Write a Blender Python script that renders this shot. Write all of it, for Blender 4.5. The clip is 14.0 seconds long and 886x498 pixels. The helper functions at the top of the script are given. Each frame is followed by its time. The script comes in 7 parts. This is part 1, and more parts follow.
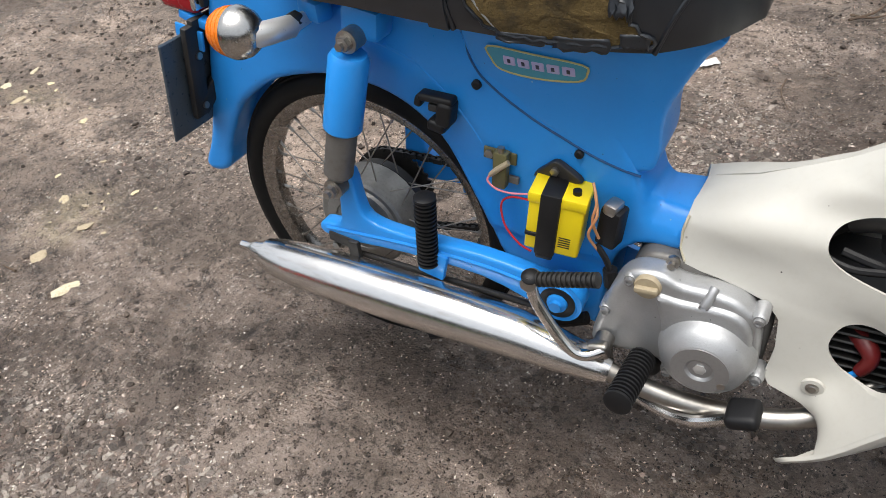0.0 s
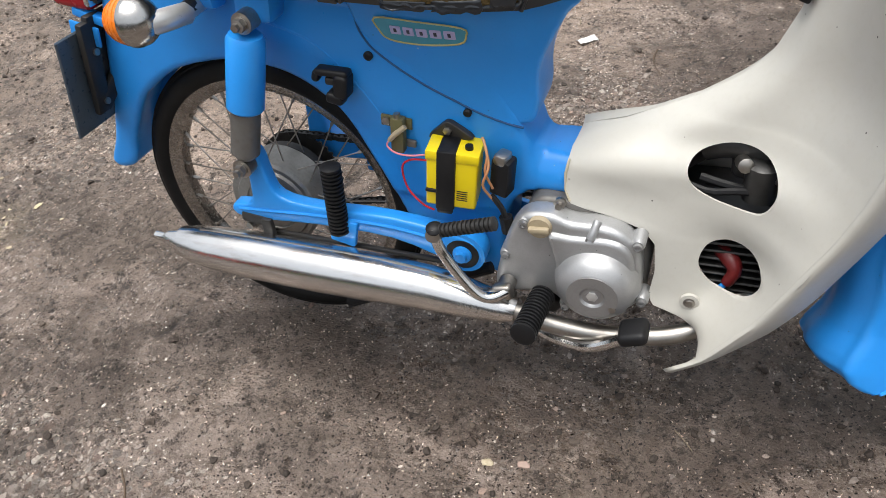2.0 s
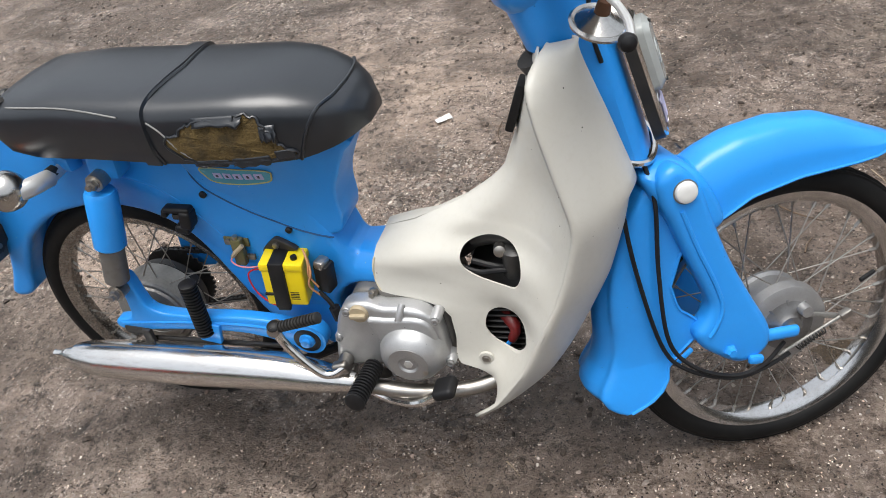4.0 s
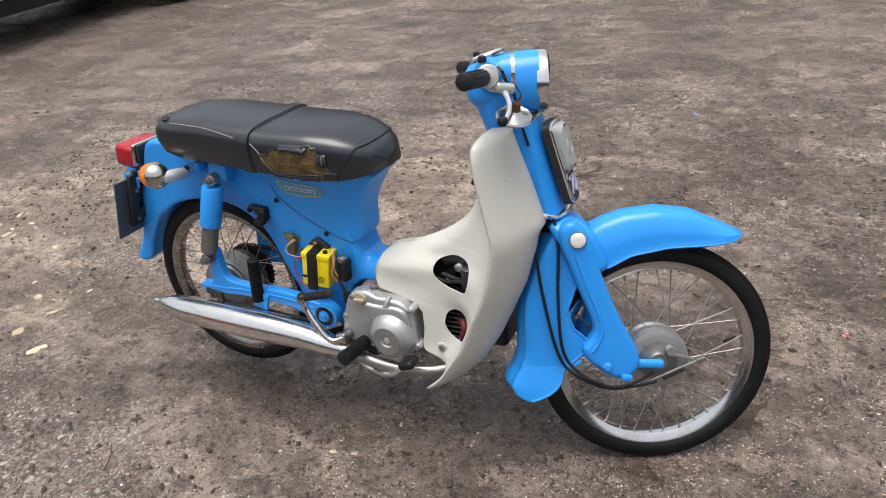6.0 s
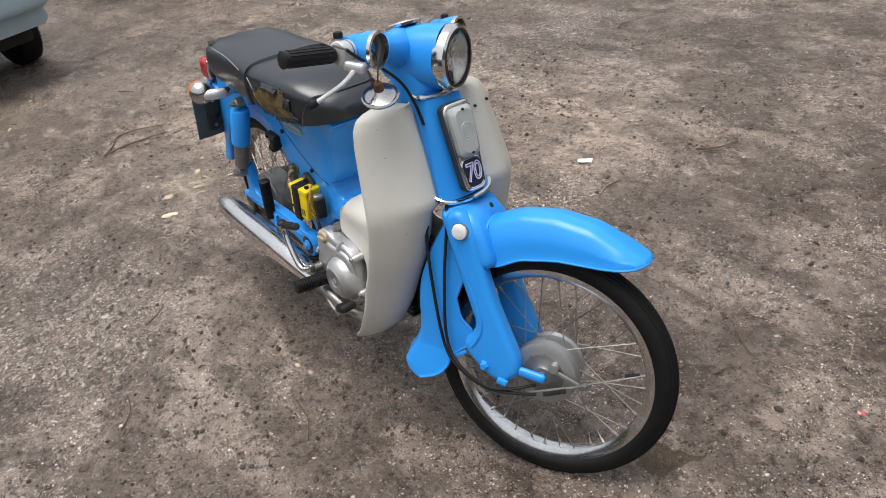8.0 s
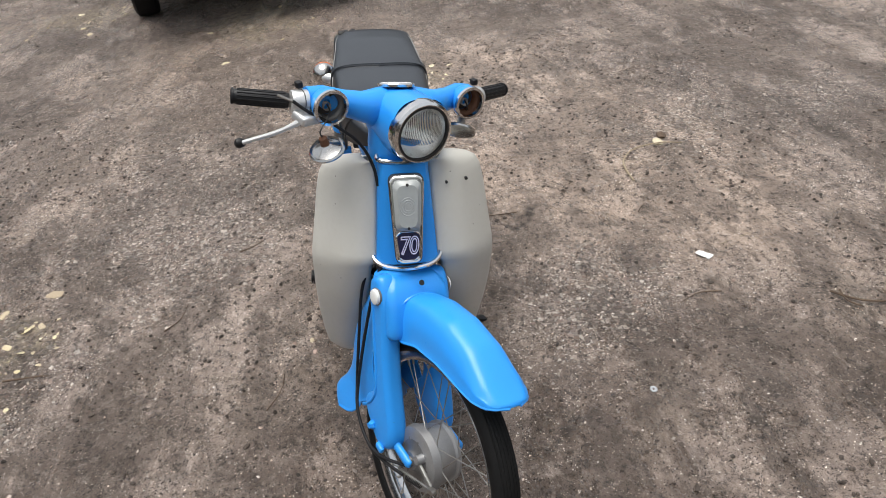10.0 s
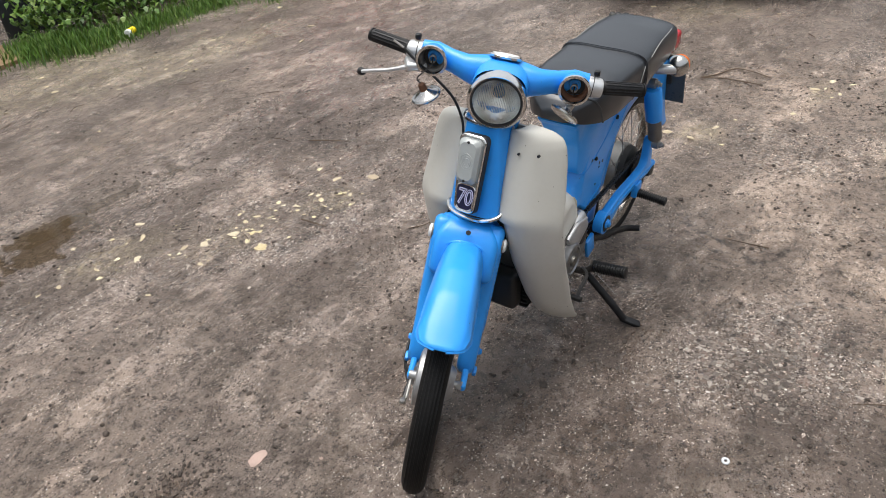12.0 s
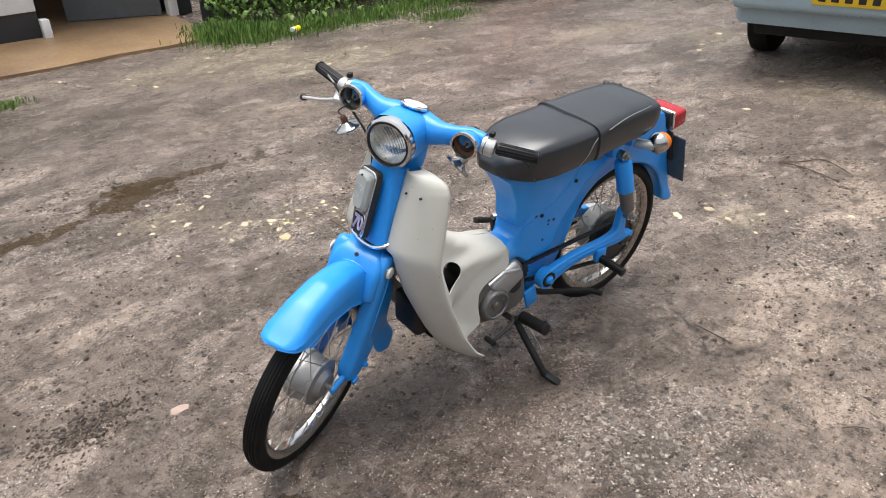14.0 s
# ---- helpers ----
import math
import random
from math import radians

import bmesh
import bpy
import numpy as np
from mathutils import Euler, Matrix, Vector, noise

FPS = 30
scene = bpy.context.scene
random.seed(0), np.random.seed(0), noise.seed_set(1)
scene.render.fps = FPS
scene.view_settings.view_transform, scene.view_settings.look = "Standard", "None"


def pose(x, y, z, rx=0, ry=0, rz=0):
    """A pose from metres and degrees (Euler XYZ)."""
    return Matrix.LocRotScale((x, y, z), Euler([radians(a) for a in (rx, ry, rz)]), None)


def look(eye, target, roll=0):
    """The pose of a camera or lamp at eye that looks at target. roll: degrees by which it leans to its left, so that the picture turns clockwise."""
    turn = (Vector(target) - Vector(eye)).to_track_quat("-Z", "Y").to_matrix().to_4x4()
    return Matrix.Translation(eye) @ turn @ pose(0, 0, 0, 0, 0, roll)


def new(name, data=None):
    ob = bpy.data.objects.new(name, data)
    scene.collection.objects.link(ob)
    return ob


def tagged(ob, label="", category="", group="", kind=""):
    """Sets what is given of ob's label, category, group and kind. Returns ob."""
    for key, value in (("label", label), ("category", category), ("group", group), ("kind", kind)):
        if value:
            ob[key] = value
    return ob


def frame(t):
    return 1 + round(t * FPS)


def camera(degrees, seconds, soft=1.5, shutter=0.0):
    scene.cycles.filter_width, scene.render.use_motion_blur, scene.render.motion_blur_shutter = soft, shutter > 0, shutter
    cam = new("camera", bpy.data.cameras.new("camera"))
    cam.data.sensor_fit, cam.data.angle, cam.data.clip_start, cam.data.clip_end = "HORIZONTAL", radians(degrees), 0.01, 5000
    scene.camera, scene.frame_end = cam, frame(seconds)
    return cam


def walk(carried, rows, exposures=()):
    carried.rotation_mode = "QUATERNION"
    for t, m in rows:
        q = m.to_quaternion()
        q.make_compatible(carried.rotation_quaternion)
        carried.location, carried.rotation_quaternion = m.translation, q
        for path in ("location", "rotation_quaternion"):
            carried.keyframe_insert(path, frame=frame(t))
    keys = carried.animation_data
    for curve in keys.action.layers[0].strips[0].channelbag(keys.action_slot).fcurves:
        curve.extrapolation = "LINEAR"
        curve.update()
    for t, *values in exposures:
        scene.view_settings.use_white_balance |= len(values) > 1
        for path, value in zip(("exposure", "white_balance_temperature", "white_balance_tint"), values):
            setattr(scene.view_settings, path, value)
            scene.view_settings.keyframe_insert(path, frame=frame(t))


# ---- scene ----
cam = camera(62.2, 14.0, soft=0.7)
PATH = [
    (0, (0.649, -0.73, 1.092), (-0.191, 0.458, -0.28), -11.5),
    (0.5, (0.801, -0.807, 1.081), (-0.088, 0.281, -0.342), -13.0),
    (1, (0.752, -0.801, 1.103), (0.017, 0.415, -0.305), -11.6),
    (1.5, (0.718, -0.811, 1.093), (0.016, 0.438, -0.302), -11.5),
    (2, (0.705, -0.821, 1.094), (0.064, 0.467, -0.295), -10.8),
    (2.5, (0.828, -0.833, 1.084), (0.324, 0.555, -0.266), -9.3),
    (3, (0.967, -0.876, 1.15), (0.555, 0.588, -0.148), -9.9),
    (3.5, (0.991, -0.889, 1.264), (0.532, 0.559, -0.038), -12.6),
    (4, (0.993, -0.872, 1.288), (0.445, 0.516, -0.043), -14.7),
    (4.2, (0.979, -0.877, 1.318), (0.407, 0.514, -0.001), -14.3),
    (6.3, (1.495, -1.348, 1.416), (0.621, 0.135, 0.398), -7.7),
    (6.5, (1.542, -1.277, 1.405), (0.618, 0.175, 0.386), -7.8),
    (7, (1.783, -1.11, 1.398), (0.694, 0.209, 0.362), -9.0),
    (7.2, (1.89, -1.045, 1.4), (0.717, 0.194, 0.356), -10.0),
    (9.3, (2.151, -0.165, 1.435), (0.61, 0.199, 0.212), -9.4),
    (9.5, (2.153, -0.106, 1.466), (0.586, 0.2, 0.261), -8.2),
    (10, (2.268, 0.034, 1.505), (0.621, 0.178, 0.381), -6.2),
    (10.5, (2.452, 0.266, 1.482), (0.766, 0.132, 0.414), -6.8),
    (11, (2.388, 0.454, 1.48), (0.735, 0.023, 0.439), -6.9),
    (11.5, (2.317, 0.674, 1.465), (0.783, -0.072, 0.421), -7.1),
    (12, (2.242, 0.957, 1.458), (0.897, -0.096, 0.416), -7.7),
    (12.5, (2.052, 1.112, 1.45), (0.824, -0.051, 0.382), -6.4),
    (13, (1.906, 1.278, 1.479), (0.75, 0.035, 0.421), -4.9),
    (13.5, (1.84, 1.512, 1.474), (0.833, 0.108, 0.467), -4.6),
    (14, (1.865, 1.572, 1.502), (0.806, 0.168, 0.549), -2.7),
]
walk(cam, [(t, look(eye, target, roll)) for t, eye, target, roll in PATH],
     exposures=[(0, 0.52), (3.5, 0.58), (6.5, 0.48), (9.5, 0.42), (11, 0.46), (12, 0.56), (14, 0.70)])

# ---- world and light: an overcast day ----
world = bpy.data.worlds.new("overcast_sky")
scene.world = world
world.use_nodes = True
wn = world.node_tree.nodes
sky = wn.new("ShaderNodeTexSky")
sky.sky_type, sky.sun_disc = "NISHITA", False
sky.sun_elevation, sky.sun_rotation = radians(84), radians(186)
sky.air_density, sky.dust_density, sky.ozone_density = 1.0, 6.0, 0.6
wn["Background"].inputs["Strength"].default_value = 0.135
grey = wn.new("ShaderNodeHueSaturation")
grey.inputs["Saturation"].default_value = 0.35
world.node_tree.links.new(sky.outputs["Color"], grey.inputs["Color"])
veil = wn.new("ShaderNodeMix")  # an even layer of cloud
veil.data_type = "RGBA"
veil.inputs[0].default_value = 0.5
veil.inputs[7].default_value = (5.0, 5.4, 5.9, 1)
world.node_tree.links.new(grey.outputs["Color"], veil.inputs[6])
world.node_tree.links.new(veil.outputs[2], wn["Background"].inputs["Color"])
sun_data = bpy.data.lights.new("sun", "SUN")
sun_data.energy, sun_data.angle, sun_data.color = 2.3, radians(45), (1.0, 0.97, 0.93)
sun = new("sun", sun_data)
sun.matrix_world = look((-0.3, -0.55, 5.8), (0, 0, 0))


# ---- materials ----
def node_mat(name):
    m = bpy.data.materials.new(name)
    m.use_nodes = True
    return m, m.node_tree.nodes, m.node_tree.links, m.node_tree.nodes["Principled BSDF"]


def mix_rgb(nodes, links, fac, a, b):
    n = nodes.new("ShaderNodeMix")
    n.data_type = "RGBA"
    for sock, v in ((n.inputs[0], fac), (n.inputs[6], a), (n.inputs[7], b)):
        if isinstance(v, (tuple, float, int)):
            sock.default_value = v if not isinstance(v, tuple) or len(v) == 4 else (*v, 1)
        else:
            links.new(v, sock)
    return n.outputs[2]


def tex_noise(nodes, links, scale, detail=4.0, rough=0.55, coord="Object", stretch=None):
    n = nodes.new("ShaderNodeTexNoise")
    n.inputs["Scale"].default_value, n.inputs["Detail"].default_value, n.inputs["Roughness"].default_value = scale, detail, rough
    c = nodes.new("ShaderNodeTexCoord")
    out = c.outputs[coord]
    if stretch:
        mp = nodes.new("ShaderNodeMapping")
        mp.inputs["Scale"].default_value = stretch
        links.new(out, mp.inputs["Vector"])
        out = mp.outputs["Vector"]
    links.new(out, n.inputs["Vector"])
    return n.outputs["Fac"]


def ramp(nodes, links, fac, lo, hi):
    n = nodes.new("ShaderNodeMapRange")
    n.inputs["From Min"].default_value, n.inputs["From Max"].default_value = lo, hi
    links.new(fac, n.inputs["Value"])
    return n.outputs["Result"]


def surface(name, colour, dark=None, rough=0.5, metal=0.0, grain=60.0, blotch=7.0, amount=0.5, bump=0.1, bump_dist=0.001, rough_var=0.12, coat=0.0, stretch=None, spec=0.5):
    """A surface with grain and blotches: the second colour shows in the stains."""
    m, nodes, links, p = node_mat(name)
    dark = dark or tuple(c * 0.7 for c in colour)
    big = ramp(nodes, links, tex_noise(nodes, links, blotch, 5.0, 0.6, stretch=stretch), 0.45, 0.75)
    fine = tex_noise(nodes, links, grain, 6.0, 0.65, stretch=stretch)
    mul = nodes.new("ShaderNodeMath")
    mul.operation = "MULTIPLY"
    links.new(big, mul.inputs[0])
    mul.inputs[1].default_value = amount
    c1 = mix_rgb(nodes, links, mul.outputs[0], colour, dark)
    f2 = nodes.new("ShaderNodeMath")
    f2.operation = "MULTIPLY"
    links.new(ramp(nodes, links, fine, 0.5, 0.8), f2.inputs[0])
    f2.inputs[1].default_value = amount * 0.6
    c2 = mix_rgb(nodes, links, f2.outputs[0], c1, dark)
    links.new(c2, p.inputs["Base Color"])
    r = nodes.new("ShaderNodeMapRange")
    r.inputs["To Min"].default_value, r.inputs["To Max"].default_value = max(0.02, rough - rough_var), min(1.0, rough + rough_var)
    links.new(fine, r.inputs["Value"])
    links.new(r.outputs["Result"], p.inputs["Roughness"])
    p.inputs["Metallic"].default_value = metal
    p.inputs["Specular IOR Level"].default_value = spec
    if coat:
        p.inputs["Coat Weight"].default_value, p.inputs["Coat Roughness"].default_value = coat, 0.12
    if bump:
        b = nodes.new("ShaderNodeBump")
        b.inputs["Strength"].default_value, b.inputs["Distance"].default_value = bump, bump_dist
        links.new(fine, b.inputs["Height"])
        links.new(b.outputs["Normal"], p.inputs["Normal"])
    return m


def speckled(m, scale, share, colour, spread=0.12):
    """Sparse small specks of dirt or chipped paint over a surface."""
    nodes, links = m.node_tree.nodes, m.node_tree.links
    p = nodes["Principled BSDF"]
    below = p.inputs["Base Color"].links[0].from_socket
    c = nodes.new("ShaderNodeTexCoord")
    v = nodes.new("ShaderNodeTexVoronoi")
    v.inputs["Scale"].default_value = scale
    links.new(c.outputs["Object"], v.inputs["Vector"])
    sep = nodes.new("ShaderNodeSeparateColor")
    links.new(v.outputs["Color"], sep.inputs["Color"])
    mul = nodes.new("ShaderNodeMath")
    mul.operation = "MULTIPLY"
    links.new(ramp(nodes, links, v.outputs["Distance"], spread, spread * 0.6), mul.inputs[0])
    links.new(ramp(nodes, links, sep.outputs["Red"], 1.0 - share, 1.0 - share + 0.01), mul.inputs[1])
    links.new(mix_rgb(nodes, links, mul.outputs[0], below, colour), p.inputs["Base Color"])
    return m


def glass_mat(name, colour=(1, 1, 1), rough=0.05, mixin=0.0):
    m, nodes, links, p = node_mat(name)
    p.inputs["Base Color"].default_value = (*colour, 1)
    p.inputs["Transmission Weight"].default_value = 1.0 - mixin
    p.inputs["Roughness"].default_value = rough
    p.inputs["IOR"].default_value = 1.45
    n = tex_noise(nodes, links, 40, 3)
    b = nodes.new("ShaderNodeBump")
    b.inputs["Strength"].default_value, b.inputs["Distance"].default_value = 0.15, 0.001
    links.new(n, b.inputs["Height"])
    links.new(b.outputs["Normal"], p.inputs["Normal"])
    return m


BLUE = surface("blue_paint", (0.023, 0.280, 0.78), (0.018, 0.230, 0.65), 0.30, grain=180, blotch=5, amount=0.35, bump=0.03, rough_var=0.07, spec=0.45)
CREAM = surface("cream_plastic", (0.54, 0.525, 0.475), (0.455, 0.43, 0.365), 0.42, grain=90, blotch=4, amount=0.5, bump=0.04)
BLACK = surface("black_rubber", (0.007, 0.007, 0.008), (0.020, 0.019, 0.018), 0.5, grain=120, blotch=14, amount=0.5, bump=0.15, spec=0.32)
TYRE = surface("tyre_rubber", (0.006, 0.006, 0.006), (0.018, 0.017, 0.016), 0.6, grain=90, blotch=9, amount=0.5, bump=0.2, spec=0.18)
VINYL = surface("black_vinyl", (0.008, 0.0105, 0.0145), (0.018, 0.021, 0.026), 0.32, grain=420, blotch=8, amount=0.6, bump=0.16, bump_dist=0.0004, spec=0.8)
CHROME = surface("worn_chrome", (0.74, 0.73, 0.71), (0.45, 0.42, 0.38), 0.16, 1.0, grain=200, blotch=18, amount=0.35, bump=0.02)
BRUSHED = surface("scratched_chrome", (0.76, 0.75, 0.73), (0.42, 0.36, 0.30), 0.22, 1.0, grain=90, blotch=9, amount=0.55, bump=0.06, stretch=(0.25, 1.0, 1.0))
STEEL = surface("dull_steel", (0.42, 0.40, 0.37), (0.22, 0.18, 0.14), 0.4, 1.0, grain=150, blotch=16, amount=0.6, bump=0.05)
RIM = surface("weathered_rim", (0.34, 0.325, 0.305), (0.18, 0.16, 0.14), 0.26, 1.0, grain=140, blotch=16, amount=0.6, bump=0.04)
RIMBRIGHT = surface("polished_rim", (0.66, 0.65, 0.64), (0.36, 0.34, 0.31), 0.18, 1.0, grain=140, blotch=16, amount=0.5, bump=0.04)
ALLOY = surface("cast_alloy", (0.38, 0.38, 0.38), (0.25, 0.24, 0.23), 0.46, 0.75, grain=240, blotch=10, amount=0.5, bump=0.25, bump_dist=0.0006)
GREYPAINT = surface("grey_metal", (0.17, 0.165, 0.155), (0.11, 0.09, 0.07), 0.5, 0.4, grain=110, blotch=10, amount=0.7, bump=0.06)
# oily black parts; also the flat plate painted as the battery recess's shade
DARK = surface("oily_and_shade_black", (0.014, 0.014, 0.014), (0.04, 0.034, 0.028), 0.5, grain=80, blotch=12, amount=0.7, bump=0.2)
YELLOW = surface("yellow_plastic", (0.84, 0.64, 0.008), (0.72, 0.55, 0.02), 0.4, grain=90, blotch=10, amount=0.25, bump=0.03)
RED = surface("red_plastic", (0.36, 0.008, 0.016), (0.26, 0.008, 0.012), 0.25, grain=90, blotch=10, amount=0.3, bump=0.02)
ORANGE = surface("orange_plastic", (0.8, 0.2, 0.015), (0.6, 0.14, 0.01), 0.28, grain=90, blotch=10, amount=0.3, bump=0.05)
WHITEP = surface("white_plastic", (0.74, 0.74, 0.72), (0.58, 0.57, 0.53), 0.35, grain=100, blotch=12, amount=0.4, bump=0.03)
FOAM = surface("old_foam", (0.135, 0.090, 0.028), (0.016, 0.012, 0.007), 0.95, grain=260, blotch=30, amount=1.0, bump=1.0, bump_dist=0.004)
RUST = surface("rusty_brown", (0.13, 0.055, 0.025), (0.06, 0.03, 0.02), 0.7, grain=200, blotch=20, amount=0.6, bump=0.2)
OLIVE = surface("olive_case", (0.13, 0.12, 0.05), (0.07, 0.06, 0.03), 0.5, grain=150, blotch=20, amount=0.5)
COPPER = surface("copper_wire", (0.55, 0.26, 0.12), (0.4, 0.2, 0.1), 0.4, grain=100, blotch=20)
PINK = surface("pink_wire", (0.75, 0.25, 0.3), None, 0.45)
REDW = surface("red_wire", (0.6, 0.02, 0.03), None, 0.4)
# darkened blue for the shadow line in the cover's seam
GROOVE = surface("seam_shade_blue", (0.006, 0.065, 0.20), (0.005, 0.045, 0.14), 0.5, grain=120, blotch=10, amount=0.4, bump=0.02)
NAVY = surface("navy_plate", (0.014, 0.016, 0.05), (0.02, 0.02, 0.04), 0.3, amount=0.2, bump=0.0)
PLATE = surface("slate_plate", (0.075, 0.10, 0.125), (0.05, 0.055, 0.06), 0.3, grain=90, blotch=12, amount=0.5)
LENS = glass_mat("clear_glass", (0.97, 0.98, 0.97), 0.06)
SHELL = surface("silver_shell", (0.50, 0.49, 0.47), (0.26, 0.24, 0.22), 0.24, 1.0, grain=120, blotch=14, amount=0.6, bump=0.05)
FROST = surface("frosted_lens", (0.36, 0.38, 0.37), (0.27, 0.28, 0.27), 0.14, grain=120, blotch=20, amount=0.4, bump=0.1)
MIRROR = surface("reflector", (0.80, 0.80, 0.78), (0.6, 0.6, 0.58), 0.3, 1.0, grain=60, blotch=10, amount=0.3, bump=0.03)
LAVENDER = surface("badge_ink", (0.5, 0.46, 0.72), None, 0.35, bump=0.0)
NUMERAL = surface("numeral_ink", (0.62, 0.60, 0.80), None, 0.35, bump=0.0)
SILVER = surface("silver_fitting", (0.62, 0.62, 0.61), (0.45, 0.44, 0.42), 0.32, 0.6, grain=120, blotch=14, amount=0.4, bump=0.03)
CAST = surface("rough_cast_alloy", (0.47, 0.475, 0.48), (0.32, 0.315, 0.305), 0.44, 0.7, grain=380, blotch=22, amount=0.55, bump=0.5, bump_dist=0.0008)
# darkened grey metal: the shade inside the leg shield is in its colour
MURK = surface("shaded_grey_metal", (0.055, 0.054, 0.052), (0.022, 0.021, 0.020), 0.42, 0.4, grain=110, blotch=14, amount=0.7, bump=0.08)
GREYCAST = surface("stained_cast_alloy", (0.24, 0.24, 0.24), (0.12, 0.11, 0.10), 0.40, 0.75, grain=240, blotch=14, amount=0.7, bump=0.25, bump_dist=0.0006)
DULL = surface("dull_drum", (0.27, 0.265, 0.25), (0.13, 0.12, 0.11), 0.45, 0.6, grain=160, blotch=16, amount=0.7, bump=0.1)
TANCAP = surface("tan_cap", (0.40, 0.33, 0.22), (0.28, 0.22, 0.14), 0.5, grain=160, blotch=20, amount=0.5, bump=0.05)
speckled(CREAM, 95, 0.05, (0.06, 0.05, 0.045), 0.14)
speckled(CREAM, 38, 0.05, (0.30, 0.28, 0.24), 0.10)
speckled(BLUE, 120, 0.035, (0.02, 0.05, 0.10), 0.12)
speckled(BLUE, 60, 0.03, (0.25, 0.42, 0.62), 0.09)
speckled(CAST, 130, 0.05, (0.10, 0.10, 0.10), 0.14)
PLUGRED = surface("plug_red", (0.13, 0.010, 0.010), (0.06, 0.008, 0.008), 0.4, grain=120, blotch=20, amount=0.5, bump=0.05)
OLDCREAM = surface("yellowed_cream", (0.54, 0.49, 0.36), (0.44, 0.37, 0.22), 0.5, grain=90, blotch=12, amount=0.6, bump=0.04)
GOLD = surface("badge_gold", (0.55, 0.47, 0.16), None, 0.35, bump=0.0)
TEAL = surface("badge_teal", (0.05, 0.30, 0.42), None, 0.35, bump=0.0)

# ---- mesh helpers ----
def link_mesh(name, bm, material, parent=None, label="", m=None, sharp=35, extra=()):
    bmesh.ops.recalc_face_normals(bm, faces=bm.faces)
    me = bpy.data.meshes.new(name)
    bm.to_mesh(me)
    bm.free()
    me.polygons.foreach_set("use_smooth", [True] * len(me.polygons))
    me.set_sharp_from_angle(angle=radians(sharp))
    me.materials.append(material)
    for x in extra:
        me.materials.append(x)
    ob = new(name, me)
    if parent:
        ob.parent = parent
    if m is not None:
        ob.matrix_basis = m
    if label:
        tagged(ob, label)
    return ob


part = link_mesh


def thing(name, label, category, m=None, group=""):
    ob = new(name)
    if m is not None:
        ob.matrix_basis = m
    return tagged(ob, label, category, group)


def smooth_line(pts, n=6, closed=False):
    """A Catmull-Rom line through pts, n steps a span."""
    pts = [Vector(p) for p in pts]
    k, out = len(pts), []
    for i in range(k if closed else k - 1):
        a, b, c, d = (pts[(i + j) % k] if closed else pts[min(max(i + j, 0), k - 1)] for j in (-1, 0, 1, 2))
        for j in range(n):
            t = j / n
            out.append(0.5 * ((2 * b) + (c - a) * t + (2 * a - 5 * b + 4 * c - d) * t * t + (3 * b - a - 3 * c + d) * t ** 3))
    if not closed:
        out.append(pts[-1])
    return out


def skin(rings, closed=True, cap=True, bm=None):
    """Quads between rings of equally many points."""
    bm = bm or bmesh.new()
    vs = [[bm.verts.new(p) for p in r] for r in rings]
    for a, b in zip(vs, vs[1:]):
        k = len(a)
        for i in range(k if closed else k - 1):
            bm.faces.new((a[i], a[(i + 1) % k], b[(i + 1) % k], b[i]))
    if cap and closed:
        bm.faces.new(vs[0][::-1])
        bm.faces.new(vs[-1])
    return bm


def tube(pts, r, seg=10, bm=None, cap=True):
    """A round bar along pts; r is a number or one radius a point."""
    pts = [Vector(p) for p in pts]
    rs = list(r) if isinstance(r, (list, tuple)) else [r] * len(pts)
    rings, side = [], None
    for i, p in enumerate(pts):
        d = (pts[min(i + 1, len(pts) - 1)] - pts[max(i - 1, 0)]).normalized()
        if side is None:
            side = d.cross(Vector((0, 0, 1)) if abs(d.z) < 0.9 else Vector((1, 0, 0))).normalized()
        side = (side - d * side.dot(d)).normalized()
        up = d.cross(side)
        rings.append([p + rs[i] * (math.cos(a) * side + math.sin(a) * up) for a in (2 * math.pi * j / seg for j in range(seg))])
    return skin(rings, True, cap, bm)


def lathe(profile, centre, axis, seg=32, bm=None, cap=True):
    """Turns (along, radius) pairs round an axis."""
    c, a = Vector(centre), Vector(axis).normalized()
    u = a.cross(Vector((0, 0, 1)) if abs(a.z) < 0.9 else Vector((1, 0, 0))).normalized()
    v = a.cross(u)
    rings = [[c + a * h + r * (math.cos(t) * u + math.sin(t) * v) for t in (2 * math.pi * j / seg for j in range(seg))] for h, r in profile]
    return skin(rings, True, cap, bm)


def torus(centre, axis, big, section, seg=64, bm=None):
    """Turns a closed section of (radial, along) pairs round an axis, big being its middle radius."""
    bm = bm or bmesh.new()
    c, a = Vector(centre), Vector(axis).normalized()
    u = a.cross(Vector((0, 0, 1)) if abs(a.z) < 0.9 else Vector((1, 0, 0))).normalized()
    v = a.cross(u)
    vs = []
    for j in range(seg):
        t = 2 * math.pi * j / seg
        w = math.cos(t) * u + math.sin(t) * v
        vs.append([bm.verts.new(c + w * (big + dr) + a * h) for dr, h in section])
    k = len(section)
    for j in range(seg):
        p, q = vs[j], vs[(j + 1) % seg]
        for i in range(k):
            bm.faces.new((p[i], p[(i + 1) % k], q[(i + 1) % k], q[i]))
    return bm


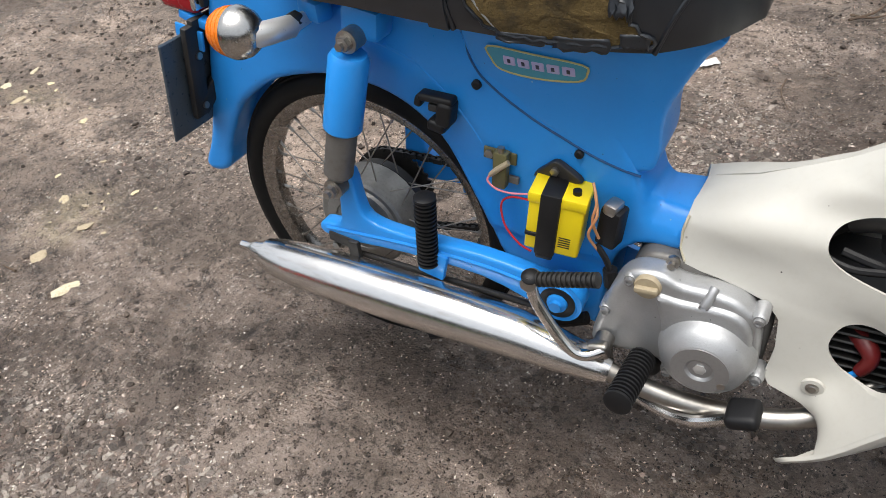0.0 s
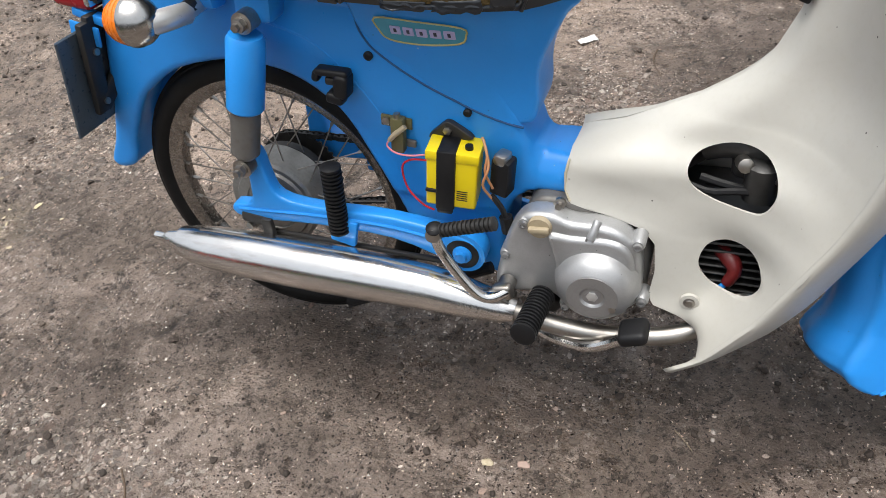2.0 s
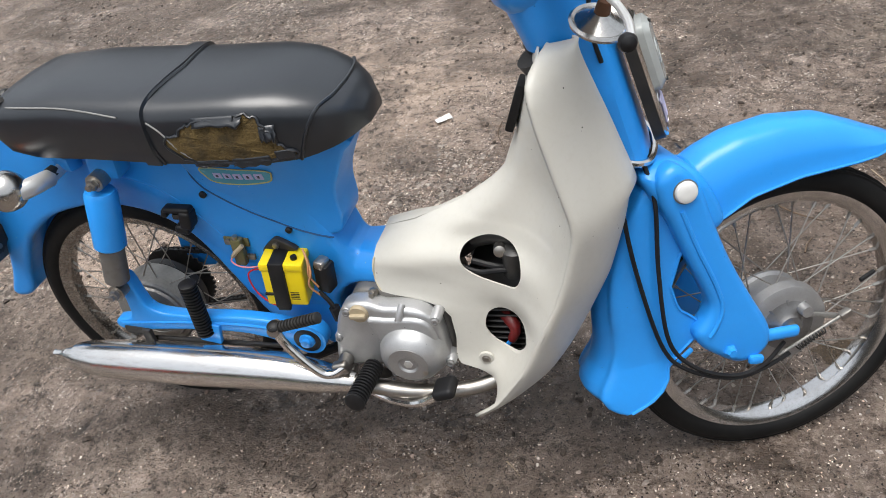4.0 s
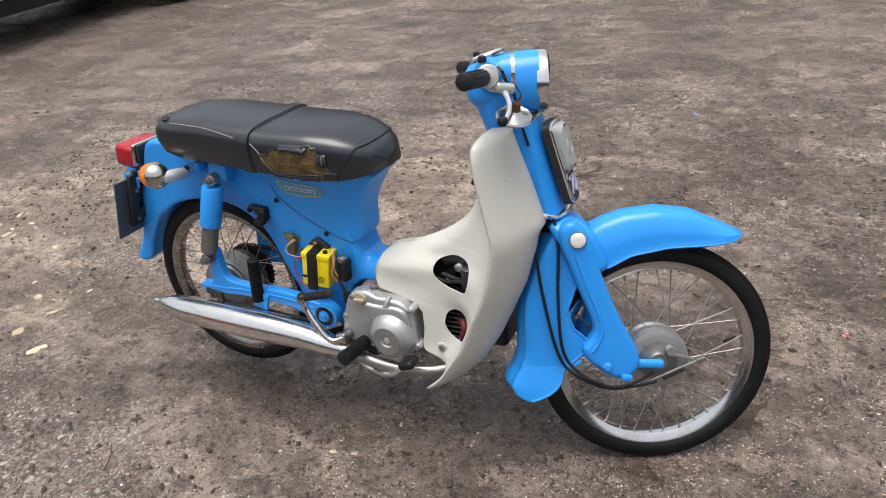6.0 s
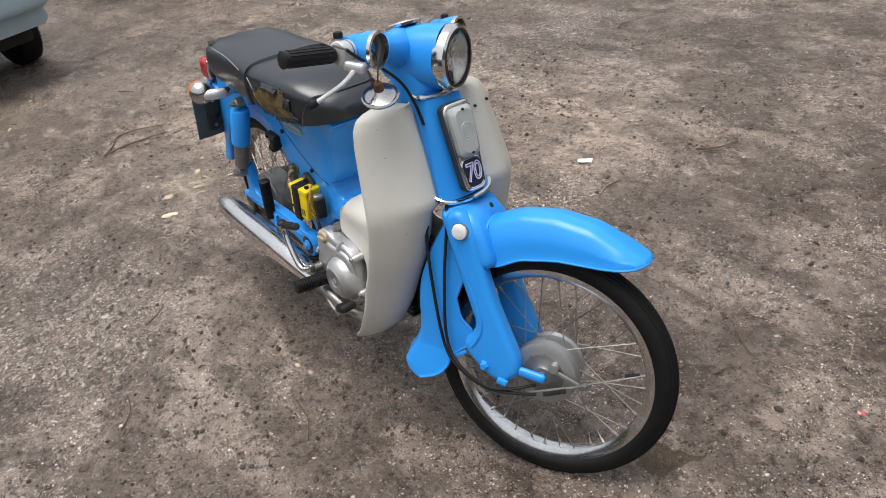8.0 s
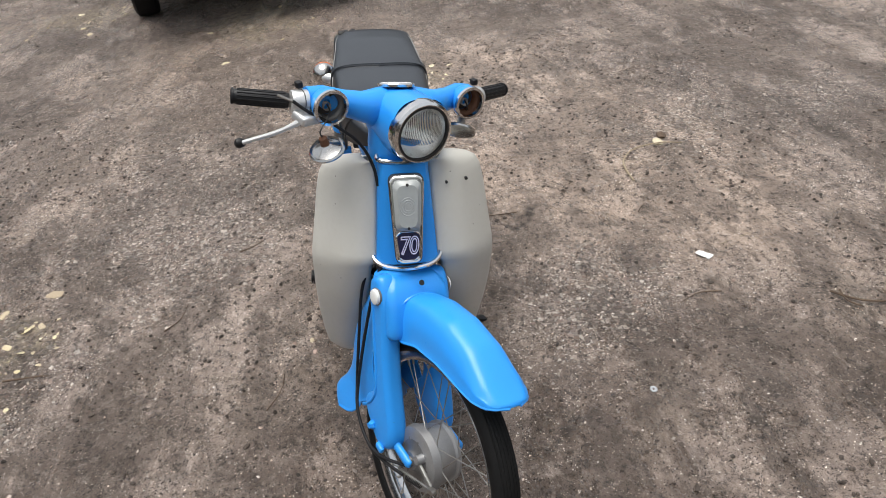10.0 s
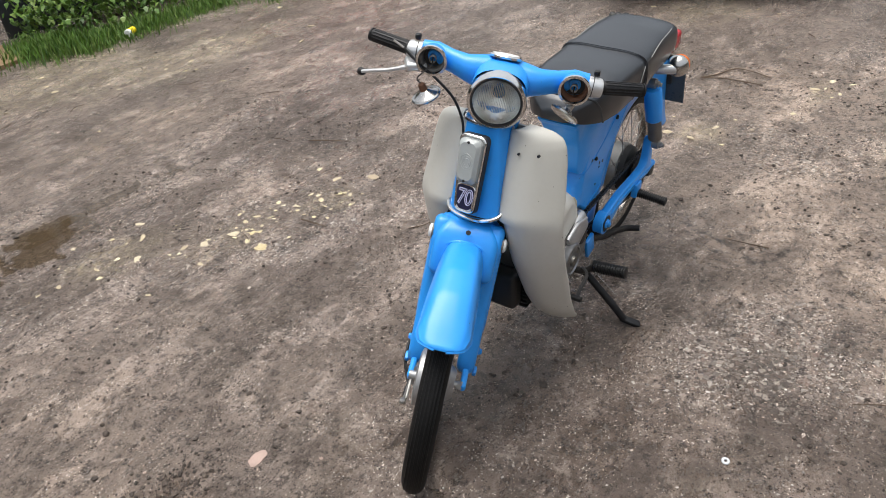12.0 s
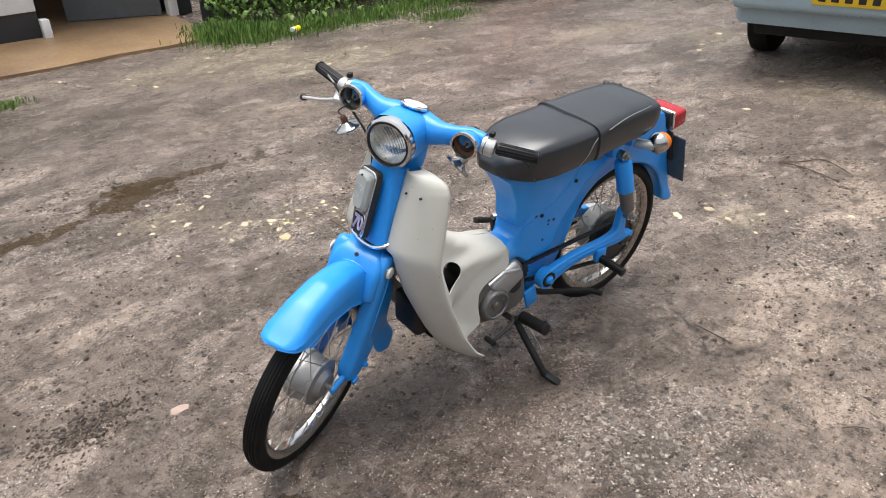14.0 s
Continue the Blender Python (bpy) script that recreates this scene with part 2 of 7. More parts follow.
def rbox(size, m=None, bevel=0.004, seg=2, bm=None):
    """A box with rounded edges at pose m."""
    b = bmesh.new()
    bmesh.ops.create_cube(b, size=1.0)
    for v in b.verts:
        v.co = Vector((v.co.x * size[0], v.co.y * size[1], v.co.z * size[2]))
    if bevel:
        bmesh.ops.bevel(b, geom=b.edges[:], offset=bevel, segments=seg, affect="EDGES", profile=0.5)
    if m is not None:
        b.transform(m)
    if bm is None:
        return b
    me = bpy.data.meshes.new("tmp")
    b.to_mesh(me)
    b.free()
    bm.from_mesh(me)
    bpy.data.meshes.remove(me)
    return bm


def inset(pts, d):
    """The closed outline moved inwards by d, with folded stretches pulled together."""
    k = len(pts)
    area = sum(pts[i][0] * pts[(i + 1) % k][1] - pts[(i + 1) % k][0] * pts[i][1] for i in range(k))
    s = 1.0 if area > 0 else -1.0
    out = []
    for i in range(k):
        a, b, c = Vector(pts[i - 1]), Vector(pts[i]), Vector(pts[(i + 1) % k])
        n = Vector((-(c - a).y, (c - a).x)).normalized() * s
        out.append(b + n * d)
    for _ in range(12):
        bad = False
        for i in range(k):
            j = (i + 1) % k
            if (out[j] - out[i]).dot(Vector(pts[j]) - Vector(pts[i])) < 0:
                mid = (out[i] + out[j]) / 2
                out[i], out[j], bad = mid, mid.copy(), True
        if not bad:
            break
    return out


def slab(outline, y0, y1, bevel=0.006, seg=3, width=None, dome=0.0):
    """A plate with the (x, z) outline between y0 and y1, its edges rounded. width(x, z) scales y; dome swells the faces."""
    outline = [Vector((p[0], p[1])) for p in outline]
    lo, hi = min(y0, y1), max(y0, y1)
    bevel = min(bevel, (hi - lo) / 2)
    rings = []
    steps = [(bevel * (1 - math.cos(a)), bevel * (1 - math.sin(a))) for a in (math.pi / 2 * j / seg for j in range(seg + 1))] if bevel else [(0, 0)]
    deep = [(bevel + dome * 2.5 * q, -dome * (1 - (1 - q) ** 2)) for q in (0.35, 0.7, 1.0)] if dome else []
    for d, dy in (deep[::-1] + steps[::-1]):
        rings.append([Vector((p.x, lo + dy, p.y)) for p in inset(outline, d)])
    for d, dy in steps + deep:
        rings.append([Vector((p.x, hi - dy, p.y)) for p in inset(outline, d)])
    bm = skin(rings)
    bmesh.ops.remove_doubles(bm, verts=bm.verts, dist=0.00002)
    bmesh.ops.triangulate(bm, faces=[f for f in bm.faces if len(f.verts) > 4])
    if width:
        for v in bm.verts:
            v.co.y *= width(v.co.x, v.co.z)
    return bm


def interp(x, table):
    """Straight lines between the pairs of a table."""
    if x <= table[0][0]:
        return table[0][1]
    for (a, p), (b, q) in zip(table, table[1:]):
        if x <= b:
            return p + (q - p) * (x - a) / (b - a)
    return table[-1][1]


def solid(ob, thickness, offset=-1.0):
    m = ob.modifiers.new("thickness", "SOLIDIFY")
    m.thickness, m.offset = thickness, offset
    return ob


def gridded(bm, step):
    """Cuts a mesh into small faces along x and z, so that it can be shaped."""
    for k, normal in ((0, (1, 0, 0)), (2, (0, 0, 1))):
        lo, hi = min(v.co[k] for v in bm.verts), max(v.co[k] for v in bm.verts)
        for i in range(1, int((hi - lo) / step) + 1):
            at = [0.0, 0.0, 0.0]
            at[k] = lo + i * step
            bmesh.ops.bisect_plane(bm, geom=bm.verts[:] + bm.edges[:] + bm.faces[:], dist=1e-6, plane_co=at, plane_no=normal)
    return bm


def eased(v):
    v = min(1.0, max(0.0, v))
    return v * v * (3 - 2 * v)


def spaced(a, b, n):
    return [a + (b - a) * i / (n - 1) for i in range(n)]

# ---- the motorcycle: built upright along x with the rear axle near the origin, then leant on its side stand ----
LEANT = pose(0, 0.005, 0, -6.0)
AXIS_FOOT, AXIS = Vector((1.282, 0, 0)), Vector((-math.sin(radians(28)), 0, math.cos(radians(28))))
# the front end is turned to its left and stands a little less leant than the frame
STEER = Matrix.Translation((0, -0.003, 0.55)) @ Matrix.Rotation(radians(2.5), 4, "X") @ Matrix.Translation((0, 0, -0.55)) @ Matrix.Translation(AXIS_FOOT) @ Matrix.Rotation(radians(27.3), 4, AXIS) @ Matrix.Translation(-AXIS_FOOT)
REAR, FRONT = Vector((-0.014, 0, 0.273)), Vector((1.197, 0, 0.25))

bike = thing("motorcycle", "old sky-blue step-through motorcycle with cream leg shield on side stand", "motorcycle", LEANT)


def wheel(centre, name, m, label):
    """Tyre, rim, hub, spokes and nipples round an axle along y."""
    w = part(name, lathe([(-0.062, 0.009), (0.062, 0.009)], centre, (0, 1, 0), 14), STEEL, bike, label, m)
    sec = [(0.018 + 0.028 * math.cos(a) * (1.0 if math.cos(a) > 0 else 0.75), 0.029 * math.sin(a)) for a in (2 * math.pi * i / 20 for i in range(20))]
    t = torus(centre, (0, 1, 0), 0.226, sec, 96)
    part("tyre", t, TYRE, w, "worn black tyre with ribbed tread")
    # raised circumferential ribs on the tread
    rib = bmesh.new()
    for h in (-0.018, -0.011, -0.004, 0.004, 0.011, 0.018):
        top = 0.018 + 0.028 * math.cos(math.asin(h / 0.029))
        torus(centre, (0, 1, 0), 0.226, [(top - 0.002, h - 0.0022), (top + 0.0015, h - 0.0016), (top + 0.0015, h + 0.0016), (top - 0.002, h + 0.0022)], 96, rib)
    part("tread", rib, TYRE, w)
    rim = torus(centre, (0, 1, 0), 0.216, [(0.018, -0.022), (0.017, -0.019), (0.004, -0.0165), (-0.004, -0.010), (-0.0055, 0), (-0.004, 0.010), (0.004, 0.0165),
                                           (0.017, 0.019), (0.018, 0.022), (0.004, 0.0195), (-0.007, 0.012), (-0.009, 0), (-0.007, -0.012), (0.004, -0.0195)], 96)
    part("rim", rim, RIMBRIGHT if m else RIM, w, "pitted steel wheel rim")
    hub = lathe([(-0.05, 0.02), (-0.05, 0.055), (-0.046, 0.064), (-0.028, 0.066), (-0.026, 0.058), (0.018, 0.054), (0.02, 0.062), (0.026, 0.062), (0.028, 0.04), (0.045, 0.03), (0.045, 0.015)], centre, (0, 1, 0), 40)
    if m:
        hub = lathe([(-0.05, 0.02), (-0.05, 0.060), (-0.046, 0.071), (-0.028, 0.074), (-0.024, 0.070), (-0.006, 0.068), (0.016, 0.062), (0.020, 0.068), (0.027, 0.067), (0.030, 0.046), (0.045, 0.034), (0.045, 0.015)], centre, (0, 1, 0), 40)
    h = part("hub", hub, ALLOY if m else DULL, w, "dull alloy brake drum hub")
    for i in range(36):
        side = -1 if i % 2 else 1
        a = 2 * math.pi * i / 36
        lead = radians(38) * (1 if (i // 2) % 2 else -1)
        p = Vector((0.06 * math.cos(a + lead), side * (0.024 if side > 0 else 0.03), 0.06 * math.sin(a + lead)))
        q = Vector((0.211 * math.cos(a), side * 0.004, 0.211 * math.sin(a)))
        n = q + (p - q).normalized() * 0.014
        bm = tube([centre + p, centre + n], 0.0013, 5)
        tube([centre + n, centre + q], 0.003, 6, bm)
        part("spoke", bm, STEEL, w)
    return w


rear_wheel = wheel(REAR, "rear_wheel", None, "spoked rear wheel")
front_wheel = wheel(FRONT, "front_wheel", STEER, "spoked front wheel turned to its left")
part("valve", tube([FRONT + Vector((0.192, 0.0, 0.03)), FRONT + Vector((0.163, -0.006, 0.022))], 0.004, 8), BLACK, front_wheel)

def cut(bm, thickness, cutters):
    """The sheet bm with a thickness and the cutters' shapes taken out of it, as a bmesh."""
    bmesh.ops.recalc_face_normals(bm, faces=bm.faces)
    me = bpy.data.meshes.new("sheet")
    bm.to_mesh(me)
    bm.free()
    sheet = new("sheet", me)
    if thickness:
        solid(sheet, thickness, 0)
    tools = []
    for c in cutters:
        bmesh.ops.recalc_face_normals(c, faces=c.faces)
        cm = bpy.data.meshes.new("tool")
        c.to_mesh(cm)
        c.free()
        t = new("tool", cm)
        tools.append(t)
        md = sheet.modifiers.new("opening", "BOOLEAN")
        md.operation, md.object, md.solver = "DIFFERENCE", t, "EXACT"
    done = bpy.data.meshes.new_from_object(sheet.evaluated_get(bpy.context.evaluated_depsgraph_get()))
    out = bmesh.new()
    out.from_mesh(done)
    for ob in [sheet] + tools:
        bpy.data.objects.remove(ob)
    return out


# pressed-steel frame with its rear mudguard
outline = smooth_line([(-0.362, 0.319), (-0.349, 0.307), (-0.318, 0.313), (-0.298, 0.333), (-0.281, 0.377), (-0.231, 0.452), (-0.190, 0.489), (-0.121, 0.528), (-0.020, 0.546), (0.043, 0.538), (0.091, 0.523), (0.135, 0.494), (0.168, 0.457),
                       (0.199, 0.391), (0.216, 0.353), (0.230, 0.318), (0.250, 0.270), (0.300, 0.236), (0.360, 0.222), (0.405, 0.195), (0.418, 0.26), (0.430, 0.335), (0.460, 0.370), (0.520, 0.378), (0.545, 0.392),
                       (0.549, 0.410), (0.547, 0.426), (0.520, 0.434), (0.470, 0.444), (0.44, 0.52), (0.38, 0.625), (0.25, 0.652), (0.12, 0.662), (0.0, 0.672), (-0.08, 0.692), (-0.15, 0.708), (-0.200, 0.695), (-0.238, 0.615), (-0.268, 0.540), (-0.290, 0.475), (-0.312, 0.420), (-0.334, 0.370), (-0.355, 0.336)], 3, True)


def frame_half(x, z):
    """Half the frame's width: the plate slopes in towards the wheel arch and under the seat."""
    d = math.hypot(x - REAR.x, z - REAR.z) - 0.272
    plate = 0.041 + 0.0185 * min(1.0, max(0.0, d / 0.070)) + 0.0015 * eased((d - 0.07) / 0.06)
    if x > 0.40:
        plate = max(plate, interp(x, [(0.40, 0.058), (0.47, 0.060), (0.52, 0.066), (0.55, 0.070)]))
    guard = 0.050 - 0.010 * eased((-0.20 - x) / 0.12)
    w = guard + (plate - guard) * eased((x + 0.15) / 0.17)
    w -= 0.010 * eased((z - 0.60) / 0.10) * eased((x + 0.2) / 0.2)
    w -= 0.006 * eased((0.335 - z) / 0.02) * eased((x - 0.2) / 0.05)
    w -= 0.026 * eased((z - 0.398) / 0.05) * eased((x - 0.455) / 0.03)
    press = eased((0.372 - z + 0.10 * max(0.0, x - 0.47)) / 0.006) * eased((x - 0.405) / 0.01)
    return w + 0.0030 * press


well = [(min(0.205, REAR.x + 0.294 * math.cos(a)), REAR.z + 0.294 * math.sin(a)) for a in (2 * math.pi * i / 64 for i in range(64))]
well_tool = skin([[Vector((x, y, z)) for x, z in well] for y in (-0.043, 0.043)])
frame_bm = gridded(cut(slab(outline, -0.062, 0.062, 0.012, 4), 0, [well_tool]), 0.0115)
for v in frame_bm.verts:
    v.co.y *= frame_half(v.co.x, v.co.z) / 0.062
frame_body = part("frame", frame_bm, BLUE, bike, "sky-blue pressed-steel frame and rear mudguard", sharp=50)
# the tank-shaped cover under the seat
cover = smooth_line([(0.222, 0.660), (0.226, 0.621), (0.236, 0.600), (0.249, 0.585), (0.280, 0.561), (0.319, 0.537), (0.357, 0.518), (0.396, 0.500), (0.433, 0.487), (0.456, 0.482), (0.470, 0.486), (0.477, 0.512), (0.477, 0.545), (0.481, 0.569), (0.489, 0.590), (0.505, 0.622), (0.518, 0.645), (0.530, 0.672), (0.40, 0.688), (0.24, 0.688)], 4, True)


def cover_half(x, z):
    """Half the width of the cover: waisted below, flared out under the seat, narrowed to the front."""
    return interp(z, [(0.466, 0.0605), (0.53, 0.0615), (0.57, 0.0645), (0.605, 0.071), (0.635, 0.081), (0.66, 0.091), (0.69, 0.099)]) * interp(x, [(0.2, 0.80), (0.26, 0.90), (0.33, 1.0), (0.41, 1.0), (0.435, 0.975), (0.455, 0.90), (0.470, 0.80), (0.485, 0.74), (0.53, 0.66)])


cover_bm = gridded(slab(cover, -0.071, 0.071, 0.007, 3), 0.0105)
for v in cover_bm.verts:
    v.co.y *= cover_half(v.co.x, v.co.z) / 0.071
seat_cover = part("seat_base", cover_bm, BLUE, bike, "blue cover under the seat", sharp=60)
seam = smooth_line([(0.2235, 0.640), (0.2255, 0.620), (0.2355, 0.5995), (0.2485, 0.584), (0.2795, 0.560), (0.3185, 0.536), (0.3570, 0.517), (0.3955, 0.499), (0.433, 0.4865), (0.4585, 0.481)], 5)
# on the right a dark blue line paints the shade under the cover's edge
for s in (-1, 1):
    part("cover_seam", tube([(p.x, s * (frame_half(p.x, p.y) + 0.0002), p.y) for p in seam], 0.0017, 6), GROOVE if s < 0 else BLUE, seat_cover)
for y in (-1, 1):
    part("grommet", lathe([(0, 0.0068), (0.004, 0.0068), (0.006, 0.004)], (0.236, y * frame_half(0.236, 0.577), 0.577), (0, y, 0), 14), BLACK, frame_body)
    part("grommet", lathe([(0, 0.0062), (0.005, 0.0062), (0.007, 0.004)], (0.378, y * frame_half(0.378, 0.4995), 0.4995), (0, y, 0), 14), BLACK, frame_body)

for x, z, r in ((0.400, 0.501, 0.006), (0.342, 0.468, 0.005), (0.318, 0.464, 0.0055), (0.361, 0.403, 0.0045), (0.342, 0.454, 0.004)):
    part("frame_hole", lathe([(-0.004, r), (0.0008, r)], (x, frame_half(x, z), z), (0, 1, 0), 12), DARK, frame_body)
part("frame_seam", tube([(x, frame_half(x, z), z) for x, z in ((0.411, 0.357), (0.380, 0.362), (0.350, 0.368), (0.320, 0.373), (0.312, 0.381))], 0.002, 6), BLUE, frame_body)
crease = smooth_line([(0.040, 0.628), (0.090, 0.615), (0.138, 0.597), (0.161, 0.579), (0.181, 0.560), (0.200, 0.538), (0.222, 0.505), (0.240, 0.470)], 5)
for s in (-1, 1):
    part("frame_crease", tube([(p.x, s * (frame_half(p.x, p.y) - 0.0022), p.y) for p in crease], [0.0010] + [0.0034] * (len(crease) - 2) + [0.0010], 10), BLUE, frame_body)
# maker's badge: plain shapes in its colours
def hugging(bm, base):
    """Bends a flat part onto the right side of the cover."""
    for v in bm.verts:
        v.co.y += base - cover_half(v.co.x, v.co.z)
    return bm


for y in (-1,):
    badge = part("badge", hugging(gridded(slab(smooth_line([(0.263, 0.640), (0.32, 0.639), (0.386, 0.632), (0.391, 0.620), (0.378, 0.606), (0.32, 0.602), (0.276, 0.606), (0.264, 0.621)], 3, True), -0.0795, -0.070, 0.001), 0.008), 0.077), TEAL, bike, "small teal and gold badge")
    rimb = smooth_line([(0.263, -0.0795, 0.640), (0.32, -0.0795, 0.639), (0.386, -0.0795, 0.632), (0.391, -0.0795, 0.620), (0.378, -0.0795, 0.606), (0.32, -0.0795, 0.602), (0.276, -0.0795, 0.606), (0.264, -0.0795, 0.621)], 3, True)
    part("badge_border", hugging(tube(rimb + rimb[:1], 0.0015, 5), 0.077), GOLD, badge)
    for i in range(5):
        part("badge_bar", hugging(rbox((0.0160, 0.003, 0.013), pose(0.290 + i * 0.0195, -0.0795, 0.6225 - i * 0.0007, 0, 2, 0), 0.001, 1), 0.077), LAVENDER, badge)
        part("badge_notch", hugging(rbox((0.0045, 0.003, 0.006), pose(0.290 + i * 0.0195, -0.0803, 0.6225 - i * 0.0007, 0, 2, 0), 0.0005, 1), 0.077), NAVY, badge)

# ---- seat ----
def seat_section(x):
    """Half width, bottom and top of the seat at x."""
    w = interp(x, [(-0.075, 0.112), (-0.05, 0.122), (0.10, 0.128), (0.24, 0.134), (0.40, 0.130), (0.47, 0.116), (0.515, 0.096), (0.546, 0.068), (0.567, 0.032)])
    lo = interp(x, [(-0.075, 0.725), (-0.05, 0.708), (0.0, 0.694), (0.10, 0.690), (0.28, 0.677), (0.40, 0.669), (0.48, 0.668), (0.53, 0.676), (0.567, 0.686)])
    hi = interp(x, [(-0.075, 0.782), (-0.05, 0.793), (0.05, 0.797), (0.20, 0.788), (0.26, 0.783), (0.40, 0.780), (0.46, 0.772), (0.515, 0.752), (0.546, 0.732), (0.567, 0.708)])
    return w, lo, hi


def seat_point(x, a, out=0.0):
    """A point on the seat's skin; a runs from 0 at the middle of the top to 1 at the bottom of the right side."""
    w, lo, hi = seat_section(x)
    h = hi - lo
    pts = [(0, hi + 0.006), (0.45 * w, hi + 0.004), (0.76 * w, hi - 0.02 * h), (0.93 * w, hi - 0.14 * h), (0.995 * w, hi - 0.36 * h), (w, hi - 0.75 * h), (0.95 * w, lo)]
    line = smooth_line([(-y, z, 0) for y, z in pts], 8)
    f = min(max(a, 0), 1) * (len(line) - 1)
    i = min(int(f), len(line) - 2)
    p = line[i].lerp(line[i + 1], f - i)
    d = (line[i + 1] - line[i]).normalized()
    return Vector((x, p.x, p.y)) + Vector((0, d.y, -d.x)) * out


def seat_at(x, z, out=0.0):
    """The point of the right side of the seat at x and height z."""
    a, c = 0.0, 1.0
    for _ in range(24):
        m = (a + c) / 2
        a, c = (m, c) if seat_point(x, m).z > z else (a, m)
    return seat_point(x, (a + c) / 2, out)


rings = []
for x in [-0.078, -0.074, -0.068] + spaced(-0.05, 0.52, 26) + spaced(0.528, 0.568, 7):
    half = [seat_point(x, i / 16) for i in range(17)]
    k = 0.9 if x == -0.078 else 1.0
    mid = sum((p.z for p in half), 0) / 17
    rings.append([Vector((p.x, p.y * k, mid + (p.z - mid) * k)) for p in half] + [Vector((p.x, -p.y * k, mid + (p.z - mid) * k)) for p in half[::-1][:-1]])
seat = part("seat", skin(rings), VINYL, bike, "torn black vinyl dual seat", sharp=55)


def seat_line(pts, r, name, mat=VINYL, both=True):
    for s in ((1, -1) if both else (1,)):
        line = smooth_line([seat_point(x, a, 0.001) for x, a in pts], 5)
        part(name, tube([Vector((p.x, p.y * s, p.z)) for p in line], r, 6), mat, seat)


PIPING = surface("grey_piping", (0.24, 0.24, 0.23), (0.10, 0.10, 0.10), 0.5)
seat_line([(-0.07, 0.40), (0.0, 0.47), (0.10, 0.50), (0.195, 0.58)], 0.0015, "piping", PIPING)
seat_line([(0.246, 0.62), (0.265, 0.70), (0.285, 0.82), (0.31, 0.98)], 0.0015, "piping", PIPING)
seat_line([(0.532, 0.0), (0.527, 0.25), (0.512, 0.5), (0.492, 0.75), (0.474, 1.0)], 0.003, "piping")
for s in (1, -1):
    strap = []
    for a in spaced(0, 1, 18):
        xs = 0.245 - 0.03 * a + 0.03 * max(0, a - 0.5)
        strap.append([Vector((p.x, p.y * s, p.z)) for p in (seat_point(xs - 0.017, a, 0.000), seat_point(xs - 0.015, a, 0.0055), seat_point(xs + 0.011, a, 0.0055), seat_point(xs + 0.013, a, 0.0))])
    part("strap", skin(strap), VINYL, seat, "grab strap across the seat")
seat_line([(0.259, 0), (0.247, 0.3), (0.232, 0.6), (0.24, 0.8), (0.246, 1.0)], 0.0032, "piping")
# torn patch with bare foam
tear = [(0.268, 0.720), (0.295, 0.735), (0.318, 0.748), (0.345, 0.752), (0.375, 0.747), (0.402, 0.756), (0.424, 0.751), (0.438, 0.732), (0.447, 0.722), (0.450, 0.705), (0.474, 0.682), (0.440, 0.676), (0.385, 0.680), (0.335, 0.680), (0.290, 0.690)]
tl = [(p.x, p.y) for p in smooth_line([(a, b, 0) for a, b in tear], 5, True)]
tl = [(a + 0.006 * noise.noise(Vector((a * 140, b * 140, 0))), min(0.757, b + 0.007 * noise.noise(Vector((a * 140, b * 140, 5))))) for a, b in tl]
bm = bmesh.new()
ca, cb = 0.372, 0.714
ringset = []
for k in (1.0, 0.94, 0.82, 0.68, 0.52, 0.36, 0.2):
    ringset.append([seat_at(ca + (a - ca) * k, cb + (b - cb) * k, 0.0014 + 0.0008 * (1 - k) + (0.0028 * noise.noise(Vector(((ca + (a - ca) * k) * 120, (cb + (b - cb) * k) * 120, 4))) if k < 0.99 else 0)) for a, b in tl])
vs = [[bm.verts.new(p) for p in r] for r in ringset]
for a, b in zip(vs, vs[1:]):
    for i in range(len(a)):
        bm.faces.new((a[i], a[(i + 1) % len(a)], b[(i + 1) % len(a)], b[i]))
bm.faces.new(vs[-1])
part("torn_foam", bm, FOAM, seat, "brown perished foam bared by a tear")
# curled edges of vinyl round the tear
lipline = [seat_at(a, b, 0.0022) for a, b in tl]
part("tear_edge", tube(lipline + lipline[:1], [0.0022 + 0.0012 * noise.noise(Vector((i * 0.9, 0, 2))) for i in range(len(lipline) + 1)], 6), VINYL, seat)
for k, (x0, x1, z0, z1, lift) in enumerate([(0.325, 0.408, 0.757, 0.738, 0.010), (0.428, 0.452, 0.735, 0.705, 0.010), (0.300, 0.36, 0.684, 0.668, 0.006), (0.368, 0.43, 0.686, 0.668, 0.007), (0.44, 0.47, 0.692, 0.672, 0.006)]):
    bm = bmesh.new()
    g = [[bm.verts.new(seat_at(x0 + (x1 - x0) * (i / 8) + 0.004 * noise.noise(Vector((i * 0.9, j * 1.1, k + 7))), z0 + (z1 - z0) * (j / 4) * (0.75 + 0.5 * noise.noise(Vector((i * 0.8, k * 3.0, 1)))), 0.0020 + lift * (j / 4) ** 1.6 * (0.5 + 0.9 * abs(noise.noise(Vector((i * 0.7, k, 3))))))) for j in range(5)] for i in range(9)]
    for i in range(8):
        for j in range(4):
            bm.faces.new((g[i][j], g[i + 1][j], g[i + 1][j + 1], g[i][j + 1]))
    solid(part("vinyl_flap", bm, VINYL, seat), 0.0015)
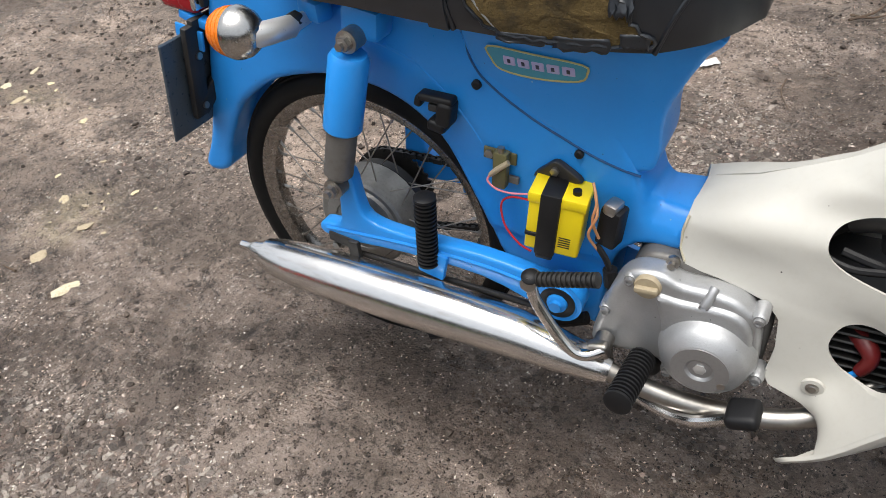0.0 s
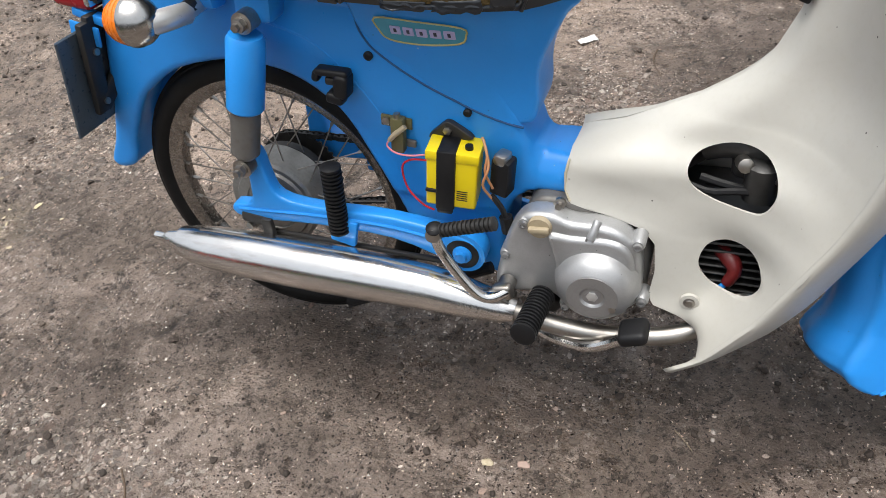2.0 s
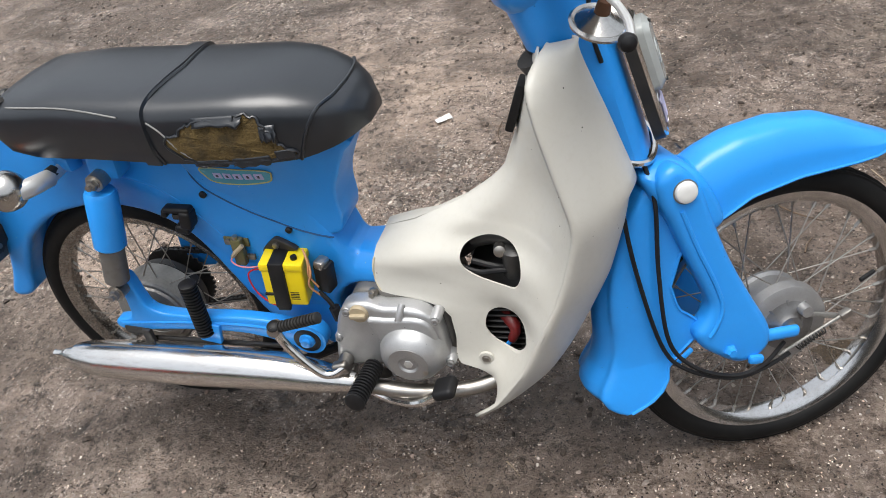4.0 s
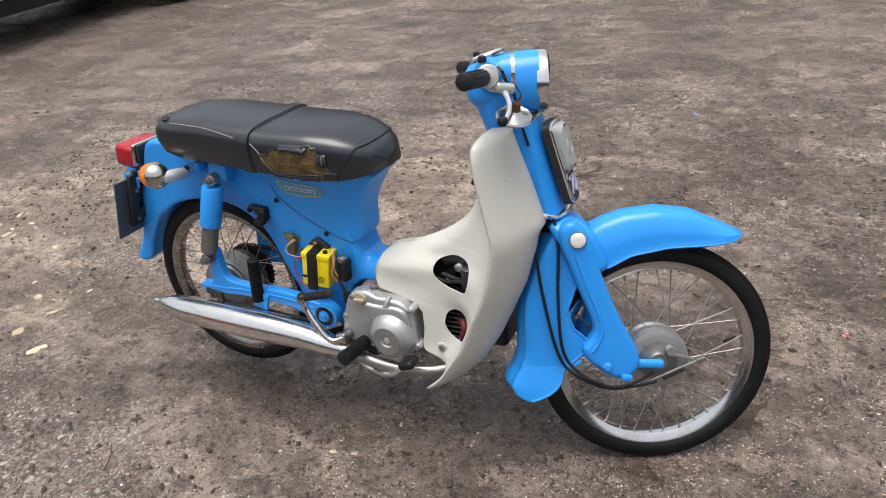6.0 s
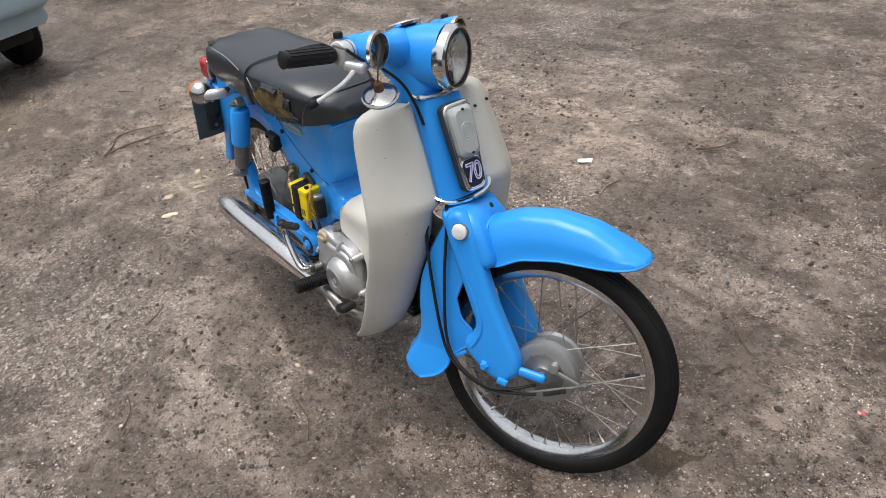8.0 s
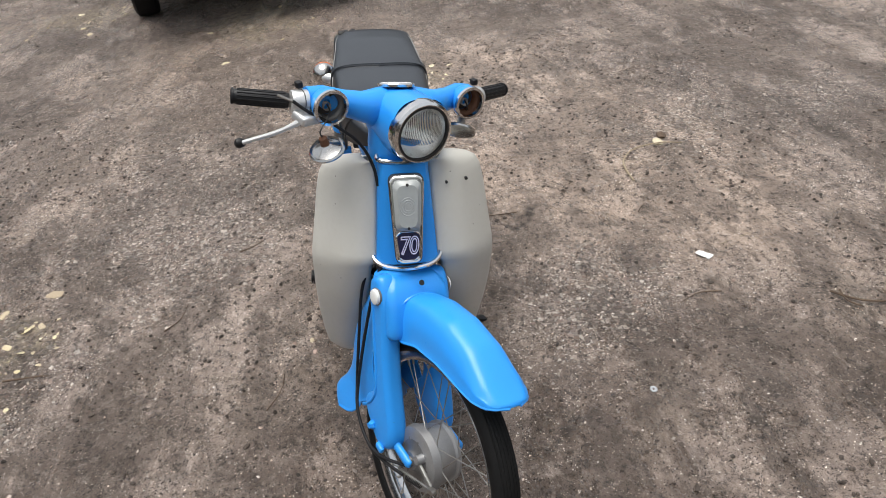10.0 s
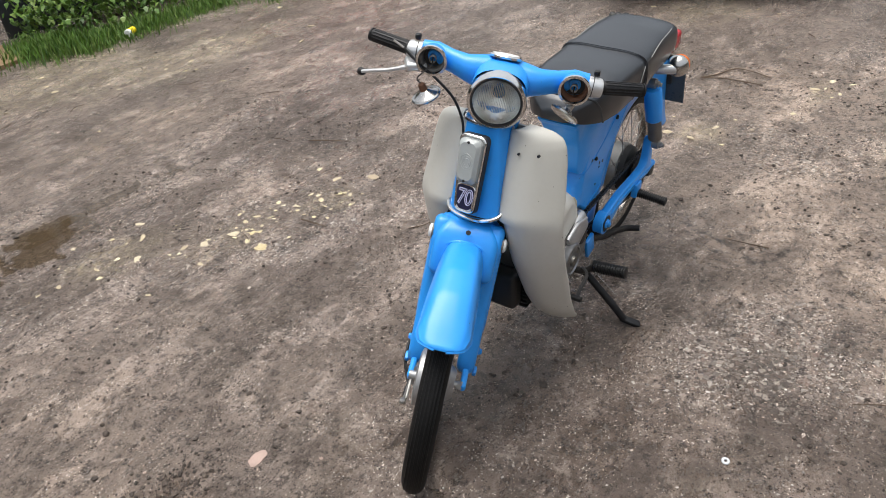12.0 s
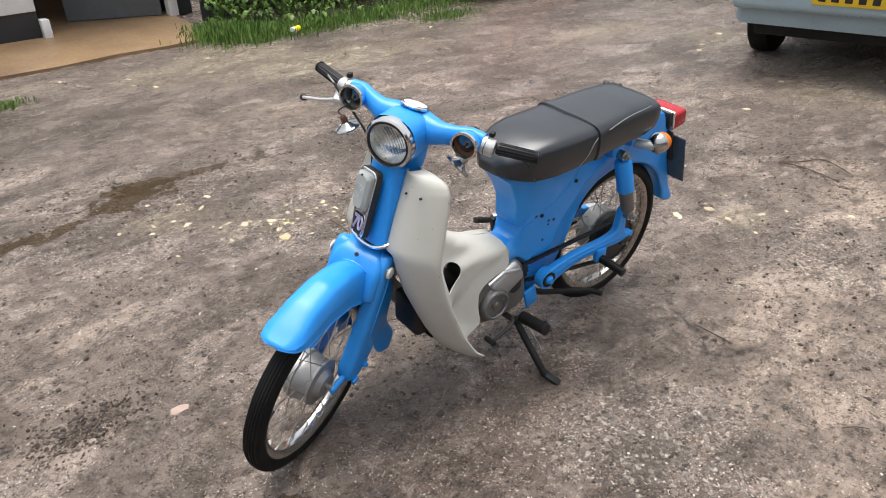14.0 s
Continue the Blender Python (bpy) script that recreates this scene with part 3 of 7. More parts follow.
for x, a in ((-0.066, 0.20), (-0.060, 0.30), (-0.070, 0.34), (-0.045, 0.36)):
    c = seat_point(x, a, 0.0005)
    bm = bmesh.new()
    bmesh.ops.create_icosphere(bm, subdivisions=2, radius=1)
    for v in bm.verts:
        v.co = c + Vector((v.co.x * 0.011, v.co.y * 0.011, v.co.z * 0.006)) + v.co * 0.004 * noise.noise(v.co * 3 + Vector((x * 50, 0, 0)))
    part("ragged_hole", bm, DARK, seat)

# ---- leg shield ----
OUTER = [(0.165, (0.697, 0.175)), (0.205, (0.738, 0.184)), (0.232, (0.756, 0.188)), (0.305, (0.801, 0.194)), (0.396, (0.840, 0.199)), (0.45, (0.864, 0.200)), (0.50, (0.880, 0.201)), (0.575, (0.897, 0.201)), (0.60, (0.897, 0.200)), (0.68, (0.874, 0.188)), (0.735, (0.859, 0.180)), (0.77, (0.851, 0.172)), (0.788, (0.849, 0.162)), (0.800, (0.853, 0.143)), (0.809, (0.862, 0.115)), (0.813, (0.870, 0.085))]
INNER = [(0.165, (0.700, 0.172)), (0.185, (0.745, 0.140)), (0.21, (0.778, 0.118)), (0.26, (0.822, 0.104)), (0.33, (0.864, 0.098)), (0.40, (0.896, 0.094)), (0.47, (0.926, 0.088)), (0.55, (0.947, 0.080)), (0.600, (0.956, 0.076)), (0.606, (0.966, 0.066)), (0.70, (0.931, 0.060)), (0.800, (0.891, 0.054)), (0.813, (0.884, 0.056))]


def pair(z, table):
    return interp(z, [(k, v[0]) for k, v in table]), interp(z, [(k, v[1]) for k, v in table])


def wing(s):
    """The front plate of the leg shield on one side, rolled back at its outer edge."""
    rows = []
    for z in spaced(0.165, 0.760, 40)[:-1] + spaced(0.760, 0.813, 12):
        (xo, yo), (xi, yi) = pair(z, OUTER), pair(z, INNER)
        row = []
        for u in spaced(0, 1, 14):
            bulge = 0.020 * math.sin(math.pi * u) * min(1, (z - 0.16) / 0.1)
            row.append(Vector((xi + (xo - xi) * u ** 1.4 + bulge, s * (yi + (yo - yi) * u), z)))
        row.append(Vector((xo - 0.006, s * (yo + 0.001), z)))
        row.append(Vector((xo - 0.010, s * (yo - 0.003), z)))
        rows.append(row)
    return skin(rows, False, False)


REARX = [(0.198, 0.733), (0.207, 0.732), (0.216, 0.716), (0.222, 0.690), (0.230, 0.657), (0.245, 0.651), (0.286, 0.656), (0.33, 0.652), (0.340, 0.644), (0.355, 0.626), (0.364, 0.594), (0.370, 0.556), (0.376, 0.530), (0.395, 0.520), (0.42, 0.519), (0.450, 0.525), (0.462, 0.536), (0.475, 0.590), (0.498, 0.642), (0.520, 0.688), (0.548, 0.731), (0.580, 0.764), (0.64, 0.788), (0.70, 0.805), (0.755, 0.822), (0.800, 0.842)]


def side_panel(s):
    """The part of the leg shield that runs back to the frame, with its openings."""
    n = 44
    rows = []
    for z in spaced(0.200, 0.430, 40)[:-1] + spaced(0.430, 0.510, 22)[:-1] + spaced(0.510, 0.800, 40):
        xr = interp(z, REARX)
        xo, yo = pair(z, OUTER)
        xo, yo = xo - 0.004, yo - 0.001
        yr = interp(z, [(0.20, 0.125), (0.23, 0.104), (0.26, 0.100), (0.36, 0.088), (0.40, 0.073), (0.43, 0.070), (0.445, 0.057), (0.456, 0.034), (0.462, 0.0)])
        pw = interp(z, [(0.20, 1.5), (0.235, 4.0), (0.26, 7.0), (0.36, 7.0), (0.44, 4.8), (0.60, 2.8), (0.80, 2.0)])
        ridge = interp(z, [(0.42, 0.0), (0.445, 0.015), (0.462, 0.052), (0.56, 0.050), (0.80, 0.045)])
        rows.append([Vector((xr + (xo - xr) * u, s * (yr + ridge * (1 - math.exp(-u * 9)) + (yo - yr - ridge) * u ** pw), z)) for u in ((j / (n - 1)) ** 1.25 for j in range(n))])
    # ease the rows into one another
    for k in range(16):
        old = [[p.copy() for p in row] for row in rows]
        for i in range(1, len(rows) - 1):
            for j, p in enumerate(rows[i]):
                p.y = (old[i - 1][j].y + 2 * p.y + old[i + 1][j].y) / 4
                if k < 8 and 0 < j < n - 1:
                    w = min(1.0, j / 6) * 0.25
                    p.x = (1 - 2 * w) * p.x + w * (old[i - 1][j].x + old[i + 1][j].x)
    for row in rows:
        if row[0].z > 0.456:
            row[0].y = 0.0
    # a pressed ridge runs forward under the upper opening
    for row in rows:
        for p in row:
            d = p.z - interp(p.x, [(0.52, 0.436), (0.60, 0.425), (0.68, 0.402), (0.86, 0.388)])
            along = eased((p.x - 0.525) / 0.07) * eased((0.87 - p.x) / 0.05)
            p.y += s * 0.005 * along * max(0.0, 1 - (d / 0.075 if d > 0 else -d / 0.05))
    return skin(rows, False, False)


def opening(outline, s):
    """A long bar with a freely rounded section, to cut an opening with."""
    ring = smooth_line(outline, 5, True)
    return skin([[Vector((p[0], s * y, p[1])) for p in ring] for y in (0.02, 0.30)])


EGG = [(x + 0.007, z - 0.001) for x, z in [(0.676, 0.449), (0.686, 0.469), (0.718, 0.484), (0.748, 0.487), (0.772, 0.479), (0.784, 0.461), (0.782, 0.436), (0.766, 0.414), (0.721, 0.413), (0.687, 0.427)]]
ROUND = [(0.713, 0.318), (0.722, 0.343), (0.745, 0.357), (0.771, 0.357), (0.788, 0.344), (0.792, 0.322), (0.777, 0.296), (0.756, 0.282), (0.733, 0.283), (0.717, 0.299)]
shield = part("leg_shield", cut(side_panel(-1), 0.0035, [opening(EGG, -1), opening(ROUND, -1)]), CREAM, bike, "scuffed cream plastic leg shield with oval openings", sharp=40)
part("leg_shield_side", cut(side_panel(1), 0.0035, [opening([(0.758 + (x - 0.730) * 0.82, 0.450 + (z - 0.450) * 0.85) for x, z in EGG], 1)]), CREAM, shield, sharp=40)
for s in (-1, 1):
    solid(part("leg_shield_wing", wing(s), CREAM, shield, "cream front plate of the leg shield", sharp=60), 0.0035, 0)
    if s < 0:
        (part("shield_bolt", lathe([(0, 0.0085), (0.0015, 0.0085), (0.002, 0.006), (0.003, 0.005)], (0.709, s * 0.1145, 0.250), (0, s, 0), 12), STEEL, shield))
        part("bolt_washer", lathe([(-0.004, 0.014), (0.0006, 0.0136), (0.0012, 0.009)], (0.709, s * 0.114, 0.250), (0, s, 0), 20), CREAM, shield)
    part("joint_edge", tube([(interp(z, REARX) + 0.001, s * (interp(z, [(0.38, 0.081), (0.40, 0.074), (0.43, 0.071), (0.442, 0.062)]) + 0.001), z) for z in spaced(0.380, 0.440, 12)], 0.0019, 6), OLDCREAM, shield, "yellowed rear edge")
for y, r in ((0.090, 0.003), (0.134, 0.0036)):
    part("screw_hole", lathe([(-0.002, r), (0.003, r)], (0.918 if y < 0.1 else 0.905, y, 0.765), (1, 0, 0), 10), DARK, shield)
part("ignition_box", rbox((0.014, 0.040, 0.080), pose(0.797, -0.012, 0.694, 0, 20, 0), 0.003), BLACK, bike, "black switch box behind the leg shield")

# ---- head cover with its lamp ----
rows = []
for k in spaced(0, 1, 10):
    x, z, w = 0.928 + (0.984 - 0.928) * k, 0.818 + (0.612 - 0.818) * k, 0.050 + 0.016 * k
    rows.append([Vector((x - 0.05, -w - 0.004, z - 0.012)), Vector((x - 0.012, -w, z)), Vector((x - 0.002, -w * 0.86, z)), Vector((x + 0.004, -w * 0.5, z)), Vector((x + 0.006, 0, z)), Vector((x + 0.004, w * 0.5, z)), Vector((x - 0.002, w * 0.86, z)), Vector((x - 0.012, w, z)), Vector((x - 0.05, w + 0.004, z - 0.012))])
head = part("head_cover", skin(rows, True, True), BLUE, bike, "blue steering head cover")
part("collar_trim", tube(smooth_line([(0.944, -0.073, 0.625), (0.972, -0.069, 0.616), (0.990, -0.045, 0.608), (0.996, 0, 0.605), (0.990, 0.045, 0.608), (0.972, 0.069, 0.616), (0.944, 0.073, 0.625)], 5), 0.0055, 8), CHROME, head, "chrome trim strip")
part("top_trim", tube(smooth_line([(0.900, -0.053, 0.826), (0.920, -0.048, 0.824), (0.932, 0, 0.823), (0.920, 0.048, 0.824), (0.900, 0.053, 0.826)], 5), 0.005, 8), CHROME, head)
LAMP = Matrix.Translation((0.9765, 0, 0.717)) @ Matrix(((0.27, 0, 0.963, 0), (0, 1, 0, 0), (-0.963, 0, 0.27, 0), (0, 0, 0, 1)))  # x runs down the cover, z out of it


def lozenge(half_len, w0, w1, k=6):
    pts = []
    for cx, cy, a0, w in ((half_len, 1, 0, w1), (-half_len, 1, 90, w0), (-half_len, -1, 180, w0), (half_len, -1, 270, w1)):
        for j in range(k + 1):
            a = radians(a0 + 90 * j / k)
            pts.append((cx - math.copysign(0.014, cx) + 0.014 * math.cos(a), cy * (w - 0.014) + 0.014 * math.sin(a)))
    return pts


def pad(half_len, w0, w1, z0, z1, rim=0.003, shift=0.0):
    a, b, c = lozenge(half_len, w0, w1), lozenge(half_len, w0, w1), lozenge(half_len - rim, w0 - rim, w1 - rim)
    bm = skin([[Vector((x + shift, y, z0)) for x, y in a], [Vector((x + shift, y, z1 - rim)) for x, y in b], [Vector((x + shift, y, z1)) for x, y in c]])
    bm.transform(LAMP)
    return bm


lampu = part("lamp_bezel", pad(0.094, 0.036, 0.028, -0.004, 0.014), DARK, head, "chrome-edged lamp panel")
ringl = [LAMP @ Vector((x, y, 0.014)) for x, y in lozenge(0.090, 0.0325, 0.0245)]
part("bezel_trim", tube(ringl + ringl[:1], 0.0032, 6), CHROME, lampu)
part("bezel_plate", pad(0.089, 0.032, 0.0245, 0.008, 0.0150, 0.001), ALLOY, lampu, "silver backing plate")
part("position_lens", pad(0.052, 0.029, 0.026, 0.010, 0.034, 0.008, -0.033), FROST, lampu, "frosted clear position lamp lens")
for k, r in enumerate((0.007, 0.0115, 0.016)):
    ring = [LAMP @ Vector((-0.033 + r * 1.15 * math.cos(a), r * math.sin(a), 0.0338)) for a in (2 * math.pi * i / 24 for i in range(24))]
    part("lens_ring", tube(ring + ring[:1], 0.0009, 5), FROST, lampu)
part("number_panel", pad(0.030, 0.0245, 0.0205, 0.010, 0.0175, 0.001, 0.055), NAVY, lampu, "navy panel numbered seventy")
ringn = [LAMP @ Vector((x + 0.055, y, 0.0165)) for x, y in lozenge(0.031, 0.025, 0.021)]
part("panel_trim", tube(ringn + ringn[:1], 0.0016, 6), CHROME, lampu)
cu = bpy.data.curves.new("numerals", "FONT")
cu.body, cu.align_x, cu.align_y, cu.size, cu.extrude, cu.shear = "70", "CENTER", "CENTER", 0.054, 0.0008, 0.10
cu.space_character = 0.92
cu.fill_mode, cu.bevel_depth, cu.extrude = "NONE", 0.0015, 0.0
tmp = bpy.data.objects.new("numerals", cu)
scene.collection.objects.link(tmp)
nm = bpy.data.meshes.new_from_object(tmp.evaluated_get(bpy.context.evaluated_depsgraph_get()))
bpy.data.objects.remove(tmp)
nm.materials.clear()
nm.materials.append(NUMERAL)
num = new("numerals", nm)
num.parent = lampu
num.matrix_basis = LAMP @ Matrix.Translation((0.055, 0, 0.0185)) @ Matrix.Rotation(radians(90), 4, "Z") @ Matrix.Diagonal((0.78, 1, 1, 1))
for sx in (-0.078, 0.012):
    part("screw", lathe([(0, 0.003), (0.003, 0.003)], LAMP @ Vector((sx, 0, 0.033)), LAMP.to_3x3() @ Vector((0, 0, 1)), 10), DARK, lampu)
part("steering_tube", tube([(0.985, 0, 0.53), (0.90, 0, 0.70), (0.845, 0, 0.80)], 0.036, 16), DARK, bike, "dark steering tube")

# ---- front fork, turned with the wheel ----
leg_outline = smooth_line([(0.966, 0.575), (0.985, 0.594), (1.008, 0.590), (1.036, 0.552), (1.053, 0.497), (1.072, 0.441), (1.095, 0.387), (1.120, 0.336), (1.139, 0.299), (1.149, 0.270), (1.146, 0.244), (1.126, 0.226), (1.092, 0.222), (1.056, 0.246), (1.030, 0.270), (1.020, 0.298), (1.036, 0.321), (1.044, 0.346), (1.034, 0.378), (1.012, 0.432), (0.986, 0.500), (0.970, 0.540)], 3, True)
fork = None
for s in (-1, 1):
    leg = slab(leg_outline, s * 0.040, s * 0.086, 0.016, 5)
    ob = part("fork_leg", leg, BLUE, bike if fork is None else fork, "sky-blue pressed-steel fork leg", STEER if fork is None else None, sharp=50)
    fork = fork or ob
    part("fork_cap", lathe([(0, 0.0165), (0.004, 0.0175), (0.009, 0.016), (0.012, 0.010), (0.011, 0.003)], (1.006, s * 0.084, 0.555), (0, s, 0), 24), WHITEP, fork, "round white plastic cap")
    part("cap_rim", torus((1.006, s * 0.0855, 0.555), (0, 1, 0), 0.0175, [(0.0016, -0.002), (0.0016, 0.002), (-0.001, 0.002), (-0.001, -0.002)], 24), GREYPAINT, fork)
    part("fork_press", tube(smooth_line([(1.000, s * 0.0848, 0.525), (1.024, s * 0.0852, 0.455), (1.048, s * 0.0852, 0.395), (1.062, s * 0.0852, 0.345), (1.052, s * 0.0852, 0.310), (1.040, s * 0.0848, 0.292)], 5), 0.0042, 8), BLUE, fork)
    part("link_arm", rbox((0.115, 0.016, 0.022), pose(1.150, s * 0.066, 0.252, 0, 4, 0), 0.008, 3), BLUE, fork, "blue leading link")
    part("link_bolt", lathe([(0, 0.011), (0.006, 0.011), (0.008, 0.008), (0.013, 0.007)], (1.074, s * 0.084, 0.256), (0, s, 0), 6), BLUE, fork)
    part("foot_rib", rbox((0.026, 0.012, 0.016), pose(1.118, s * 0.088, 0.228, 0, 10, 0), 0.005), BLUE, fork)
    part("axle_nut", lathe([(0, 0.011), (0.012, 0.011), (0.013, 0.006), (0.02, 0.006)], (1.197, s * 0.052, 0.25), (0, s, 0), 6), STEEL, fork)
crown = smooth_line([(0.950, 0.585), (0.978, 0.594), (1.008, 0.593), (1.038, 0.572), (1.062, 0.530), (1.075, 0.485), (1.04, 0.47), (0.99, 0.50), (0.955, 0.56)], 4, True)
part("fork_crown", slab(crown, -0.078, 0.078, 0.018, 4, lambda x, z: interp(z, [(0.46, 1.0), (0.555, 1.0), (0.575, 0.94), (0.60, 0.72)])), BLUE, fork, "blue fork crown", sharp=55)
part("crown_bolt", lathe([(0, 0.006), (0.002, 0.006)], (1.036, 0, 0.592), (0.8, 0, 0.6), 12), DARK, fork)

# front mudguard
rows = []
TOPF = [(1.03, 0.560), (1.07, 0.582), (1.12, 0.598), (1.194, 0.605), (1.275, 0.594), (1.338, 0.566), (1.375, 0.548), (1.392, 0.541)]
LOWF = [(1.03, 0.470), (1.082, 0.480), (1.132, 0.506), (1.212, 0.521), (1.311, 0.524), (1.359, 0.530), (1.380, 0.536), (1.392, 0.5395)]
for x in spaced(1.03, 1.392, 34):
    zt, zb = interp(x, TOPF), interp(x, LOWF)
    w = interp(x, [(1.03, 0.050), (1.2, 0.054), (1.34, 0.056), (1.372, 0.046), (1.385, 0.030), (1.392, 0.012)])
    h = zt - zb
    half = smooth_line([(-w * 1.04, zb, 0), (-w * 1.0, zb + 0.012 if h > 0.02 else zb + h * 0.3, 0), (-w * 0.95, zb + 0.5 * h, 0), (-w * 0.72, zb + 0.86 * h, 0), (-w * 0.36, zt - 0.02 * h, 0), (0, zt, 0)], 4)
    x = 1.03 + (x - 1.03) * 0.972
    rows.append([Vector((x, p.x, p.y)) for p in half] + [Vector((x, -p.x, p.y)) for p in half[::-1][1:]])
solid(part("front_mudguard", skin(rows, False, False), BLUE, fork, "long blue front mudguard", sharp=60), 0.003, 0)
lip = [r[0] for r in rows]
part("mudguard_lip", tube(lip, 0.0028, 6), BLUE, fork)
part("mudguard_lip", tube([Vector((p.x, -p.y, p.z)) for p in lip], 0.0028, 6), BLUE, fork)
arc = smooth_line([(1.070, -0.0575, 0.495), (1.054, -0.0565, 0.532), (1.047, -0.046, 0.553), (1.045, -0.026, 0.565), (1.044, 0, 0.569), (1.045, 0.026, 0.565), (1.047, 0.046, 0.553), (1.054, 0.0565, 0.532), (1.070, 0.0575, 0.495)], 4)
part("mudguard_seam", tube(arc, 0.0035, 6), BLUE, fork)

# apron behind the front wheel, flared at its foot
rows = []
for z in spaced(0.168, 0.25, 24)[:-1] + spaced(0.25, 0.56, 26):
    back = interp(z, [(0.168, 0.895), (0.172, 0.877), (0.182, 0.858), (0.198, 0.847), (0.215, 0.852), (0.24, 0.868), (0.27, 0.878), (0.30, 0.879), (0.36, 0.879), (0.41, 0.883), (0.48, 0.903), (0.52, 0.922), (0.56, 0.945)])
    front = interp(z, [(0.168, 0.905), (0.173, 0.922), (0.182, 0.944), (0.196, 0.962), (0.214, 0.974), (0.235, 0.978), (0.262, 1.005), (0.29, 1.040), (0.315, 1.030), (0.34, 1.000), (0.386, 0.988), (0.44, 1.006), (0.48, 1.04), (0.56, 1.04)])
    w = interp(z, [(0.168, 0.074), (0.195, 0.070), (0.25, 0.058), (0.35, 0.058), (0.56, 0.060)])
    half = smooth_line([(front, -w * 1.02, 0), (front - 0.01, -w * 1.0, 0), (back + 0.5 * (front - back), -w * 1.0, 0), (back + 0.16 * (front - back), -w * 0.93, 0), (back + 0.012, -w * 0.66, 0), (back + 0.002, -w * 0.3, 0), (back, 0, 0)], 4)
    rows.append([Vector((p.x, p.y, z)) for p in half] + [Vector((p.x, -p.y, z)) for p in half[::-1][1:]])
solid(part("apron", skin(rows, False, False), BLUE, fork, "flared blue mud apron behind the front wheel", sharp=60), 0.003, 0)
edge = [r[0] for r in rows]
part("apron_lip", tube(edge, 0.003, 6), BLUE, fork)
part("cable_clip", rbox((0.035, 0.006, 0.008), pose(1.005, -0.066, 0.252, 0, -40, 0), 0.002), BLUE, fork)

# front brake plate, arm, spring
bplate = part("brake_plate", lathe([(0, 0.068), (0.005, 0.070), (0.010, 0.066), (0.013, 0.050), (0.020, 0.046), (0.024, 0.026), (0.030, 0.020)], FRONT + Vector((0, -0.030, 0)), (0, -1, 0), 40), GREYCAST, fork, "cast alloy front brake plate")
for i in range(12):
    a = 2 * math.pi * i / 12
    part("rivet", lathe([(0, 0.003), (0.002, 0.003)], FRONT + Vector((0.050 * math.cos(a), -0.0445, 0.050 * math.sin(a))), (0, -1, 0), 8), DARK, bplate)
for i in range(9):
    a = 2 * math.pi * i / 9 + 0.2
    m = Matrix.Translation(FRONT + Vector((0.036 * math.cos(a), -0.0485, 0.036 * math.sin(a)))) @ Matrix.Rotation(-a, 4, "Y")
    part("plate_rib", rbox((0.030, 0.006, 0.005), m, 0.002, 2), GREYCAST, bplate)
part("plate_ring", torus(FRONT + Vector((0, -0.0415, 0)), (0, 1, 0), 0.060, [(0.004, -0.002), (0.003, 0.004), (-0.003, 0.004), (-0.004, -0.002)], 40), GREYCAST, bplate)
part("brake_arm", rbox((0.062, 0.007, 0.010), pose(1.250, -0.060, 0.262, 0, 18, 0), 0.003), DULL, bplate)
part("brake_cam", lathe([(0, 0.011), (0.022, 0.010)], (1.222, -0.045, 0.278), (0, -1, 0), 14), ALLOY, bplate)
sp = []
for i in range(120):
    f = i / 119
    c = Vector((1.195, -0.066, 0.208)).lerp(Vector((1.285, -0.066, 0.252)), 0.1 + 0.55 * f)
    a = f * 2 * math.pi * 10
    sp.append(c + Vector((0.006 * math.cos(a) * -0.45, 0.006 * math.sin(a), 0.006 * math.cos(a) * 0.9)))
part("brake_spring", tube(sp, 0.0013, 5), DARK, bplate)
part("brake_rod", tube([(1.17, -0.066, 0.205), (1.30, -0.066, 0.262)], 0.0028, 8), DULL, bplate)
part("adjuster", rbox((0.02, 0.014, 0.012), pose(1.29, -0.066, 0.257, 0, -26, 0), 0.003), STEEL, bplate)
part("front_brake_cable", tube(smooth_line([(0.925, -0.050, 0.60), (0.918, -0.068, 0.526), (0.934, -0.070, 0.414), (0.966, -0.074, 0.283), (1.005, -0.085, 0.235), (1.075, -0.092, 0.205), (1.13, -0.088, 0.205), (1.19, -0.068, 0.206)], 8), 0.0036, 8), BLACK, fork, "black brake cable")
part("speedometer_cable", tube(smooth_line([(0.958, -0.055, 0.60), (0.966, -0.070, 0.54), (0.965, -0.073, 0.422), (0.975, -0.077, 0.297), (1.012, -0.090, 0.243), (1.075, -0.095, 0.212), (1.13, -0.09, 0.214), (1.185, -0.06, 0.225)], 8), 0.0036, 8), BLACK, fork)

# ---- handlebar and headlamp ----
def ell(x, w, z0, z1, n=20, power=2.6):
    pts = []
    for i in range(n):
        a = 2 * math.pi * i / n
        c, s_ = math.cos(a), math.sin(a)
        pts.append(Vector((x, w * math.copysign(abs(c) ** (2 / power), c), (z0 + z1) / 2 + (z1 - z0) / 2 * math.copysign(abs(s_) ** (2 / power), s_))))
    return pts


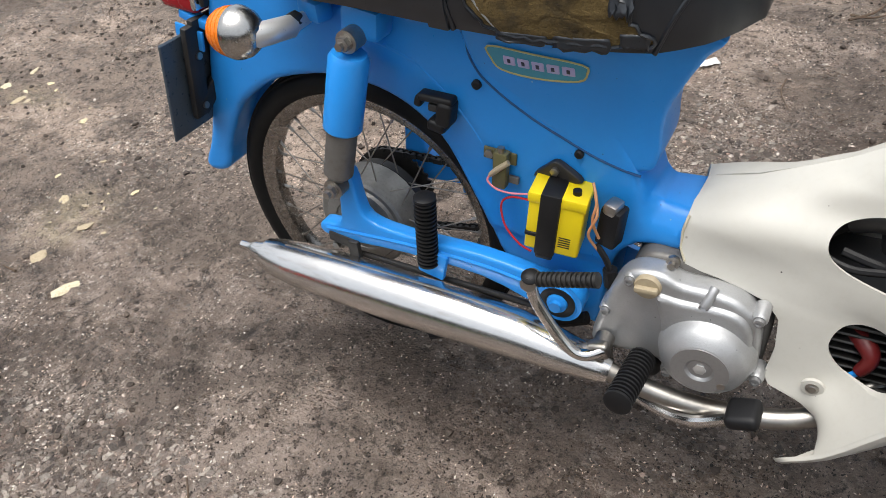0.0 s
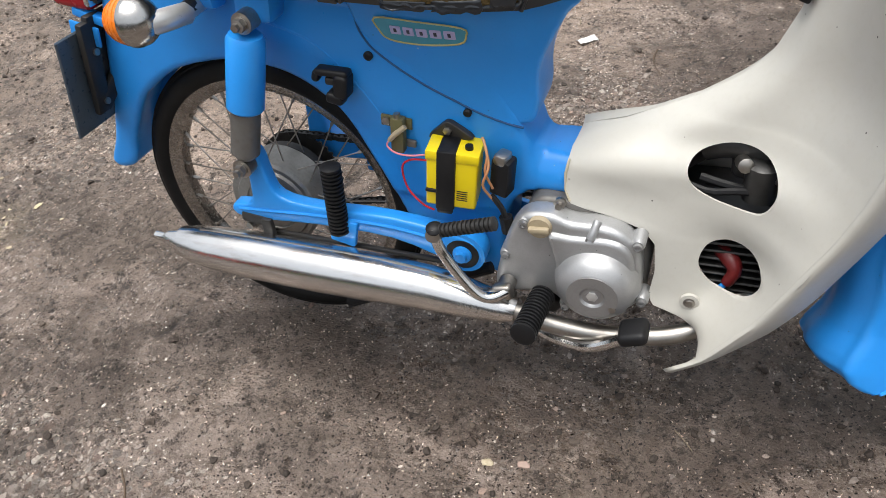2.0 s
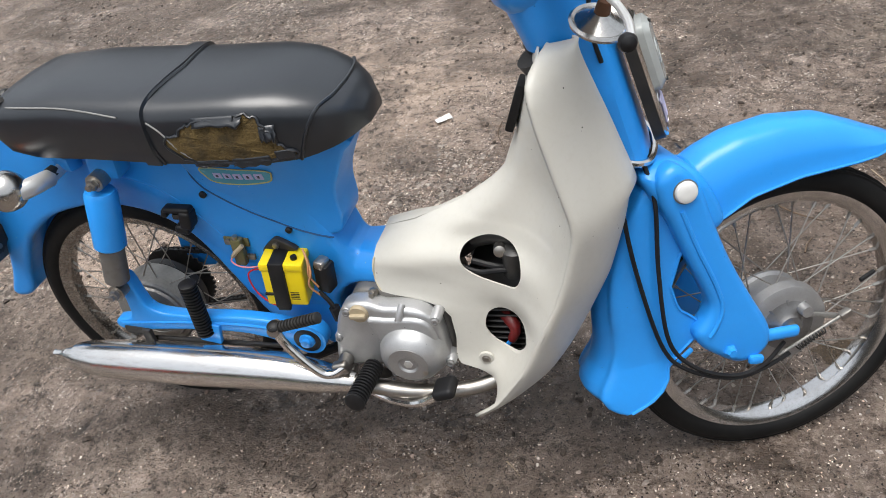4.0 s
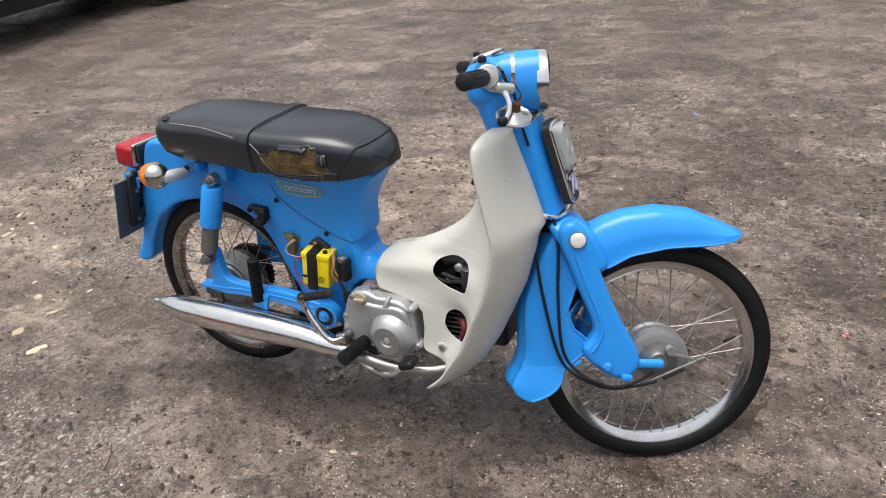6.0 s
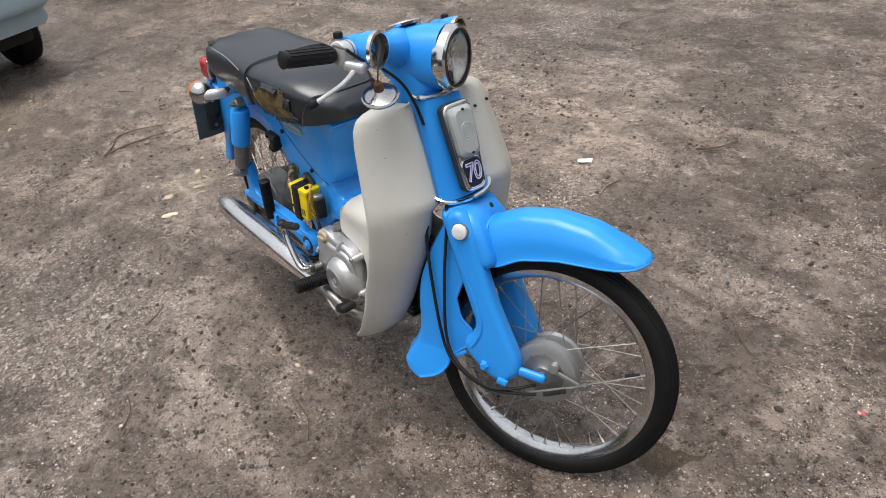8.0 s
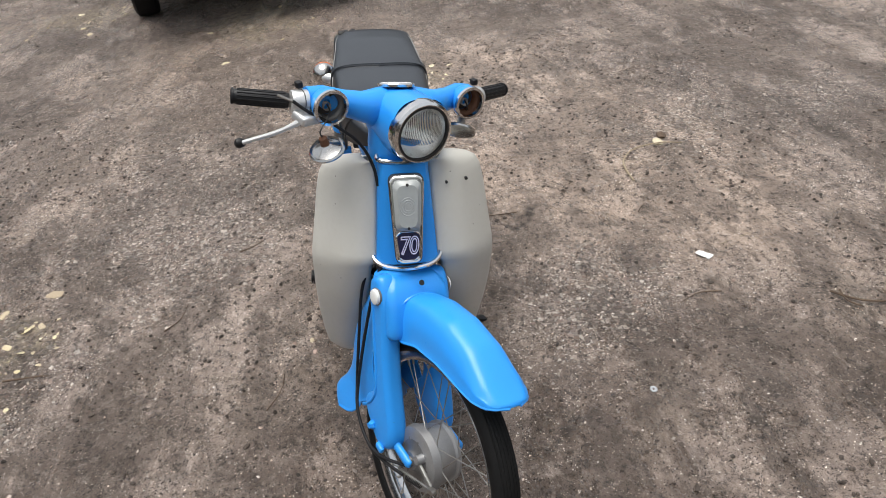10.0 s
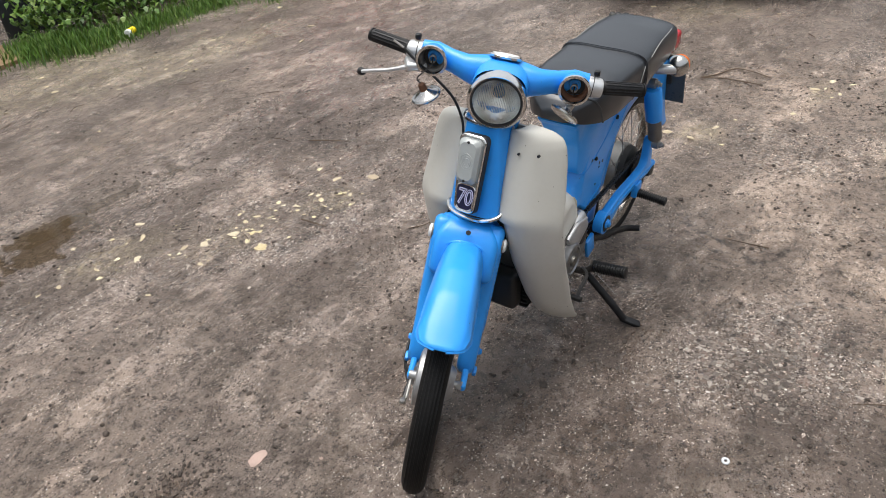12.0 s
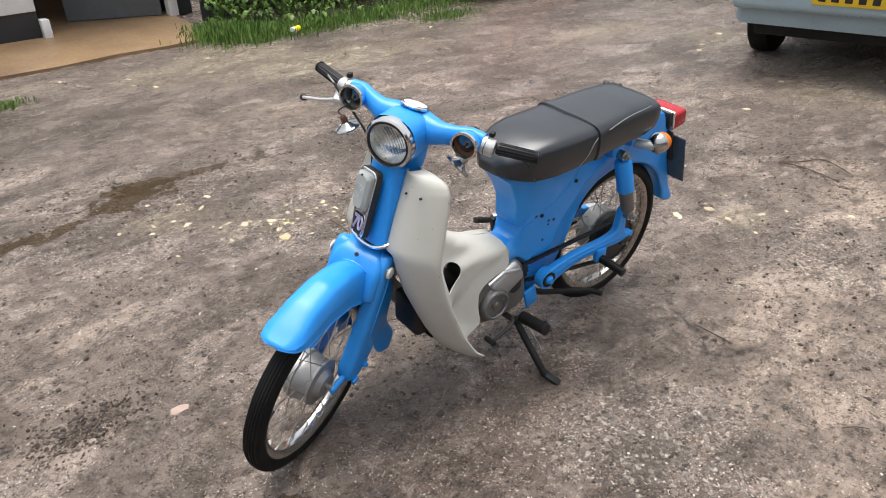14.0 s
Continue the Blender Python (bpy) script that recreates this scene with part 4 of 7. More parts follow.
nac = [ell(x, w, a, b) for x, w, a, b in ((0.778, 0.030, 0.870, 0.915), (0.786, 0.046, 0.850, 0.928), (0.80, 0.056, 0.838, 0.937), (0.83, 0.062, 0.828, 0.945), (0.87, 0.064, 0.826, 0.952), (0.91, 0.064, 0.826, 0.955), (0.930, 0.064, 0.826, 0.956))]
nacelle = part("headlamp_nacelle", skin([[sum(nac[0], Vector()) / 20] * 20] + nac, True, False), BLUE, bike, "blue handlebar cover with headlamp", STEER, sharp=60)
neck = []
for z, x0, x1, w in ((0.782, 0.822, 0.900, 0.056), (0.80, 0.815, 0.906, 0.060), (0.83, 0.803, 0.916, 0.063), (0.865, 0.79, 0.92, 0.062)):
    cx, rx = (x0 + x1) / 2, (x1 - x0) / 2
    neck.append([Vector((cx + rx * math.cos(a), w * math.sin(a), z)) for a in (2 * math.pi * i / 28 for i in range(28))])
part("neck", skin(neck), BLUE, nacelle)
part("neck_collar", lathe([(0, 0.044), (0.03, 0.048)], (0.862, 0, 0.758), AXIS, 28), DARK, nacelle)
for s in (-1, 1):
    arm = []
    for y, x, z, rx, rz in ((0.03, 0.832, 0.902, 0.040, 0.044), (0.06, 0.838, 0.905, 0.036, 0.038), (0.085, 0.842, 0.909, 0.030, 0.031), (0.12, 0.831, 0.913, 0.024, 0.027), (0.16, 0.813, 0.916, 0.022, 0.028), (0.195, 0.812, 0.915, 0.022, 0.026)):
        arm.append([Vector((x + rx * math.cos(a), s * y, z + rz * math.sin(a))) for a in (2 * math.pi * i / 20 for i in range(20))])
    part("bar_arm", skin(arm), BLUE, nacelle)
    pod = lathe([(-0.028, 0.016), (-0.010, 0.029), (0.012, 0.0345), (0.024, 0.0348), (0.024, 0.0325), (0.012, 0.0315), (-0.006, 0.026)], (0.842, s * 0.165, 0.918), (1, 0, 0), 36, cap=False)
    p = part("indicator_pod", pod, BLUE, nacelle, "empty indicator housing with bare chrome ring")
    part("pod_ring", torus((0.866, s * 0.165, 0.918), (1, 0, 0), 0.0325, [(0.0035, -0.004), (0.0035, 0.003), (-0.002, 0.004), (-0.003, -0.004)], 36), CHROME, p, "bare chrome ring")
    part("pod_liner", lathe([(0.022, 0.0315), (0.012, 0.0300), (0.010, 0.0265), (0.006, 0.0245), (-0.004, 0.0235)], (0.842, s * 0.165, 0.918), (1, 0, 0), 32, cap=False), RUST if s > 0 else GREYPAINT, p, "rusty liner")
    part("pod_back", lathe([(-0.012, 0.026), (-0.006, 0.024), (-0.008, 0.010), (-0.009, 0.002)], (0.842, s * 0.165, 0.918), (1, 0, 0), 28), DARK, p)
    part("pod_boss", lathe([(-0.010, 0.014), (-0.001, 0.0135), (0.0, 0.008), (-0.004, 0.005)], (0.842, s * 0.165, 0.920), (1, 0, 0), 20), BLUE, p)
    part("pod_spring", tube([(0.838 + 0.012 * f, s * 0.165 + 0.008 * math.cos(f * 25), 0.914 + 0.008 * math.sin(f * 25)) for f in spaced(0, 1, 40)], 0.001, 5), STEEL, p)
    clamp = part("switch_clamp", tube([(0.818, s * 0.193, 0.914), (0.8175, s * 0.196, 0.914), (0.817, s * 0.224, 0.914), (0.8165, s * 0.227, 0.914)], [0.0215, 0.0235, 0.0225, 0.020], 28), SILVER, nacelle, "silver switch clamp")
    part("clamp_seam", torus((0.8175, s * 0.206, 0.914), (0, 1, 0), 0.0228, [(0.0008, -0.001), (0.0008, 0.001), (-0.001, 0)], 28), DARK, clamp)
    part("switch_knob", rbox((0.016, 0.014, 0.014), pose(0.808, s * 0.21, 0.945, 10, 0, 0), 0.004), BLACK, nacelle)
    a, b = Vector((0.808, s * 0.228, 0.913)), Vector((0.772, s * 0.328, 0.912))
    d = (b - a).normalized()
    grip = part("grip", tube([a, a + d * 0.004, b - d * 0.006, b], [0.0140, 0.0152, 0.0146, 0.012], 28), BLACK, nacelle, "ribbed black rubber handlebar grip")
    u = d.cross(Vector((0, 0, 1))).normalized()
    v = d.cross(u)
    for i in range(14):
        w = math.cos(2 * math.pi * i / 14) * u + math.sin(2 * math.pi * i / 14) * v
        part("grip_rib", tube([a + d * 0.006 + w * 0.0150, b - d * 0.010 + w * 0.0145], 0.0016, 5), BLACK, grip)
    part("grip_end", lathe([(0, 0.0160), (0.004, 0.0160), (0.006, 0.012)], b - d * 0.004, d, 20), BLACK, grip)
lever = tube(smooth_line([(0.838, -0.190, 0.893), (0.845, -0.208, 0.889), (0.850, -0.235, 0.879), (0.853, -0.270, 0.867), (0.849, -0.305, 0.856), (0.842, -0.328, 0.846)], 5), [0.010 - 0.0055 * min(1, i / 12) for i in range(26)], 10)
lv = part("brake_lever", lever, SILVER, nacelle, "alloy front brake lever")
part("lever_ball", lathe([(-0.012, 0.004), (-0.008, 0.008), (0, 0.010), (0.006, 0.008), (0.009, 0.003)], (0.836, -0.332, 0.843), (-0.2, -0.9, -0.1), 14), BLACK, lv)
part("lever_bracket", rbox((0.04, 0.05, 0.02), pose(0.842, -0.203, 0.892, 0, 10, 20), 0.007, 3), SILVER, lv)
part("headlamp_rim", torus((0.938, 0, 0.890), (1, 0, 0), 0.060, [(0.006, -0.014), (0.0075, -0.004), (0.006, 0.010), (0.001, 0.014), (-0.005, 0.012), (-0.005, 0.008), (0.001, -0.012)], 48), CHROME, nacelle, "chrome headlamp rim")
part("rim_gasket", torus((0.9495, 0, 0.890), (1, 0, 0), 0.0555, [(0.003, -0.004), (0.003, 0.002), (-0.002, 0.002), (-0.002, -0.004)], 48), DARK, nacelle)
part("reflector_bowl", lathe([(-0.03, 0.012), (-0.018, 0.03), (-0.004, 0.045), (0.012, 0.055)], (0.932, 0, 0.890), (1, 0, 0), 40, cap=False), MIRROR, nacelle)
lens_bm = lathe([(0.006, 0.0545), (0.010, 0.050), (0.014, 0.038), (0.017, 0.024), (0.0185, 0.010), (0.0188, 0.001)], (0.938, 0, 0.890), (1, 0, 0), 48)
lens = part("headlamp_lens", lens_bm, LENS, nacelle, "fluted clear headlamp glass")
lens.visible_shadow = False
for i in range(-12, 13):
    y = i * 0.0037
    hgt = math.sqrt(max(0.0, 0.045 ** 2 - y * y))
    if hgt > 0.012:
        r2 = lambda z: 0.9385 + 0.0165 * (1 - (math.hypot(y, z) / 0.056) ** 2)
        part("lens_flute", tube([(r2(z), y, 0.890 + z) for z in spaced(-hgt * 0.5, hgt, 7)], 0.0009, 5), LENS, lens)
dial = part("speedometer", lathe([(0, 0.038), (0.005, 0.039), (0.008, 0.036), (0.008, 0.031)], (0.826, -0.002, 0.944), (-0.3, 0, 0.95), 36), CHROME, nacelle, "chrome-rimmed speedometer")
part("dial_face", lathe([(0.0, 0.031), (0.0082, 0.031)], (0.826, -0.002, 0.944), (-0.3, 0, 0.95), 36), WHITEP, dial)
# reflectors hanging from the indicator housings by their wires
for s, c, tilt in ((-1, Vector((0.869, -0.166, 0.834)), (0.15, -0.55, 1)), (1, Vector((0.858, 0.158, 0.853)), (-0.54, 0.40, 0.74))):
    d = part("hanging_reflector", lathe([(-0.006, 0.030), (-0.004, 0.036), (0.0, 0.037), (0.003, 0.034), (0.001, 0.030), (0.004, 0.024), (0.009, 0.016), (0.014, 0.010)], c, tilt, 32), SHELL, nacelle, "loose chrome reflector hanging by its wire")
    part("bulb_socket", lathe([(0.012, 0.009), (0.016, 0.0095), (0.03, 0.008), (0.034, 0.004)], c, tilt, 14), RUST if s < 0 else STEEL, d)
    t = Vector(tilt).normalized()
    part("wire", tube(smooth_line([c + t * 0.033, c + t * 0.05 + Vector((0.004, 0, 0)), Vector((0.862, s * 0.165, 0.905)), Vector((0.846, s * 0.165, 0.918))], 6), 0.0016, 6), DARK, d)
part("bar_cable", tube(smooth_line([(0.842, -0.235, 0.925), (0.852, -0.20, 0.903), (0.868, -0.15, 0.880), (0.880, -0.10, 0.845), (0.892, -0.070, 0.800), (0.905, -0.060, 0.76)], 8), 0.0032, 8), BLACK, nacelle)
part("cable_end", tube([(0.842, -0.235, 0.925), (0.832, -0.262, 0.934)], 0.0026, 6), STEEL, nacelle)

# ---- engine ----
case = slab(smooth_line([(0.440, 0.245), (0.455, 0.330), (0.475, 0.375), (0.510, 0.382), (0.575, 0.372), (0.625, 0.350), (0.646, 0.318), (0.646, 0.262), (0.640, 0.215), (0.600, 0.195), (0.54, 0.192), (0.46, 0.205)], 4, True), -0.085, 0.085, 0.01)
engine = part("engine", case, GREYPAINT, bike, "cast alloy engine crankcase")
rc = slab(smooth_line([(0.420, 0.234), (0.430, 0.287), (0.444, 0.336), (0.458, 0.362), (0.474, 0.375), (0.495, 0.379), (0.514, 0.377), (0.533, 0.369), (0.552, 0.368), (0.575, 0.368), (0.604, 0.362), (0.625, 0.347), (0.636, 0.324), (0.640, 0.278), (0.639, 0.240), (0.622, 0.219), (0.592, 0.203), (0.557, 0.197), (0.532, 0.206), (0.514, 0.226), (0.490, 0.228), (0.464, 0.224), (0.440, 0.222)], 3, True), -0.121, -0.080, 0.011, 5)
rcov = part("right_cover", rc, CAST, engine, "cast alloy clutch cover", sharp=50)
part("cover_shoulder", slab(smooth_line([(0.505, 0.351), (0.540, 0.349), (0.590, 0.351), (0.616, 0.342), (0.629, 0.315), (0.629, 0.265), (0.614, 0.230), (0.570, 0.214), (0.536, 0.224), (0.520, 0.255), (0.516, 0.300), (0.507, 0.335)], 4, True), -0.129, -0.110, 0.012, 6), CAST, rcov, sharp=70)
part("clutch_dome", lathe([(-0.006, 0.0640), (0.006, 0.0600), (0.012, 0.0580), (0.020, 0.0550), (0.026, 0.0500), (0.0305, 0.0440), (0.0335, 0.0395), (0.0345, 0.0380), (0.0350, 0.0365), (0.0348, 0.0190), (0.0318, 0.0165), (0.0315, 0.006)], (0.577, -0.122, 0.270), (0, -1, 0), 56), CAST, rcov, sharp=60)
part("dome_plate", lathe([(0.033, 0.0372), (0.0362, 0.0368), (0.0364, 0.0190), (0.0345, 0.0165), (0.0325, 0.0150)], (0.577, -0.122, 0.270), (0, -1, 0), 48), ALLOY, rcov, "flat turned face of the clutch cover")
part("dome_bolt", lathe([(0, 0.0085), (0.005, 0.0085), (0.006, 0.005)], (0.577, -0.152, 0.270), (0, -1, 0), 6), SILVER, rcov)
part("dome_plug", lathe([(0, 0.006), (0.002, 0.0055)], (0.606, -0.1565, 0.252), (0, -1, 0), 12), STEEL, rcov)
part("oil_filler", lathe([(0, 0.018), (0.005, 0.0178), (0.008, 0.0165), (0.0085, 0.004)], (0.494, -0.119, 0.358), (0, -1, 0), 28), TANCAP, rcov, "tan oil filler cap")
part("filler_tab", rbox((0.031, 0.010, 0.009), pose(0.494, -0.130, 0.358, 0, -4, 0), 0.003), TANCAP, rcov)
part("cover_stud", lathe([(0, 0.009), (0.008, 0.009), (0.009, 0.005), (0.018, 0.005)], (0.516, -0.084, 0.378), (0, -1, 0.2), 8), STEEL, engine)
part("cover_rib", tube([(0.574, -0.110, 0.372), (0.571, -0.121, 0.362), (0.567, -0.124, 0.350)], [0.006, 0.006, 0.0065], 12), CAST, rcov)
for x, z in ((0.470, 0.360), (0.566, 0.348), (0.632, 0.345), (0.643, 0.243), (0.608, 0.222), (0.440, 0.296), (0.531, 0.212)):
    part("bolt_lug", lathe([(-0.03, 0.0105), (-0.004, 0.010), (0.0005, 0.008)], (x, -0.121, z), (0, -1, 0), 16), CAST, rcov)
    part("cover_bolt", lathe([(0, 0.0065), (0.005, 0.0062), (0.0055, 0.0035), (0.003, 0.003)], (x, -0.122, z), (0, -1, 0), 12), ALLOY, rcov)
part("left_cover", lathe([(0, 0.058), (0.012, 0.056), (0.022, 0.050), (0.024, 0.043), (0.020, 0.040), (0.0195, 0.020)], (0.582, 0.083, 0.264), (0, 1, 0), 48), GREYCAST, engine, "round alloy generator cover")
for k in range(3):
    a = 2.1 * k + 0.5
    part("cover_screw", lathe([(0, 0.006), (0.004, 0.0055)], (0.582 + 0.033 * math.cos(a), 0.101, 0.264 + 0.033 * math.sin(a)), (0, 1, 0), 10), STEEL, engine)
part("left_boss", lathe([(0, 0.016), (0.010, 0.015), (0.011, 0.008)], (0.582, 0.101, 0.264), (0, 1, 0), 24), STEEL, engine)
part("left_rear_case", rbox((0.12, 0.03, 0.085), pose(0.530, 0.084, 0.330, 0, 30, 0), 0.016, 3), CAST, engine)
part("case_rib", tube([(0.615, 0.096, 0.352), (0.560, 0.099, 0.378), (0.492, 0.096, 0.362)], 0.006, 10), CAST, engine)
part("sprocket_guard", slab(smooth_line([(0.475, 0.290), (0.482, 0.345), (0.515, 0.368), (0.548, 0.352), (0.530, 0.30), (0.505, 0.275)], 4, True), 0.092, 0.096, 0.002), DARK, engine, "greasy black sprocket guard")
barrel = part("cylinder", rbox((0.16, 0.10, 0.09), pose(0.735, 0, 0.295), 0.01), DARK, engine, "black finned cylinder")
for i in range(10):
    part("fin", rbox((0.150, 0.155, 0.0045), pose(0.745, 0, 0.238 + i * 0.0135), 0.0015, 1), DARK, barrel)
part("cylinder_head", rbox((0.05, 0.12, 0.115), pose(0.835, 0, 0.300), 0.015, 3), DARK, barrel)
part("plug_cap", tube(smooth_line([(0.738, -0.058, 0.314), (0.757, -0.078, 0.306), (0.762, -0.086, 0.294), (0.754, -0.089, 0.274)], 5), [0.010, 0.0115, 0.0125, 0.0125, 0.012, 0.012, 0.0115, 0.011, 0.011, 0.010, 0.010, 0.0095, 0.009, 0.009, 0.0085, 0.008][:len(smooth_line([(0, 0, 0), (1, 0, 0), (2, 0, 0), (3, 0, 0)], 5))], 12), PLUGRED, barrel, "red spark plug cap")
part("plug_lead", tube(smooth_line([(0.755, -0.089, 0.276), (0.737, -0.092, 0.256), (0.712, -0.085, 0.236), (0.68, -0.06, 0.23)], 5), 0.0045, 8), BLUE, barrel)
# coloured darker than bare metal for the gloom behind the shield
carb = part("carburettor", rbox((0.07, 0.05, 0.07), pose(0.775, -0.03, 0.455, 0, 10, 0), 0.012, 3), MURK, bike, "grey carburettor behind the leg shield")
part("intake_pipe", tube(smooth_line([(0.70, -0.03, 0.46), (0.74, -0.035, 0.47), (0.80, -0.04, 0.45), (0.83, -0.03, 0.38)], 5), 0.02, 12), MURK, carb)
part("float_bowl", lathe([(-0.03, 0.022), (0.02, 0.022), (0.024, 0.016)], (0.775, -0.065, 0.44), (0, 0, 1), 16), MURK, carb)
part("fuel_hose", tube(smooth_line([(0.70, -0.06, 0.43), (0.75, -0.07, 0.425), (0.80, -0.065, 0.43), (0.84, -0.05, 0.46)], 5), 0.006, 8), BLACK, carb)
for x, z, r in ((0.752, 0.462, 0.010), (0.768, 0.436, 0.008), (0.792, 0.448, 0.009)):
    part("carb_screw", lathe([(-0.02, r), (0.004, r), (0.006, r * 0.6)], (x, -0.074, z), (0.2, -1, 0.3), 12), STEEL, carb)
part("drain_hose", tube(smooth_line([(0.66, -0.055, 0.425), (0.71, -0.075, 0.418), (0.76, -0.078, 0.424), (0.80, -0.07, 0.40)], 5), 0.005, 8), BLACK, carb)
part("choke_rod", tube([(0.79, -0.075, 0.47), (0.80, -0.075, 0.42)], 0.004, 8), STEEL, carb)
part("backbone", tube([(0.54, 0, 0.41), (0.66, 0, 0.43), (0.80, 0, 0.55), (0.90, 0, 0.70)], 0.034, 14), DARK, bike)

# ---- exhaust ----
path_m = [(-0.204, 0.0075), (-0.188, 0.0085), (-0.180, 0.0125), (-0.174, 0.015), (-0.152, 0.021), (-0.149, 0.0265), (-0.120, 0.034), (-0.080, 0.0385), (0.0, 0.0415), (0.12, 0.0425), (0.24, 0.041), (0.32, 0.037), (0.38, 0.032), (0.43, 0.025), (0.46, 0.018)]
mline = [Vector((x, -0.150, interp(x, [(-0.21, 0.251), (-0.1, 0.242), (0.10, 0.237), (0.3, 0.233), (0.46, 0.210)]))) for x, r in path_m]
muffler = part("muffler", tube(mline, [r for x, r in path_m], 32), BRUSHED, bike, "scratched chrome torpedo muffler", sharp=45)
part("muffler_seam", tube([(x, -0.150, interp(x, [(-0.21, 0.251), (-0.1, 0.242), (0.10, 0.237), (0.3, 0.233), (0.46, 0.210)]) + 0.985 * interp(x, path_m)) for x in spaced(-0.10, 0.41, 12)], 0.0022, 6), STEEL, muffler)
part("exhaust_pipe", tube(smooth_line([(0.45, -0.150, 0.212), (0.52, -0.145, 0.190), (0.60, -0.135, 0.178), (0.68, -0.12, 0.180), (0.73, -0.10, 0.195), (0.78, -0.06, 0.235), (0.81, -0.02, 0.26)], 8), 0.0145, 14), STEEL, bike, "tarnished exhaust pipe")
part("muffler_bracket", rbox((0.05, 0.03, 0.03), pose(0.43, -0.13, 0.212), 0.006), STEEL, muffler)

# ---- rear suspension ----
for s in (-1, 1):
    arm = slab(smooth_line([(0.395, 0.262), (0.392, 0.298), (0.36, 0.315), (0.25, 0.332), (0.12, 0.333), (0.055, 0.345), (0.042, 0.380), (0.036, 0.425), (0.012, 0.428), (0.006, 0.37), (-0.004, 0.325), (-0.040, 0.318), (-0.045, 0.300), (-0.01, 0.290), (0.12, 0.296), (0.25, 0.290), (0.34, 0.262)], 3, True), s * 0.088, s * 0.116, 0.006, 3)
    sw = part("swingarm", arm, BLUE, bike, "blue rear swing arm", sharp=50)
    part("pivot_bolt", lathe([(0, 0.016), (0.006, 0.015), (0.008, 0.010), (0.014, 0.009)], (0.368, s * 0.114, 0.280), (0, s, 0), 18), BLUE, sw)
    part("pivot_bush", lathe([(-0.03, 0.036), (0.0, 0.036)], (0.368, s * 0.114, 0.280), (0, s, 0), 24), BLUE, sw)
    part("pivot_rubber", lathe([(-0.004, 0.027), (0.003, 0.027), (0.004, 0.024), (0.002, 0.016)], (0.368, s * 0.114, 0.280), (0, s, 0), 24), BLACK, sw)
    part("arm_fold", tube(smooth_line([(-0.03, s * 0.1155, 0.311), (0.05, s * 0.1155, 0.3145), (0.12, s * 0.1155, 0.3175), (0.25, s * 0.1155, 0.315), (0.34, s * 0.1155, 0.300)], 4), 0.0035, 6), BLUE, sw)
    part("chain_adjuster", rbox((0.05, 0.014, 0.02), pose(-0.005, s * 0.112, 0.292, 0, 8, 0), 0.004), DARK, sw)
    part("axle_bolt", lathe([(0, 0.012), (0.014, 0.012), (0.016, 0.007), (0.024, 0.007)], (-0.02, s * 0.094, 0.275), (0, s, 0), 6), STEEL, sw)
    t, b = Vector((0.079, s * 0.106, 0.640)), Vector((0.018, s * 0.125, 0.408))
    d = (b - t).normalized()
    sh = part("shock_absorber", tube([t + d * 0.020, t + d * 0.028, t + d * 0.135, t + d * 0.138], [0.024, 0.0285, 0.0285, 0.026], 28), BLUE, bike, "rear shock absorber with blue cover")
    part("shock_tube", tube([t + d * 0.12, t + d * 0.215, t + d * 0.225], [0.0225, 0.0225, 0.014], 24), GREYPAINT, sh)
    for q in (t, b):
        part("shock_eye", lathe([(-0.014, 0.016), (0.012, 0.016), (0.012, 0.011), (0.014, 0.011)], q, (0, s, 0), 20), STEEL, sh)
        part("shock_nut", lathe([(0.012, 0.010), (0.022, 0.010), (0.023, 0.006), (0.03, 0.006)], q, (0, s, 0), 6), STEEL, sh)
    part("shock_mount", rbox((0.06, 0.05, 0.045), pose(0.085, s * 0.070, 0.655, 0, 10, 0), 0.01), BLUE, bike)
part("brake_torque_rod", tube([(0.0, -0.105, 0.262), (0.36, -0.10, 0.245)], 0.005, 8), DARK, bike)
part("brake_drum_arm", rbox((0.02, 0.012, 0.06), pose(0.02, -0.118, 0.268), 0.004), DARK, bike)
bolt_ring = part("rear_hub_drum", lathe([(0, 0.082), (0.004, 0.087), (0.060, 0.085), (0.064, 0.080), (0.063, 0.072), (0.068, 0.069), (0.070, 0.050), (0.066, 0.047), (0.070, 0.044), (0.071, 0.024), (0.078, 0.021), (0.079, 0.012)], REAR + Vector((0, 0.018, 0)), (0, -1, 0), 40), DULL, rear_wheel, "dull grey rear brake drum")

part("sprocket_carrier", lathe([(0, 0.084), (0.020, 0.080), (0.028, 0.066), (0.034, 0.060), (0.036, 0.030), (0.044, 0.022)], REAR + Vector((0, 0.0185, 0)), (0, 1, 0), 40), DARK, rear_wheel, "oily dark sprocket carrier")

# passenger pegs
def ribbed(a, b, r, n, parent, label, mat=BLACK, m=None):
    a, b = Vector(a), Vector(b)
    ob = part("footrest", tube([a, b], r * 0.76, 16), mat, parent, label, m)
    d = b - a
    for i in range(n):
        p = a + d * ((i + 0.5) / n)
        part("rubber_rib", lathe([(-0.0021, r * 0.76), (-0.0014, r), (0.0014, r), (0.0021, r * 0.76)], p, d, 18), mat, ob)
    part("end_cap", lathe([(0, r), (0.004, r), (0.006, r * 0.7)], b, d, 16), mat, ob)
    return ob


